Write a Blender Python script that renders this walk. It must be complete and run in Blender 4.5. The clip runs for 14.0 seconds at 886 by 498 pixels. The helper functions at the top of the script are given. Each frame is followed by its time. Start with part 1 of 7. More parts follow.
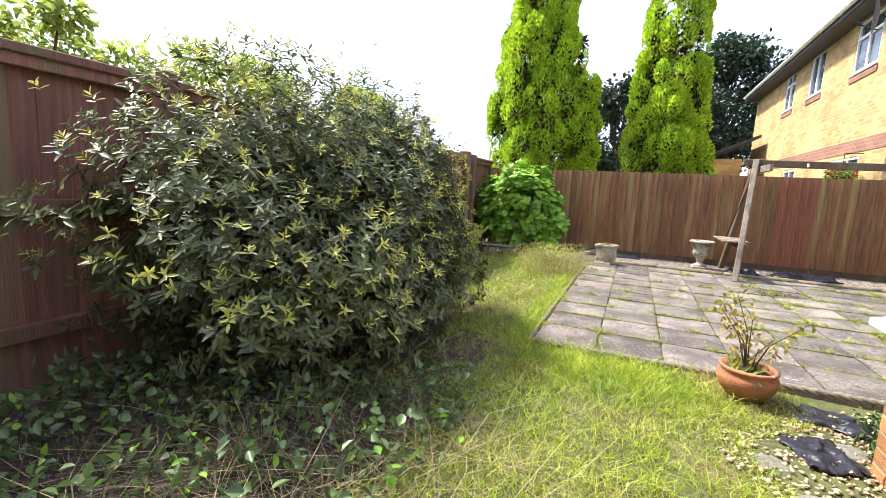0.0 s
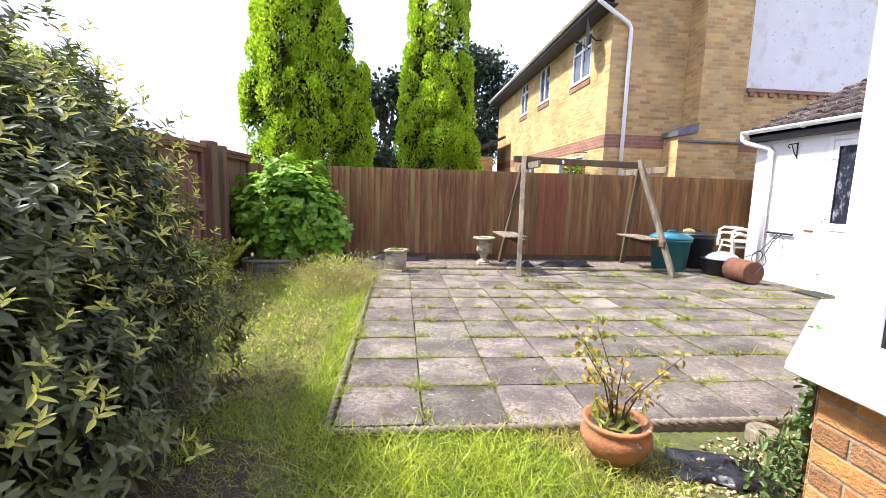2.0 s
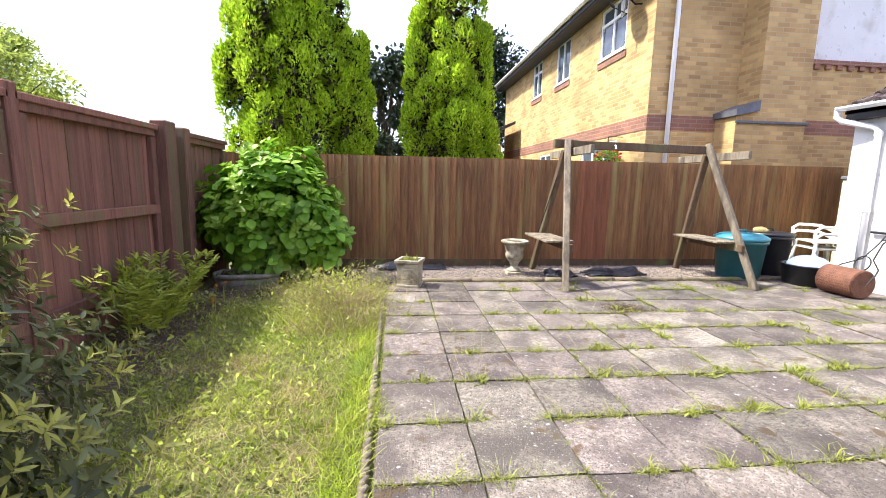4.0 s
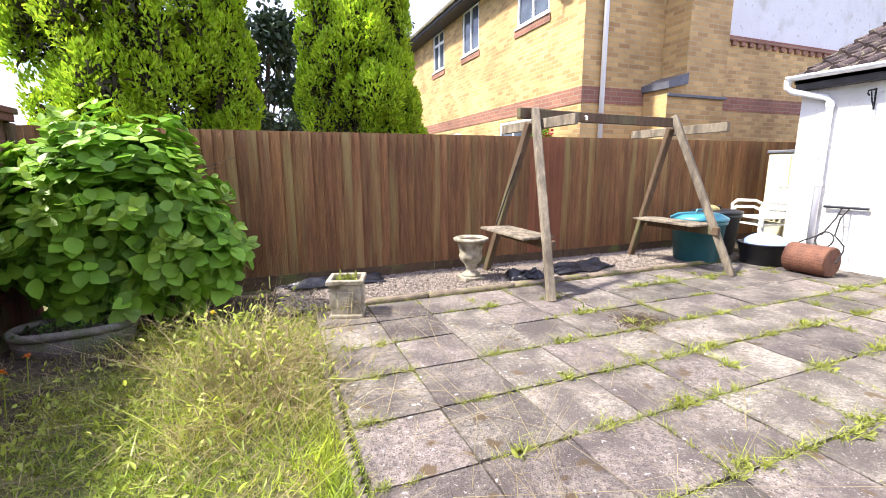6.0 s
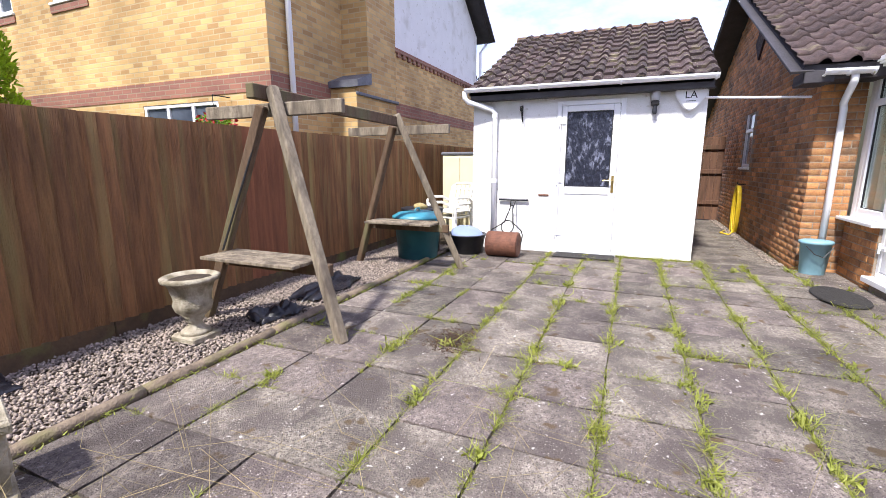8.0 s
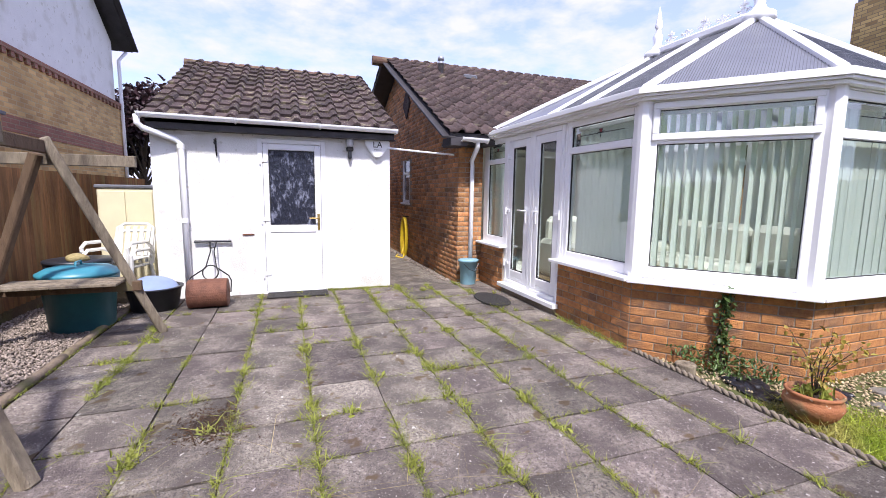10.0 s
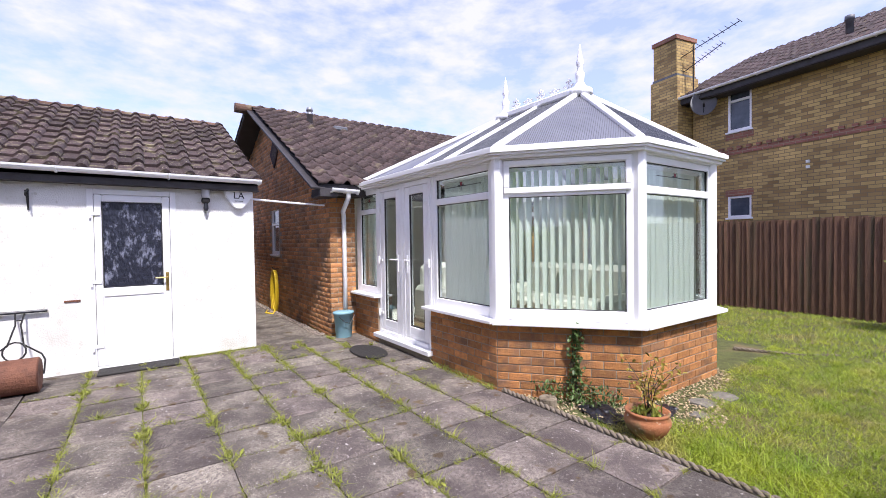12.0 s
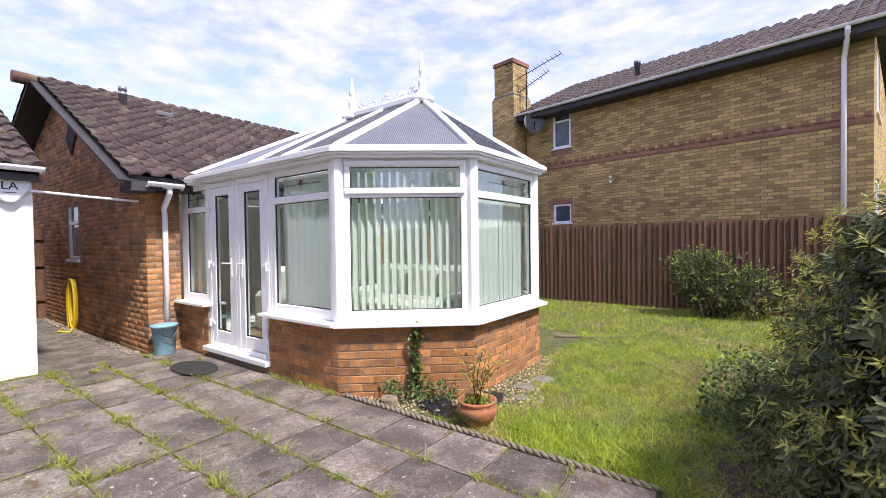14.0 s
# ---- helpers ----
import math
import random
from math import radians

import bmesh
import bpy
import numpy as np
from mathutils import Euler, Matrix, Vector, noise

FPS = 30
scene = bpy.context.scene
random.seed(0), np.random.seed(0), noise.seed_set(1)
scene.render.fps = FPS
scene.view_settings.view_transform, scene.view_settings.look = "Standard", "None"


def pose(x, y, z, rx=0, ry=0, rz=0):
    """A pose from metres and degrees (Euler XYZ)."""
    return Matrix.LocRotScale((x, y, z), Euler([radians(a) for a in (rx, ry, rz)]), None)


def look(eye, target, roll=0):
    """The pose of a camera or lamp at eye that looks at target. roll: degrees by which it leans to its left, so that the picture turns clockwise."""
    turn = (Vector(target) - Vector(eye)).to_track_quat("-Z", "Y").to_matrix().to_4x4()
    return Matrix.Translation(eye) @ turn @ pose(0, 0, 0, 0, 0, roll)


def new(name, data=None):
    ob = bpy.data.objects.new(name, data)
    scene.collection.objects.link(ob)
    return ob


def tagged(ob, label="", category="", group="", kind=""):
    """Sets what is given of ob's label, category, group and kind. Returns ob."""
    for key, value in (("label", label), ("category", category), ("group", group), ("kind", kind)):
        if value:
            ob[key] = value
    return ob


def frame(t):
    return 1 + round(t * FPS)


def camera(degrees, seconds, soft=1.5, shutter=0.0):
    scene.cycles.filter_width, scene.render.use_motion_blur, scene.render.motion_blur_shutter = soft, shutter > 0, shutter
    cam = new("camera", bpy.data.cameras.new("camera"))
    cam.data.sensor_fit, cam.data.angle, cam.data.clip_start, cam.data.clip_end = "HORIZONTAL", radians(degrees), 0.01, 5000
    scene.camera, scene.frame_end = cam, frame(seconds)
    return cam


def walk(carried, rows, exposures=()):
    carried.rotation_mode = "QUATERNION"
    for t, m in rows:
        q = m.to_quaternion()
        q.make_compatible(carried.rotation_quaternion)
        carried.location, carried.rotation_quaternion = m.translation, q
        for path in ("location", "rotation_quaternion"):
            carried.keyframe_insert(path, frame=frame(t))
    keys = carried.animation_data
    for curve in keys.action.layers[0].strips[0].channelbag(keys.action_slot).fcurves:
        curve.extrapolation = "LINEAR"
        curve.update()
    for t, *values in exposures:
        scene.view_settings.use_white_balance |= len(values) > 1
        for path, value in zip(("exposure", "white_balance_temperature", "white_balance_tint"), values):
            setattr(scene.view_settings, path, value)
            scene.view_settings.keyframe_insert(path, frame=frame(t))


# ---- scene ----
cam = camera(91.0, 14.0, soft=0.75)
PATH = [
    (0, (-0.06, 1.276, 1.113), (-0.842, 3.095, 0.831), 3.0),
    (0.5, (-0.112, 1.542, 1.121), (-0.398, 3.502, 0.843), 3.0),
    (1, (-0.231, 1.821, 1.152), (-0.124, 3.8, 0.886), 1.9),
    (1.5, (-0.276, 2.145, 1.15), (-0.096, 4.12, 0.888), 1.1),
    (2, (-0.343, 2.472, 1.165), (-0.148, 4.446, 0.908), 1.6),
    (2.5, (-0.459, 2.836, 1.16), (-0.259, 4.81, 0.91), 1.0),
    (3, (-0.516, 3.146, 1.147), (-0.31, 5.119, 0.892), 0.8),
    (3.2, (-0.532, 3.291, 1.174), (-0.324, 5.263, 0.912), 0.9),
    (5.3, (-0.823, 4.783, 1.204), (-0.52, 6.728, 0.85), 0.8),
    (5.5, (-0.897, 4.949, 1.205), (-0.521, 6.881, 0.846), 0.8),
    (6, (-0.941, 5.348, 1.195), (-0.218, 7.175, 0.826), -0.4),
    (6.5, (-0.956, 5.739, 1.205), (0.196, 7.329, 0.825), 0.4),
    (7, (-1.008, 6.109, 1.208), (0.497, 7.368, 0.819), -0.4),
    (7.2, (-1.004, 6.247, 1.192), (0.577, 7.408, 0.801), -0.5),
    (9.3, (-0.971, 7.268, 1.31), (0.995, 7.141, 0.965), 0.2),
    (9.5, (-0.982, 7.313, 1.326), (0.966, 7.006, 0.989), 0.1),
    (10, (-1.0, 7.346, 1.349), (0.869, 6.678, 1.097), 0.8),
    (10.5, (-1.014, 7.335, 1.373), (0.803, 6.522, 1.186), 0.3),
    (11, (-1.018, 7.303, 1.389), (0.75, 6.376, 1.263), -0.3),
    (11.5, (-1.033, 7.268, 1.409), (0.662, 6.208, 1.35), -0.7),
    (12, (-1.044, 7.246, 1.401), (0.592, 6.095, 1.358), -0.8),
    (12.5, (-1.052, 7.225, 1.411), (0.518, 5.986, 1.384), -1.0),
    (13, (-1.072, 7.183, 1.4), (0.396, 5.825, 1.374), -0.8),
    (13.5, (-1.106, 7.14, 1.401), (0.243, 5.664, 1.371), -0.8),
    (14, (-1.134, 7.097, 1.378), (0.058, 5.492, 1.341), -0.8),
]
walk(cam, [(t, look(eye, target, roll)) for t, eye, target, roll in PATH],
     exposures=[(0, 2.0, 6500, 6), (0.8, 2.0, 6480, 7), (1.5, 1.92, 6450, 8), (3.2, 1.92, 6450, 8), (5.3, 2.06, 6450, 9), (6.2, 2.0, 6400, 10), (7.2, 1.68, 6300, 11), (9.3, 1.24, 6100, 16), (11, 1.10, 6080, 17), (14, 1.22, 6350, 15)])


# ---- world, sun, exposure ----
SUN_DIR = Vector((-0.56, 0.10, 0.82)).normalized()
sun = new("sun", bpy.data.lights.new("sun", "SUN"))
sun.data.energy, sun.data.angle, sun.data.color = 2.9, radians(4.0), (1.0, 0.95, 0.86)
sun.matrix_world = look(SUN_DIR * 50, (0, 0, 0))
world = bpy.data.worlds.new("sky")
scene.world = world
world.use_nodes = True
wn, wl = world.node_tree.nodes, world.node_tree.links
wn.clear()
sky = wn.new("ShaderNodeTexSky")
sky.sky_type, sky.sun_disc = "NISHITA", False
sky.sun_elevation = math.asin(SUN_DIR.z)
sky.sun_rotation = math.atan2(SUN_DIR.x, SUN_DIR.y)
coord = wn.new("ShaderNodeTexCoord")
flat = wn.new("ShaderNodeMapping")
flat.inputs["Scale"].default_value = (1.0, 1.0, 2.6)
cloud = wn.new("ShaderNodeTexNoise")
cloud.inputs["Scale"].default_value, cloud.inputs["Detail"].default_value, cloud.inputs["Roughness"].default_value = 10.0, 8.0, 0.58
ramp = wn.new("ShaderNodeValToRGB")
ramp.color_ramp.elements[0].position, ramp.color_ramp.elements[1].position = 0.36, 0.64
ramp.color_ramp.elements[0].color, ramp.color_ramp.elements[1].color = (0.36, 0.36, 0.36, 1), (1, 1, 1, 1)
blend = wn.new("ShaderNodeMix")
blend.data_type = "RGBA"
blend.inputs["B"].default_value = (3.85, 3.85, 5.6, 1)
back = wn.new("ShaderNodeBackground")
back.inputs["Strength"].default_value = 0.115
wout = wn.new("ShaderNodeOutputWorld")
wl.new(coord.outputs["Generated"], flat.inputs["Vector"])
wl.new(flat.outputs["Vector"], cloud.inputs["Vector"])
wl.new(cloud.outputs["Fac"], ramp.inputs["Fac"])
wl.new(ramp.outputs["Color"], blend.inputs["Factor"])
wl.new(sky.outputs["Color"], blend.inputs["A"])
wl.new(blend.outputs["Result"], back.inputs["Color"])
wl.new(back.outputs["Background"], wout.inputs["Surface"])

# ---- materials ----


def mat(name, c1, c2=None, scale=8.0, rough=0.8, bump=0.0, bump_scale=60.0, metal=0.0, stain=None, stain_scale=1.3, stain_at=(0.52, 0.68), island=0.0, obj_random=0.0, translucent=0.0, coords="Object", stretch=(1, 1, 1), spec=0.5, tint=None, spots=None):
    """Two-tone surface with grain, optional stains, relief and piece-to-piece variation."""
    m = bpy.data.materials.new(name)
    m.use_nodes = True
    n, l = m.node_tree.nodes, m.node_tree.links
    b = n["Principled BSDF"]
    b.inputs["Roughness"].default_value, b.inputs["Metallic"].default_value = rough, metal
    b.inputs["Specular IOR Level"].default_value = spec
    c2 = c2 or tuple(v * 0.75 for v in c1)
    tc = n.new("ShaderNodeTexCoord")
    mp = n.new("ShaderNodeMapping")
    mp.inputs["Scale"].default_value = stretch
    l.new(tc.outputs[coords], mp.inputs["Vector"])
    if obj_random:
        oi = n.new("ShaderNodeObjectInfo")
        off = n.new("ShaderNodeVectorMath")
        off.operation = "SCALE"
        off.inputs[0].default_value = (31.0, 17.0, 23.0)
        l.new(oi.outputs["Random"], off.inputs["Scale"])
        l.new(off.outputs["Vector"], mp.inputs["Location"])
    nz = n.new("ShaderNodeTexNoise")
    nz.inputs["Scale"].default_value, nz.inputs["Detail"].default_value, nz.inputs["Roughness"].default_value = scale, 6, 0.65
    l.new(mp.outputs["Vector"], nz.inputs["Vector"])
    rp = n.new("ShaderNodeValToRGB")
    rp.color_ramp.elements[0].position, rp.color_ramp.elements[1].position = 0.34, 0.66
    rp.color_ramp.elements[0].color, rp.color_ramp.elements[1].color = (*c2, 1), (*c1, 1)
    l.new(nz.outputs["Fac"], rp.inputs["Fac"])
    col = rp.outputs["Color"]
    if stain:
        n2 = n.new("ShaderNodeTexNoise")
        n2.inputs["Scale"].default_value, n2.inputs["Detail"].default_value = stain_scale, 8
        l.new(mp.outputs["Vector"], n2.inputs["Vector"])
        r2 = n.new("ShaderNodeValToRGB")
        r2.color_ramp.elements[0].position, r2.color_ramp.elements[1].position = stain_at
        l.new(n2.outputs["Fac"], r2.inputs["Fac"])
        mx = n.new("ShaderNodeMix")
        mx.data_type = "RGBA"
        l.new(r2.outputs["Color"], mx.inputs["Factor"])
        l.new(col, mx.inputs["A"])
        mx.inputs["B"].default_value = (*stain, 1)
        col = mx.outputs["Result"]
    if spots:
        for colour, size, at in spots:
            n3 = n.new("ShaderNodeTexNoise")
            n3.inputs["Scale"].default_value, n3.inputs["Detail"].default_value = size, 3
            l.new(mp.outputs["Vector"], n3.inputs["Vector"])
            r3 = n.new("ShaderNodeValToRGB")
            r3.color_ramp.elements[0].position, r3.color_ramp.elements[1].position = at, at + 0.05
            l.new(n3.outputs["Fac"], r3.inputs["Fac"])
            m3 = n.new("ShaderNodeMix")
            m3.data_type = "RGBA"
            l.new(r3.outputs["Color"], m3.inputs["Factor"])
            l.new(col, m3.inputs["A"])
            m3.inputs["B"].default_value = (*colour, 1)
            col = m3.outputs["Result"]
    if island or obj_random:
        if island:
            src = n.new("ShaderNodeNewGeometry").outputs["Random Per Island"]
        else:
            src = n.new("ShaderNodeObjectInfo").outputs["Random"]
        amount = island or obj_random
        mr = n.new("ShaderNodeMapRange")
        mr.inputs["To Min"].default_value, mr.inputs["To Max"].default_value = 1 - amount, 1 + amount
        l.new(src, mr.inputs["Value"])
        hs = n.new("ShaderNodeHueSaturation")
        l.new(mr.outputs["Result"], hs.inputs["Value"])
        l.new(col, hs.inputs["Color"])
        col = hs.outputs["Color"]
        if tint:
            fr = n.new("ShaderNodeMath")
            fr.operation = "MULTIPLY"
            fr.inputs[1].default_value = 7.31
            fc = n.new("ShaderNodeMath")
            fc.operation = "FRACT"
            l.new(src, fr.inputs[0])
            l.new(fr.outputs["Value"], fc.inputs[0])
            mt = n.new("ShaderNodeMix")
            mt.data_type, mt.blend_type = "RGBA", "MULTIPLY"
            mt.inputs["B"].default_value = (*tint, 1)
            l.new(fc.outputs["Value"], mt.inputs["Factor"])
            l.new(col, mt.inputs["A"])
            col = mt.outputs["Result"]
    l.new(col, b.inputs["Base Color"])
    if bump:
        nb = n.new("ShaderNodeTexNoise")
        nb.inputs["Scale"].default_value, nb.inputs["Detail"].default_value = bump_scale, 5
        l.new(mp.outputs["Vector"], nb.inputs["Vector"])
        bp = n.new("ShaderNodeBump")
        bp.inputs["Strength"].default_value, bp.inputs["Distance"].default_value = bump, 0.02
        l.new(nb.outputs["Fac"], bp.inputs["Height"])
        l.new(bp.outputs["Normal"], b.inputs["Normal"])
    if translucent:
        tr = n.new("ShaderNodeBsdfTranslucent")
        ms = n.new("ShaderNodeMixShader")
        ms.inputs["Fac"].default_value = translucent
        l.new(col, tr.inputs["Color"])
        l.new(b.outputs["BSDF"], ms.inputs[1])
        l.new(tr.outputs["BSDF"], ms.inputs[2])
        l.new(ms.outputs["Shader"], n["Material Output"].inputs["Surface"])
    return m


def brick_mat(name, c1, c2, mortar, spread=0.0):
    """Coursed brickwork, 225 x 75 mm, on box-projected metre coordinates."""
    m = bpy.data.materials.new(name)
    m.use_nodes = True
    n, l = m.node_tree.nodes, m.node_tree.links
    b = n["Principled BSDF"]
    b.inputs["Roughness"].default_value = 0.9
    tc = n.new("ShaderNodeTexCoord")
    bt = n.new("ShaderNodeTexBrick")
    bt.inputs["Scale"].default_value, bt.inputs["Brick Width"].default_value, bt.inputs["Row Height"].default_value = 1.0, 0.225, 0.075
    bt.inputs["Mortar Size"].default_value, bt.inputs["Mortar Smooth"].default_value = 0.008, 0.2
    bt.inputs["Color1"].default_value, bt.inputs["Color2"].default_value, bt.inputs["Mortar"].default_value = (*c1, 1), (*c2, 1), (*mortar, 1)
    l.new(tc.outputs["UV"], bt.inputs["Vector"])
    nz = n.new("ShaderNodeTexNoise")
    nz.inputs["Scale"].default_value, nz.inputs["Detail"].default_value = 1.1, 9
    l.new(tc.outputs["Object"], nz.inputs["Vector"])
    mr = n.new("ShaderNodeMapRange")
    mr.inputs["From Min"].default_value, mr.inputs["From Max"].default_value = 0.3, 0.7
    mr.inputs["To Min"].default_value, mr.inputs["To Max"].default_value = 0.72, 1.18
    l.new(nz.outputs["Fac"], mr.inputs["Value"])
    hs = n.new("ShaderNodeHueSaturation")
    l.new(mr.outputs["Result"], hs.inputs["Value"])
    l.new(bt.outputs["Color"], hs.inputs["Color"])
    l.new(hs.outputs["Color"], b.inputs["Base Color"])
    n2 = n.new("ShaderNodeTexNoise")
    n2.inputs["Scale"].default_value = 90
    l.new(tc.outputs["Object"], n2.inputs["Vector"])
    ad = n.new("ShaderNodeMath")
    ad.operation = "MULTIPLY_ADD"
    ad.inputs[1].default_value = -1.0
    l.new(bt.outputs["Fac"], ad.inputs[0])
    l.new(n2.outputs["Fac"], ad.inputs[2])
    bp = n.new("ShaderNodeBump")
    bp.inputs["Strength"].default_value, bp.inputs["Distance"].default_value = 0.7, 0.008
    l.new(ad.outputs["Value"], bp.inputs["Height"])
    l.new(bp.outputs["Normal"], b.inputs["Normal"])
    return m


def glass_mat(name, tint=(0.92, 0.97, 0.95), rough=0.0):
    m = bpy.data.materials.new(name)
    m.use_nodes = True
    n, l = m.node_tree.nodes, m.node_tree.links
    n.remove(n["Principled BSDF"])
    gl, tr, ms, lw = (n.new(k) for k in ("ShaderNodeBsdfGlossy", "ShaderNodeBsdfTransparent", "ShaderNodeMixShader", "ShaderNodeLayerWeight"))
    gl.inputs["Roughness"].default_value = rough
    tr.inputs["Color"].default_value = (*tint, 1)
    pw, ma = n.new("ShaderNodeMath"), n.new("ShaderNodeMath")
    pw.operation, ma.operation = "POWER", "MULTIPLY_ADD"
    pw.inputs[1].default_value, ma.inputs[1].default_value, ma.inputs[2].default_value = 3.5, 0.7, 0.07
    l.new(lw.outputs["Facing"], pw.inputs[0])
    l.new(pw.outputs["Value"], ma.inputs[0])
    l.new(ma.outputs["Value"], ms.inputs["Fac"])
    l.new(tr.outputs["BSDF"], ms.inputs[1])
    l.new(gl.outputs["BSDF"], ms.inputs[2])
    l.new(ms.outputs["Shader"], n["Material Output"].inputs["Surface"])
    return m


M_GROUND = mat("turf", (0.11, 0.12, 0.03), (0.055, 0.06, 0.02), 9, 0.95, 0.6, 50, stain=(0.15, 0.115, 0.05), stain_scale=1.7)
M_GRASS = mat("grass", (0.45, 0.51, 0.05), (0.24, 0.35, 0.03), 2.2, 0.55, island=0.5, translucent=0.4, stain=(0.48, 0.41, 0.13), stain_scale=1.3, stain_at=(0.52, 0.68))
M_STRAW = mat("straw", (0.46, 0.37, 0.19), (0.24, 0.19, 0.085), 3, 0.8, island=0.3, translucent=0.3)
M_WEED = mat("weed", (0.36, 0.38, 0.07), (0.22, 0.26, 0.045), 6, 0.6, island=0.3, translucent=0.35)
M_SLAB = mat("concrete_slab", (0.37, 0.325, 0.26), (0.145, 0.125, 0.104), 34, 0.92, 0.9, 110, stain=(0.115, 0.096, 0.082), stain_scale=3.6, stain_at=(0.40, 0.60), obj_random=0.32, tint=(0.84, 0.79, 0.86), spots=(((0.085, 0.07, 0.06), 130, 0.57), ((0.50, 0.46, 0.40), 120, 0.63), ((0.10, 0.082, 0.072), 60, 0.61), ((0.55, 0.52, 0.46), 26, 0.68), ((0.12, 0.085, 0.045), 7, 0.64)))
M_JOINT = mat("joint_soil", (0.12, 0.10, 0.06), (0.06, 0.055, 0.03), 12, 0.95, 0.6, 60, stain=(0.14, 0.15, 0.04), stain_at=(0.42, 0.6))
M_GRAVEL = mat("gravel", (0.38, 0.31, 0.26), (0.22, 0.18, 0.15), 40, 0.9, 0.4, 90, island=0.5)
M_DEADMOSS = mat("dead_moss", (0.085, 0.045, 0.02), (0.045, 0.025, 0.013), 12, 0.95, island=0.3)
M_SOIL = mat("soil", (0.065, 0.045, 0.027), (0.03, 0.021, 0.014), 14, 0.95, 0.8, 40)
M_FENCE = mat("fence_board", (0.30, 0.138, 0.052), (0.155, 0.071, 0.030), 7, 0.85, 0.6, 40, stain=(0.30, 0.21, 0.08), stain_scale=1.6, stain_at=(0.50, 0.72), obj_random=0.20, tint=(0.94, 1.0, 0.90), stretch=(4.5, 4.5, 0.35))
M_FENCE_SIDE = mat("fence_side", (0.27, 0.12, 0.082), (0.15, 0.068, 0.048), 7, 0.85, 0.5, 40, stain=(0.15, 0.14, 0.06), stain_scale=1.3, stain_at=(0.52, 0.74), obj_random=0.25, stretch=(4, 4, 0.35))
M_FENCE_RED = mat("fence_board_new", (0.28, 0.105, 0.045), (0.18, 0.066, 0.03), 6, 0.85, 0.4, 40, obj_random=0.12, stretch=(4, 4, 0.35))
M_FENCE_DARK = mat("fence_dark", (0.155, 0.078, 0.045), (0.085, 0.043, 0.027), 6, 0.85, 0.5, 40, obj_random=0.22, stretch=(4, 4, 0.35), stain=(0.07, 0.06, 0.03), stain_scale=1.2, stain_at=(0.55, 0.75))
M_GRAVELBOARD = mat("gravel_board", (0.13, 0.08, 0.04), (0.07, 0.045, 0.025), 6, 0.9, 0.5, 40, stain=(0.14, 0.14, 0.04), stain_scale=3)
M_TIMBER = mat("weathered_timber", (0.36, 0.30, 0.215), (0.19, 0.15, 0.105), 9, 0.9, 0.8, 70, stain=(0.12, 0.095, 0.07), stain_scale=3.2, stain_at=(0.46, 0.66), stretch=(3, 3, 0.7), obj_random=0.12)
M_TIMBER_OLD = mat("brown_timber", (0.15, 0.095, 0.055), (0.09, 0.055, 0.03), 7, 0.9, 0.5, 60, stretch=(3, 3, 0.7), stain=(0.14, 0.13, 0.06))
M_RENDER = mat("white_render", (0.82, 0.81, 0.79), (0.77, 0.76, 0.74), 3, 0.9, 0.35, 70, stain=(0.60, 0.58, 0.52), stain_scale=2.2, stain_at=(0.54, 0.74), spots=(((0.64, 0.62, 0.57), 12, 0.64),))
M_UPVC = mat("white_upvc", (0.87, 0.87, 0.88), (0.84, 0.84, 0.85), 2, 0.35)
M_SEAL = mat("rubber_seal", (0.02, 0.02, 0.022), None, 9, 0.6)
M_TILE = mat("roof_tile", (0.092, 0.062, 0.058), (0.046, 0.033, 0.034), 14, 0.95, 0.7, 80, stain=(0.16, 0.135, 0.09), stain_scale=5, stain_at=(0.58, 0.78), island=0.35)
M_TILE_OBJ = mat("shed_tile", (0.088, 0.058, 0.055), (0.044, 0.031, 0.032), 14, 0.95, 0.7, 80, spots=(((0.33, 0.31, 0.20), 34, 0.64),), stain=(0.19, 0.165, 0.10), stain_scale=7, stain_at=(0.56, 0.70), obj_random=0.35)
M_RIDGE = mat("ridge_tile", (0.17, 0.095, 0.065), (0.10, 0.06, 0.045), 9, 0.95, 0.6, 80, stain=(0.24, 0.21, 0.13), stain_scale=5, obj_random=0.2)
M_FASCIA = mat("dark_fascia", (0.05, 0.045, 0.05), (0.03, 0.027, 0.03), 6, 0.6, 0.2, 40)
M_BRICK = mat("orange_brick", (0.60, 0.27, 0.085), (0.39, 0.16, 0.062), 22, 0.9, 0.6, 110, stain=(0.20, 0.115, 0.07), stain_scale=5, stain_at=(0.5, 0.72), obj_random=0.28, tint=(0.75, 0.80, 0.9))
M_BRICKS = mat("orange_bricks", (0.66, 0.31, 0.11), (0.42, 0.175, 0.075), 22, 0.9, 0.6, 110, stain=(0.25, 0.145, 0.085), stain_scale=3, stain_at=(0.5, 0.72), island=0.34, tint=(0.70, 0.80, 0.9))
M_MORTAR = mat("mortar", (0.36, 0.30, 0.23), (0.26, 0.21, 0.16), 30, 0.95, 0.5, 120)
M_YBRICK = brick_mat("buff_brickwork", (0.66, 0.44, 0.18), (0.42, 0.25, 0.10), (0.50, 0.39, 0.22))
# M_YBRICK's bricks again, shade put into the darker tone and the mortar
M_NBRICK = brick_mat("shaded_buff_brickwork", (0.62, 0.44, 0.17), (0.29, 0.185, 0.075), (0.24, 0.18, 0.10))
M_REDBAND = brick_mat("red_brick_band", (0.34, 0.15, 0.10), (0.26, 0.115, 0.085), (0.3, 0.22, 0.15))
M_LEAD = mat("lead_flashing", (0.16, 0.165, 0.19), (0.09, 0.095, 0.11), 8, 0.5, 0.3, 30)
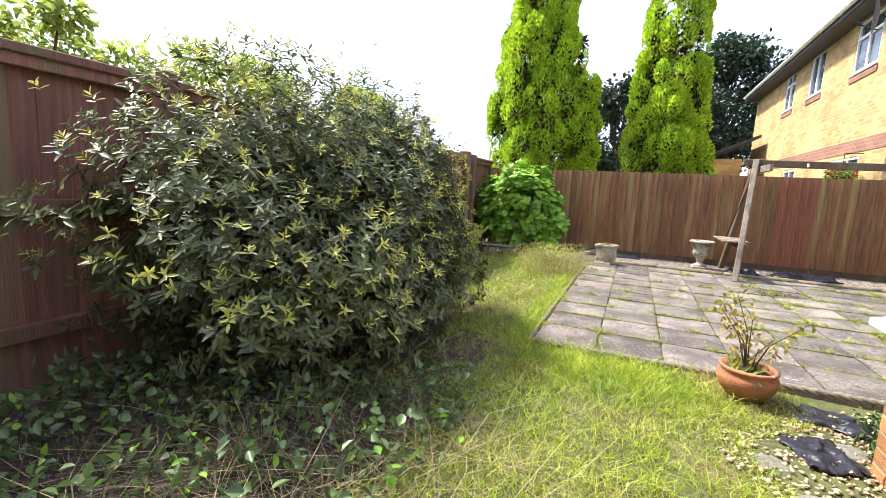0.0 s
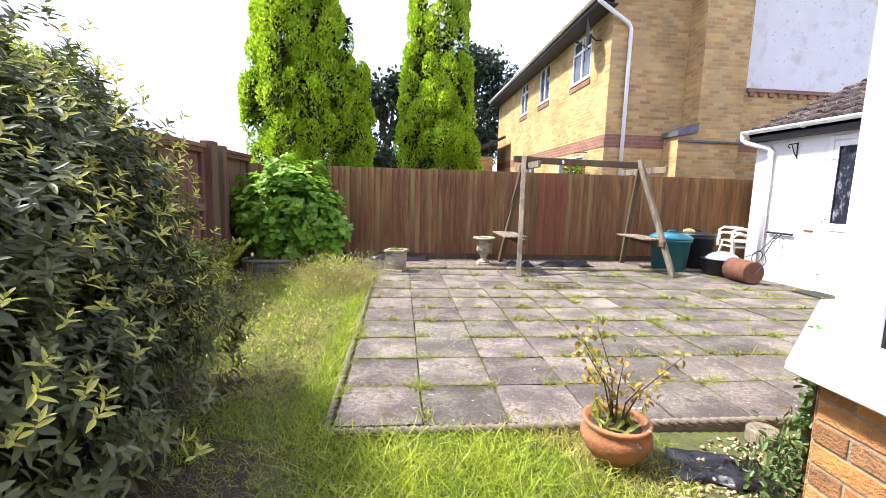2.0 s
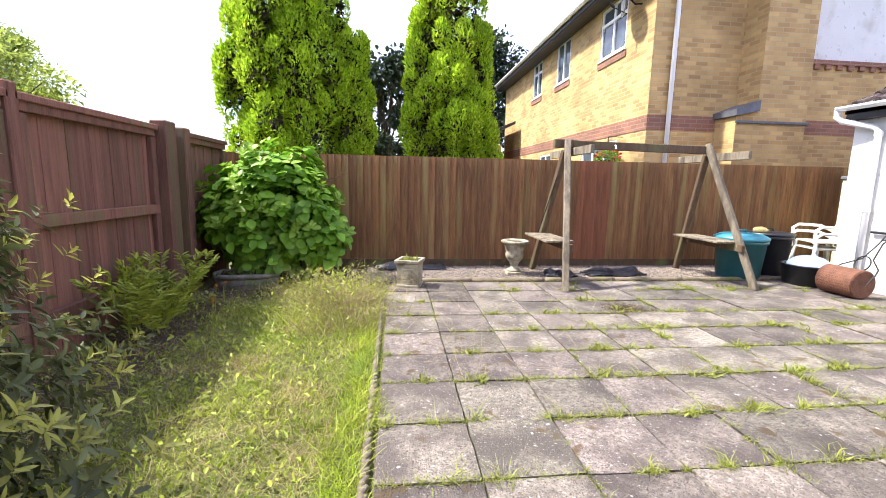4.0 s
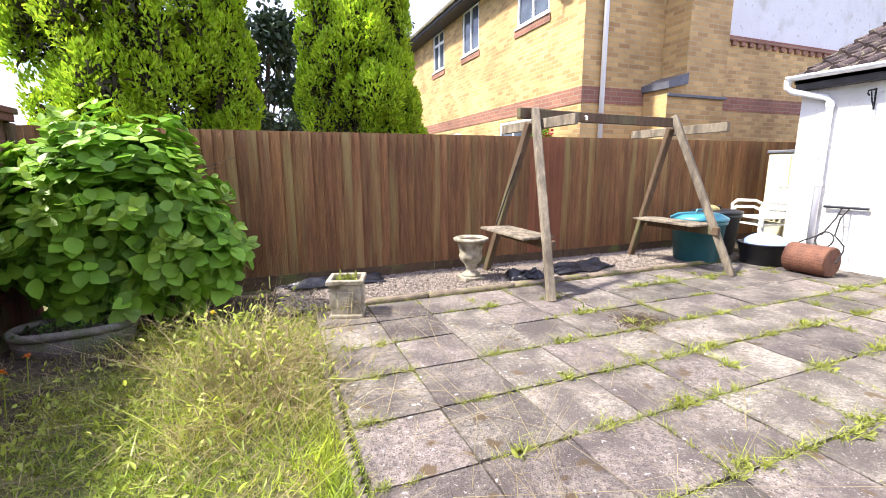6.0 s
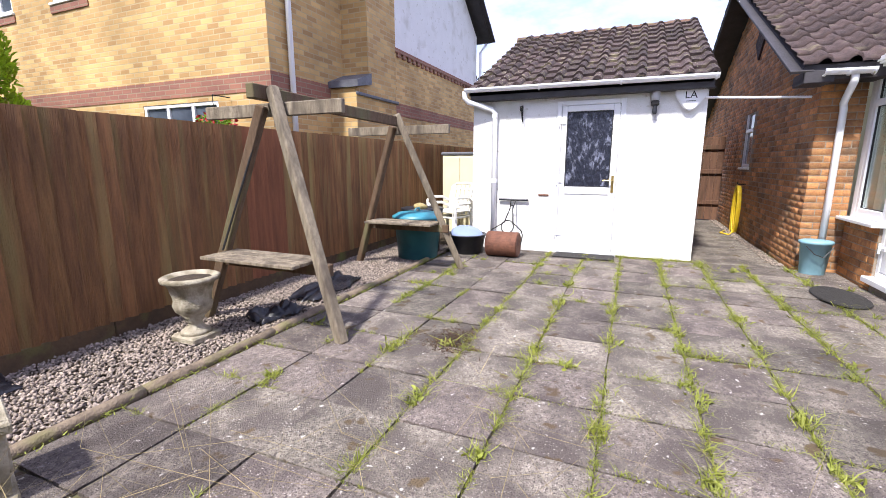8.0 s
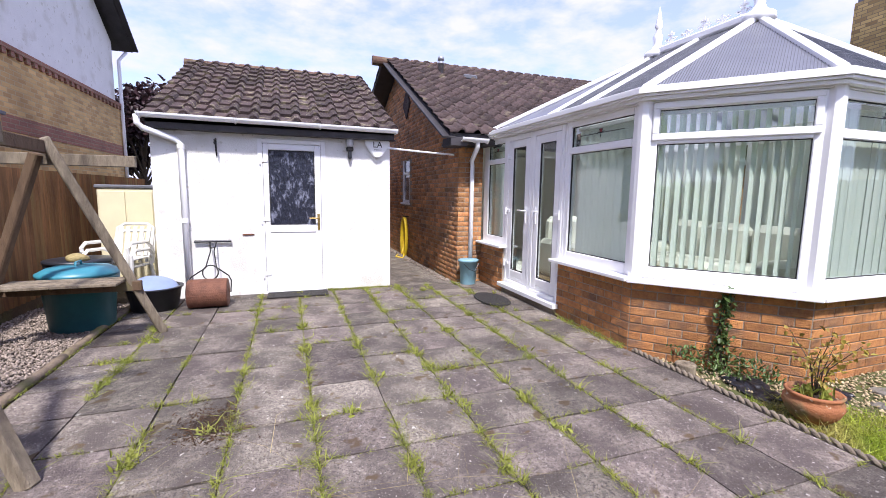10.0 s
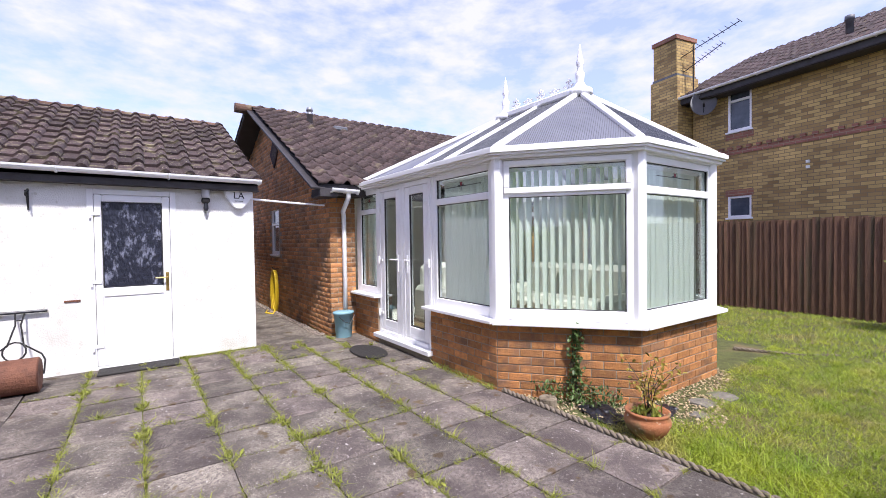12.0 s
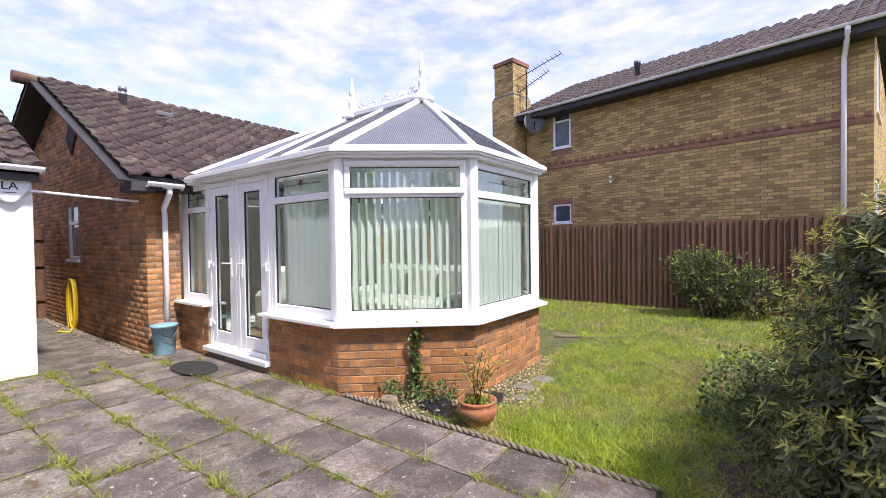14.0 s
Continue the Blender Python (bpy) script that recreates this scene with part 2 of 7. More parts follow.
M_GLASS = glass_mat("window_glass")
M_DARKGLASS = mat("far_glass", (0.10, 0.12, 0.15), (0.05, 0.06, 0.08), 2, 0.06)
M_POLY = mat("polycarbonate", (0.42, 0.43, 0.50), (0.36, 0.37, 0.44), 3, 0.25, translucent=0.6)
M_BLIND = mat("blind_fabric", (0.74, 0.78, 0.72), (0.68, 0.73, 0.67), 8, 0.8, translucent=0.35)
M_SOFA = mat("cream_fabric", (0.74, 0.74, 0.66), (0.66, 0.66, 0.58), 6, 0.9, 0.2, 90)
M_ROOM = mat("room_paint", (0.78, 0.78, 0.72), (0.72, 0.72, 0.66), 3, 0.9)
M_TERRA = mat("terracotta", (0.42, 0.17, 0.07), (0.30, 0.11, 0.05), 9, 0.85, 0.3, 60, stain=(0.17, 0.13, 0.06), stain_scale=6, stain_at=(0.46, 0.66), spots=(((0.55, 0.45, 0.34), 22, 0.66),))
M_STONE = mat("pale_stone", (0.48, 0.43, 0.33), (0.30, 0.26, 0.19), 18, 0.9, 0.6, 90, stain=(0.17, 0.145, 0.09), stain_scale=8, stain_at=(0.46, 0.66))
M_TROUGH = mat("mossy_stone", (0.22, 0.20, 0.17), (0.12, 0.11, 0.09), 14, 0.95, 0.6, 70, stain=(0.10, 0.13, 0.04), stain_scale=6)
M_TEAL = mat("teal_plastic", (0.03, 0.135, 0.15), (0.02, 0.10, 0.115), 4, 0.45)
M_TEALLID = mat("light_teal_plastic", (0.05, 0.26, 0.34), (0.04, 0.21, 0.28), 4, 0.4)
M_BLACK = mat("black_plastic", (0.02, 0.022, 0.03), (0.013, 0.014, 0.018), 5, 0.4)
M_PALEBLUE = mat("pale_blue_plastic", (0.26, 0.33, 0.52), (0.22, 0.28, 0.45), 4, 0.45)
M_BUCKET = mat("light_blue_plastic", (0.25, 0.44, 0.52), (0.2, 0.37, 0.44), 5, 0.45)
M_RUST = mat("rusty_iron", (0.20, 0.085, 0.05), (0.12, 0.05, 0.032), 12, 0.75, 0.4, 70, metal=0.2)
M_IRON = mat("dark_iron", (0.03, 0.03, 0.032), (0.02, 0.018, 0.018), 9, 0.6, metal=0.4)
M_CREAM = mat("cream_panel", (0.72, 0.66, 0.44), (0.66, 0.60, 0.40), 3, 0.7)
M_PLASTIC = mat("white_plastic", (0.76, 0.75, 0.70), (0.70, 0.69, 0.64), 4, 0.5)
M_SHEET = mat("black_sheeting", (0.018, 0.018, 0.024), (0.010, 0.010, 0.014), 9, 0.35, 0.5, 30)
M_BRASS = mat("brass", (0.62, 0.45, 0.16), (0.5, 0.35, 0.12), 8, 0.3, metal=0.9)
M_HOSE = mat("yellow_hose", (0.86, 0.62, 0.03), (0.72, 0.50, 0.02), 8, 0.45)
M_ROPE = mat("rope_edging", (0.25, 0.205, 0.155), (0.15, 0.12, 0.09), 24, 0.95, 0.5, 100)
M_LOG = mat("log_edging", (0.26, 0.20, 0.14), (0.14, 0.105, 0.075), 12, 0.95, 0.6, 60, stain=(0.15, 0.16, 0.04), stain_scale=3)
M_BARK = mat("bark", (0.11, 0.08, 0.055), (0.06, 0.045, 0.032), 12, 0.95, 0.7, 40, stretch=(2, 2, 0.5))
M_INK = mat("dark_lettering", (0.01, 0.01, 0.012), None, 5, 0.6)
M_MAT = mat("rubber_mat", (0.03, 0.027, 0.025), (0.018, 0.016, 0.015), 30, 0.9, 0.5, 150)
M_REDFLOWER = mat("red_petal", (0.55, 0.02, 0.03), None, 8, 0.6, island=0.3)


def leaf_mat(name, c1, c2, scale=1.5, island=0.35, tr=0.3, rough=0.45):
    return mat(name, c1, c2, scale, rough, island=island, translucent=tr)


M_BUSH = leaf_mat("bush_leaf", (0.160, 0.180, 0.070), (0.055, 0.075, 0.028), 1.2, 0.5, 0.28, 0.5)
M_BUSHTIP = leaf_mat("bush_tip_leaf", (0.48, 0.46, 0.10), (0.33, 0.34, 0.07), 2, 0.35, 0.4)
M_HYDR = leaf_mat("hydrangea_leaf", (0.27, 0.48, 0.04), (0.15, 0.32, 0.025), 2, 0.35, 0.35, 0.6)
M_CYP = leaf_mat("cypress_leaf", (0.56, 0.72, 0.04), (0.32, 0.50, 0.03), 2.2, 0.35, 0.5, 0.7)
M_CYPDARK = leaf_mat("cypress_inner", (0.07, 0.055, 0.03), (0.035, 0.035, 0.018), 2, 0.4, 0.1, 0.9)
M_FARTREE = leaf_mat("far_tree_leaf", (0.05, 0.085, 0.035), (0.025, 0.045, 0.022), 0.6, 0.45, 0.2)
M_LIGHTTREE = leaf_mat("pale_leaf", (0.38, 0.44, 0.10), (0.26, 0.33, 0.07), 1, 0.4, 0.5)
M_PURPLE = leaf_mat("purple_leaf", (0.055, 0.025, 0.03), (0.03, 0.018, 0.02), 1, 0.4, 0.2)
M_IVY = leaf_mat("ivy_leaf", (0.13, 0.20, 0.06), (0.07, 0.12, 0.035), 3, 0.4, 0.25)
M_GOLDLEAF = leaf_mat("gold_leaf", (0.42, 0.36, 0.06), (0.30, 0.20, 0.05), 3, 0.4, 0.35)
M_FERN = leaf_mat("fern_leaf", (0.47, 0.52, 0.08), (0.28, 0.35, 0.05), 3, 0.4, 0.4)
M_ORANGE = mat("orange_petal", (0.75, 0.22, 0.02), None, 8, 0.6)
M_YELLOW = mat("yellow_petal", (0.80, 0.62, 0.02), None, 8, 0.6)

# ---- building helpers ----


def uv_box(bm):
    """Metre coordinates on each face, from the axis that it faces most."""
    lay = bm.loops.layers.uv.verify()
    bm.normal_update()
    for f in bm.faces:
        n = f.normal
        side = Vector((-n.y, n.x, 0))
        if abs(n.z) > 0.9 or side.length < 1e-6:
            for lp in f.loops:
                lp[lay].uv = (lp.vert.co.x, lp.vert.co.y)
        else:
            side.normalize()
            for lp in f.loops:
                lp[lay].uv = (lp.vert.co.dot(side), lp.vert.co.z)


def part(name, bm, material, parent=None, label="", smooth=False, uv=False):
    """Link a bmesh as one mesh object, under a thing or a part where one is given."""
    me = bpy.data.meshes.new(name)
    bmesh.ops.recalc_face_normals(bm, faces=bm.faces)
    if uv:
        uv_box(bm)
    bm.normal_update()
    bm.to_mesh(me)
    bm.free()
    if smooth:
        for p in me.polygons:
            p.use_smooth = True
    me.materials.append(material)
    ob = new(name, me)
    if parent is not None:
        ob.parent = parent
    if label:
        ob["label"] = label
    return ob


def share(name, me, parent, m):
    """One more object on a mesh that is already built."""
    ob = new(name, me)
    ob.parent = parent
    ob.matrix_basis = m
    return ob


def thing(name, label, category, at=(0, 0, 0), rz=0, group="", kind=""):
    e = new(name)
    e.matrix_world = pose(*at, 0, 0, rz)
    e.empty_display_size = 0.1
    return tagged(e, label, category, group, kind)


def box(bm, x0, x1, y0, y1, z0, z1, bevel=0.0):
    """A box from its bounds."""
    r = bmesh.ops.create_cube(bm, size=1)
    vs = r["verts"]
    bmesh.ops.transform(bm, matrix=Matrix.Translation(((x0 + x1) / 2, (y0 + y1) / 2, (z0 + z1) / 2)) @ Matrix.Diagonal((abs(x1 - x0), abs(y1 - y0), abs(z1 - z0), 1)), verts=vs)
    if bevel:
        es = list({e for v in vs for e in v.link_edges})
        bmesh.ops.bevel(bm, geom=es, offset=bevel, segments=1, affect="EDGES", profile=0.5)
    return bm


def bx(x0, x1, y0, y1, z0, z1, bevel=0.0):
    return box(bmesh.new(), x0, x1, y0, y1, z0, z1, bevel)


def beam(bm, a, b, w, h, bevel=0.004, up=(0, 0, 1)):
    """A squared timber from a to b."""
    a, b = Vector(a), Vector(b)
    d = (b - a)
    z = d.normalized()
    x = Vector(up).cross(z)
    if x.length < 1e-4:
        x = Vector((1, 0, 0))
    x.normalize()
    y = z.cross(x)
    m = Matrix((x, y, z)).transposed().to_4x4()
    m.translation = (a + b) / 2
    r = bmesh.ops.create_cube(bm, size=1)
    bmesh.ops.transform(bm, matrix=m @ Matrix.Diagonal((w, h, d.length, 1)), verts=r["verts"])
    if bevel:
        bmesh.ops.bevel(bm, geom=list({e for v in r["verts"] for e in v.link_edges}), offset=bevel, segments=1, affect="EDGES", profile=0.5)
    return bm


def tube(bm, pts, r, seg=8, closed=False):
    """A round tube through points; r is one radius or one for each point."""
    pts = [Vector(p) for p in pts]
    rs = r if isinstance(r, (list, tuple)) else [r] * len(pts)
    rings = []
    prev = None
    for i, p in enumerate(pts):
        a = pts[i - 1] if i else (pts[-1] if closed else p)
        b = pts[(i + 1) % len(pts)] if (i + 1 < len(pts) or closed) else p
        d = (b - a).normalized()
        ref = prev if prev is not None else (Vector((0, 0, 1)) if abs(d.z) < 0.9 else Vector((1, 0, 0)))
        x = (ref - d * ref.dot(d))
        if x.length < 1e-5:
            x = d.orthogonal()
        x.normalize()
        prev = x
        y = d.cross(x)
        rings.append([bm.verts.new(p + (x * math.cos(t) + y * math.sin(t)) * rs[i]) for t in (2 * math.pi * k / seg for k in range(seg))])
    n = len(rings)
    for i in range(n if closed else n - 1):
        A, B = rings[i], rings[(i + 1) % n]
        for k in range(seg):
            bm.faces.new((A[k], A[(k + 1) % seg], B[(k + 1) % seg], B[k]))
    if not closed:
        bm.faces.new(rings[0][::-1])
        bm.faces.new(rings[-1])
    return bm


def lathe(bm, profile, seg=24, at=(0, 0, 0)):
    """A turned body from (radius, height) pairs."""
    rings = []
    for r, z in profile:
        rings.append([bm.verts.new((at[0] + r * math.cos(2 * math.pi * k / seg), at[1] + r * math.sin(2 * math.pi * k / seg), at[2] + z)) for k in range(seg)])
    for A, B in zip(rings, rings[1:]):
        for k in range(seg):
            bm.faces.new((A[k], A[(k + 1) % seg], B[(k + 1) % seg], B[k]))
    bm.faces.new(rings[0][::-1])
    bm.faces.new(rings[-1])
    return bm


def prism(bm, outline, a, b, axis="y"):
    """A solid from an outline of (u, z) pairs, between a and b along the axis."""
    def at(u, z, w):
        return (u, w, z) if axis == "y" else (w, u, z)
    A = [bm.verts.new(at(u, z, a)) for u, z in outline]
    B = [bm.verts.new(at(u, z, b)) for u, z in outline]
    bm.faces.new(A)
    bm.faces.new(B[::-1])
    n = len(A)
    for i in range(n):
        bm.faces.new((A[i], B[i], B[(i + 1) % n], A[(i + 1) % n]))
    bmesh.ops.recalc_face_normals(bm, faces=bm.faces)
    return bm


def quads_mesh(name, V, F, material, parent=None, label="", smooth=False):
    """One mesh from numpy arrays of vertices and of faces, all with as many corners."""
    me = bpy.data.meshes.new(name)
    V, F = np.asarray(V, np.float32), np.asarray(F, np.int32)
    k = F.shape[1]
    me.vertices.add(len(V))
    me.vertices.foreach_set("co", V.ravel())
    me.loops.add(F.size)
    me.loops.foreach_set("vertex_index", F.ravel())
    me.polygons.add(len(F))
    me.polygons.foreach_set("loop_start", np.arange(0, F.size, k, dtype=np.int32))
    me.polygons.foreach_set("loop_total", np.full(len(F), k, np.int32))
    if smooth:
        me.polygons.foreach_set("use_smooth", np.ones(len(F), bool))
    me.materials.append(material)
    me.update()
    me.validate()
    ob = new(name, me)
    if parent is not None:
        ob.parent = parent
    if label:
        ob["label"] = label
    return ob


RNG = np.random.default_rng(7)


def unit(a):
    return a / np.maximum(np.linalg.norm(a, axis=1, keepdims=True), 1e-6)


def leaves(P, N, length, width, droop=0.25, spread=0.7):
    """Leaves, each of two folded faces of four corners, at P and growing along N."""
    n = len(P)
    d = unit(N + RNG.normal(0, spread, (n, 3)) + np.array([0, 0, -droop]))
    s = unit(np.cross(d, RNG.normal(0, 1, (n, 3)) + np.array([0, 0, 1.5])))
    u = np.cross(s, d)
    L = (length * RNG.uniform(0.6, 1.25, n))[:, None]
    W = (width * RNG.uniform(0.7, 1.2, n))[:, None]
    tip = P + d * L - u * L * 0.12
    lift = u * W * 0.28
    a, b = P + d * L * 0.35 + s * W * 0.5 + lift, P + d * L * 0.72 + s * W * 0.38 + lift * 0.6
    c, e = P + d * L * 0.35 - s * W * 0.5 + lift, P + d * L * 0.72 - s * W * 0.38 + lift * 0.6
    V = np.stack([P, a, b, tip, e, c], 1).reshape(-1, 3)
    i = np.arange(n)[:, None] * 6
    F = np.concatenate([i + np.array([0, 1, 2, 3]), i + np.array([0, 3, 4, 5])], 0)
    return V, F


def oval_leaves(P, d, up, length, width):
    """Broad leaves, each of two folded halves of five corners, along d with the upper side towards up."""
    n = len(P)
    d = unit(d)
    s = unit(np.cross(d, up))
    u = np.cross(s, d)
    L = (np.broadcast_to(np.asarray(length), (n,)) * RNG.uniform(0.7, 1.2, n))[:, None]
    W = L * width / np.mean(length) * RNG.uniform(0.85, 1.1, (n, 1))
    curl = RNG.uniform(-0.02, 0.22, (n, 1))

    def at(t, w):
        return P + d * L * t + s * W * w + u * (abs(w) * W * 0.3 - curl * L * t * t)
    V = np.stack([at(0, 0), at(0.15, 0.33), at(0.45, 0.5), at(0.78, 0.33), at(1, 0), at(0.78, -0.33), at(0.45, -0.5), at(0.15, -0.33)], 1).reshape(-1, 3)
    i = np.arange(n)[:, None] * 8
    return V, np.concatenate([i + np.array([0, 1, 2, 3, 4]), i + np.array([0, 4, 5, 6, 7])], 0)


def whorls(P, A, count, length, width, rise=0.25, wild=0.18):
    """Rosettes of leaves spread round shoots at P with the axes A."""
    A = unit(A)
    e1 = unit(np.cross(A, RNG.normal(0, 1, A.shape)))
    e2 = np.cross(A, e1)
    n = len(P)
    ang = (np.arange(count) * 2.399 + RNG.uniform(0, 6.28, (n, 1)) + RNG.normal(0, 0.2, (n, count)))[..., None]
    tier = (np.arange(count) / count)[None, :, None]
    d = e1[:, None] * np.cos(ang) + e2[:, None] * np.sin(ang) + A[:, None] * (rise * (0.3 + 1.6 * tier)) + RNG.normal(0, wild, (n, count, 3))
    at = P[:, None] + A[:, None] * (tier - 0.6) * np.mean(length) * 0.9
    size = np.broadcast_to(length * (1.1 - 0.45 * tier), (n, count, 1))
    return oval_leaves(at.reshape(-1, 3), d.reshape(-1, 3), np.repeat(A, count, 0), size.reshape(-1), width)


def blades(P, height, width, lean=0.35):
    """Grass blades: a bent strip of two faces each."""
    n = len(P)
    a = RNG.uniform(0, 2 * math.pi, n)
    s = np.stack([np.cos(a), np.sin(a), np.zeros(n)], 1)
    H = (height * RNG.uniform(0.4, 1.3, n))[:, None]
    t = np.stack([RNG.normal(0, lean, n), RNG.normal(0, lean, n), np.ones(n)], 1)
    t2 = t + np.stack([RNG.normal(0, lean * 1.6, n), RNG.normal(0, lean * 1.6, n), RNG.uniform(-0.7, 0, n)], 1)
    w = np.broadcast_to(np.asarray(width), (n,))[:, None] * RNG.uniform(0.6, 1.2, n)[:, None]
    m = P + t * H * 0.55
    tip = m + t2 * H * 0.5
    V = np.stack([P - s * w, P + s * w, m + s * w * 0.7, m - s * w * 0.7, tip], 1).reshape(-1, 3)
    i = np.arange(n)[:, None] * 5
    return V, np.concatenate([i + np.array([0, 1, 2]), i + np.array([0, 2, 3]), i + np.array([3, 2, 4])], 0)


def merge(*pairs):
    V, F, o = [], [], 0
    for v, f in pairs:
        V.append(v)
        F.append(f + o)
        o += len(v)
    return np.concatenate(V), np.concatenate(F)


def blob_points(n, c, r, shell=0.35, bumps=0.18, freq=2.2, low=-1.0):
    """Points and outward directions near the surface of an uneven ellipsoid."""
    d = unit(RNG.normal(0, 1, (n, 3)))
    d[:, 2] = np.where(d[:, 2] < low, -d[:, 2], d[:, 2])
    lump = np.array([noise.noise(Vector(v) * freq + Vector(c)) for v in d])
    k = (1 + bumps * lump * 2) * (1 - shell * RNG.random(n) ** 2)
    return np.asarray(c) + d * np.asarray(r) * k[:, None], unit(d / np.asarray(r))

# ---- ground ----
PITCH = 0.45
PX0, PX1, PY0, PY1 = -0.661, 5.13, 4.537, 9.03
EDGE_Y = 4.537


def ground_height(x, y):
    return -0.04 + 0.02 * noise.noise(Vector((x * 0.9, y * 0.9, 0))) - 0.015 * (1 if 0.2 < x < 1.9 and 1.0 < y < 4.4 else 0)


bm = bmesh.new()
bmesh.ops.create_grid(bm, x_segments=60, y_segments=70, size=1)
for v in bm.verts:
    v.co.x, v.co.y = 1.0 + v.co.x * 8, 4.0 + v.co.y * 8.5
    v.co.z = ground_height(v.co.x, v.co.y)
edge = [e for e in bm.edges if e.is_boundary]
r = bmesh.ops.extrude_edge_only(bm, edges=edge)
for v in r["geom"]:
    if isinstance(v, bmesh.types.BMVert):
        v.co.x, v.co.y, v.co.z = 1 + (v.co.x - 1) * 150, 4 + (v.co.y - 4) * 150, -0.06
tagged(part("ground", bm, M_GROUND, smooth=True), "uneven turf and bare earth reaching to the horizon", "ground", kind="structure")



def ground_patch(label, x0, x1, y0, y1, material, category, seed=0, step=0.07):
    """A patch of bare ground with a ragged outline that follows the lie of the land."""
    bm = bmesh.new()
    nx, ny = int((x1 - x0) / step), int((y1 - y0) / step)
    grid = {}
    cx, cy, rx, ry = (x0 + x1) / 2, (y0 + y1) / 2, (x1 - x0) / 2, (y1 - y0) / 2
    for i in range(nx + 1):
        for j in range(ny + 1):
            x, y = x0 + i * step, y0 + j * step
            k = max(abs(x - cx) / rx, abs(y - cy) / ry) + 0.35 * noise.noise(Vector((x * 1.8, y * 1.8, seed)))
            if k < 0.88:
                grid[i, j] = bm.verts.new((x, y, ground_height(x, y) + 0.007 + 0.012 * noise.noise(Vector((x * 9, y * 9, seed)))))
    for i, j in grid:
        if all(q in grid for q in ((i + 1, j), (i, j + 1), (i + 1, j + 1))):
            bm.faces.new((grid[i, j], grid[i + 1, j], grid[i + 1, j + 1], grid[i, j + 1]))
    bmesh.ops.delete(bm, geom=[v for v in bm.verts if not v.link_faces], context="VERTS")
    return tagged(part("soil_patch", bm, material, smooth=True), label, category, kind="structure")


ground_patch("bare dark soil under and before the bush", -2.85, -0.85, 1.2, 5.4, M_SOIL, "soil", 1)
ground_patch("bare dark soil under the hydrangea", -2.85, -0.95, 8.4, 10.1, M_SOIL, "soil", 2)
ground_patch("bare dry soil along the side fence", -2.9, -2.0, 5.2, 8.8, M_SOIL, "soil", 3)

# bedding under the slabs, whose joints show it
patio = part("pavement", bx(PX0, PX1 + 0.1, EDGE_Y, PY1, -0.12, -0.022), M_JOINT)
tagged(patio, "patio of square weathered concrete slabs with weedy joints", "patio", kind="structure")
alley = part("path", bx(5.13, 14.0, 4.96, 5.96, -0.12, -0.004), M_SLAB)
tagged(alley, "narrow concrete path in the passage beside the bungalow", "path", kind="structure")

# ---- fences ----


def fence_run(name, label, a, b, z0, z1, material, group, board=0.118, step=0.1, side=1, gravel=0.16, red=None, rough_top=0.0, posts=()):
    """A close-boarded fence from a to b: lapped upright boards, a gravel board, rails and posts."""
    f = thing(name, label, "fence", group=group, kind="structure")
    a, b = Vector((*a, 0)), Vector((*b, 0))
    d = (b - a).normalized()
    n = Vector((-d.y, d.x, 0)) * side
    ang = math.atan2(d.y, d.x)
    length = (b - a).length
    h = z1 - z0 - gravel
    me = []
    for material_i in (material, red or material):
        bm = bmesh.new()
        vs = [bm.verts.new(c) for c in ((0, 0.004, 0), (board, 0, 0), (board, -0.036, 0), (0, -0.009, 0), (0, 0.004, h), (board, 0, h), (board, -0.036, h), (0, -0.009, h))]
        for q in ((3, 2, 1, 0), (4, 5, 6, 7), (0, 1, 5, 4), (1, 2, 6, 5), (2, 3, 7, 6), (3, 0, 4, 7)):
            bm.faces.new([vs[i] for i in q])
        bmesh.ops.recalc_face_normals(bm, faces=bm.faces)
        m = bpy.data.meshes.new("board")
        bm.to_mesh(m)
        bm.free()
        m.materials.append(material_i)
        me.append(m)
    rnd = random.Random(name)
    k = 0.0
    while k < length:
        p = a + d * k
        is_red = red is not None and 2.02 < p.x < 2.55
        m = Matrix.Translation(p + Vector((0, 0, z0 + gravel + rnd.uniform(-rough_top, rough_top * 0.4)))) @ Matrix.Rotation(ang, 4, "Z") @ pose(0, 0, 0, rnd.uniform(-0.25, 0.25), rnd.uniform(-0.55, 0.55), 0)
        if side < 0:
            m = m @ Matrix.Diagonal((1, -1, 1, 1))
        share("board", me[1 if is_red else 0], f, m)
        k += step
    if gravel:
        k = 0.0
        while k < length - 0.05:
            e = min(k + 1.83, length)
            bm = bmesh.new()
            beam(bm, a + d * k + Vector((0, 0, z0 + gravel / 2 - 0.02)) - n * 0.012, a + d * (e - 0.01) + Vector((0, 0, z0 + gravel / 2 - 0.02)) - n * 0.012, 0.03, gravel + 0.05, 0.004)
            part("gravel_board", bm, M_GRAVELBOARD, f)
            k = e
    for z in (z0 + 0.35, z1 - 0.3):
        bm = bmesh.new()
        beam(bm, a + n * 0.035 + Vector((0, 0, z)), b + n * 0.035 + Vector((0, 0, z)), 0.04, 0.07)
        part("rail", bm, material, f)
    for k in posts:
        bm = bmesh.new()
        p = a + d * k + n * 0.06
        box(bm, p.x - 0.05, p.x + 0.05, p.y - 0.05, p.y + 0.05, z0 - 0.1, z1 + 0.0, 0.006)
        part("post", bm, material, f)
    return f


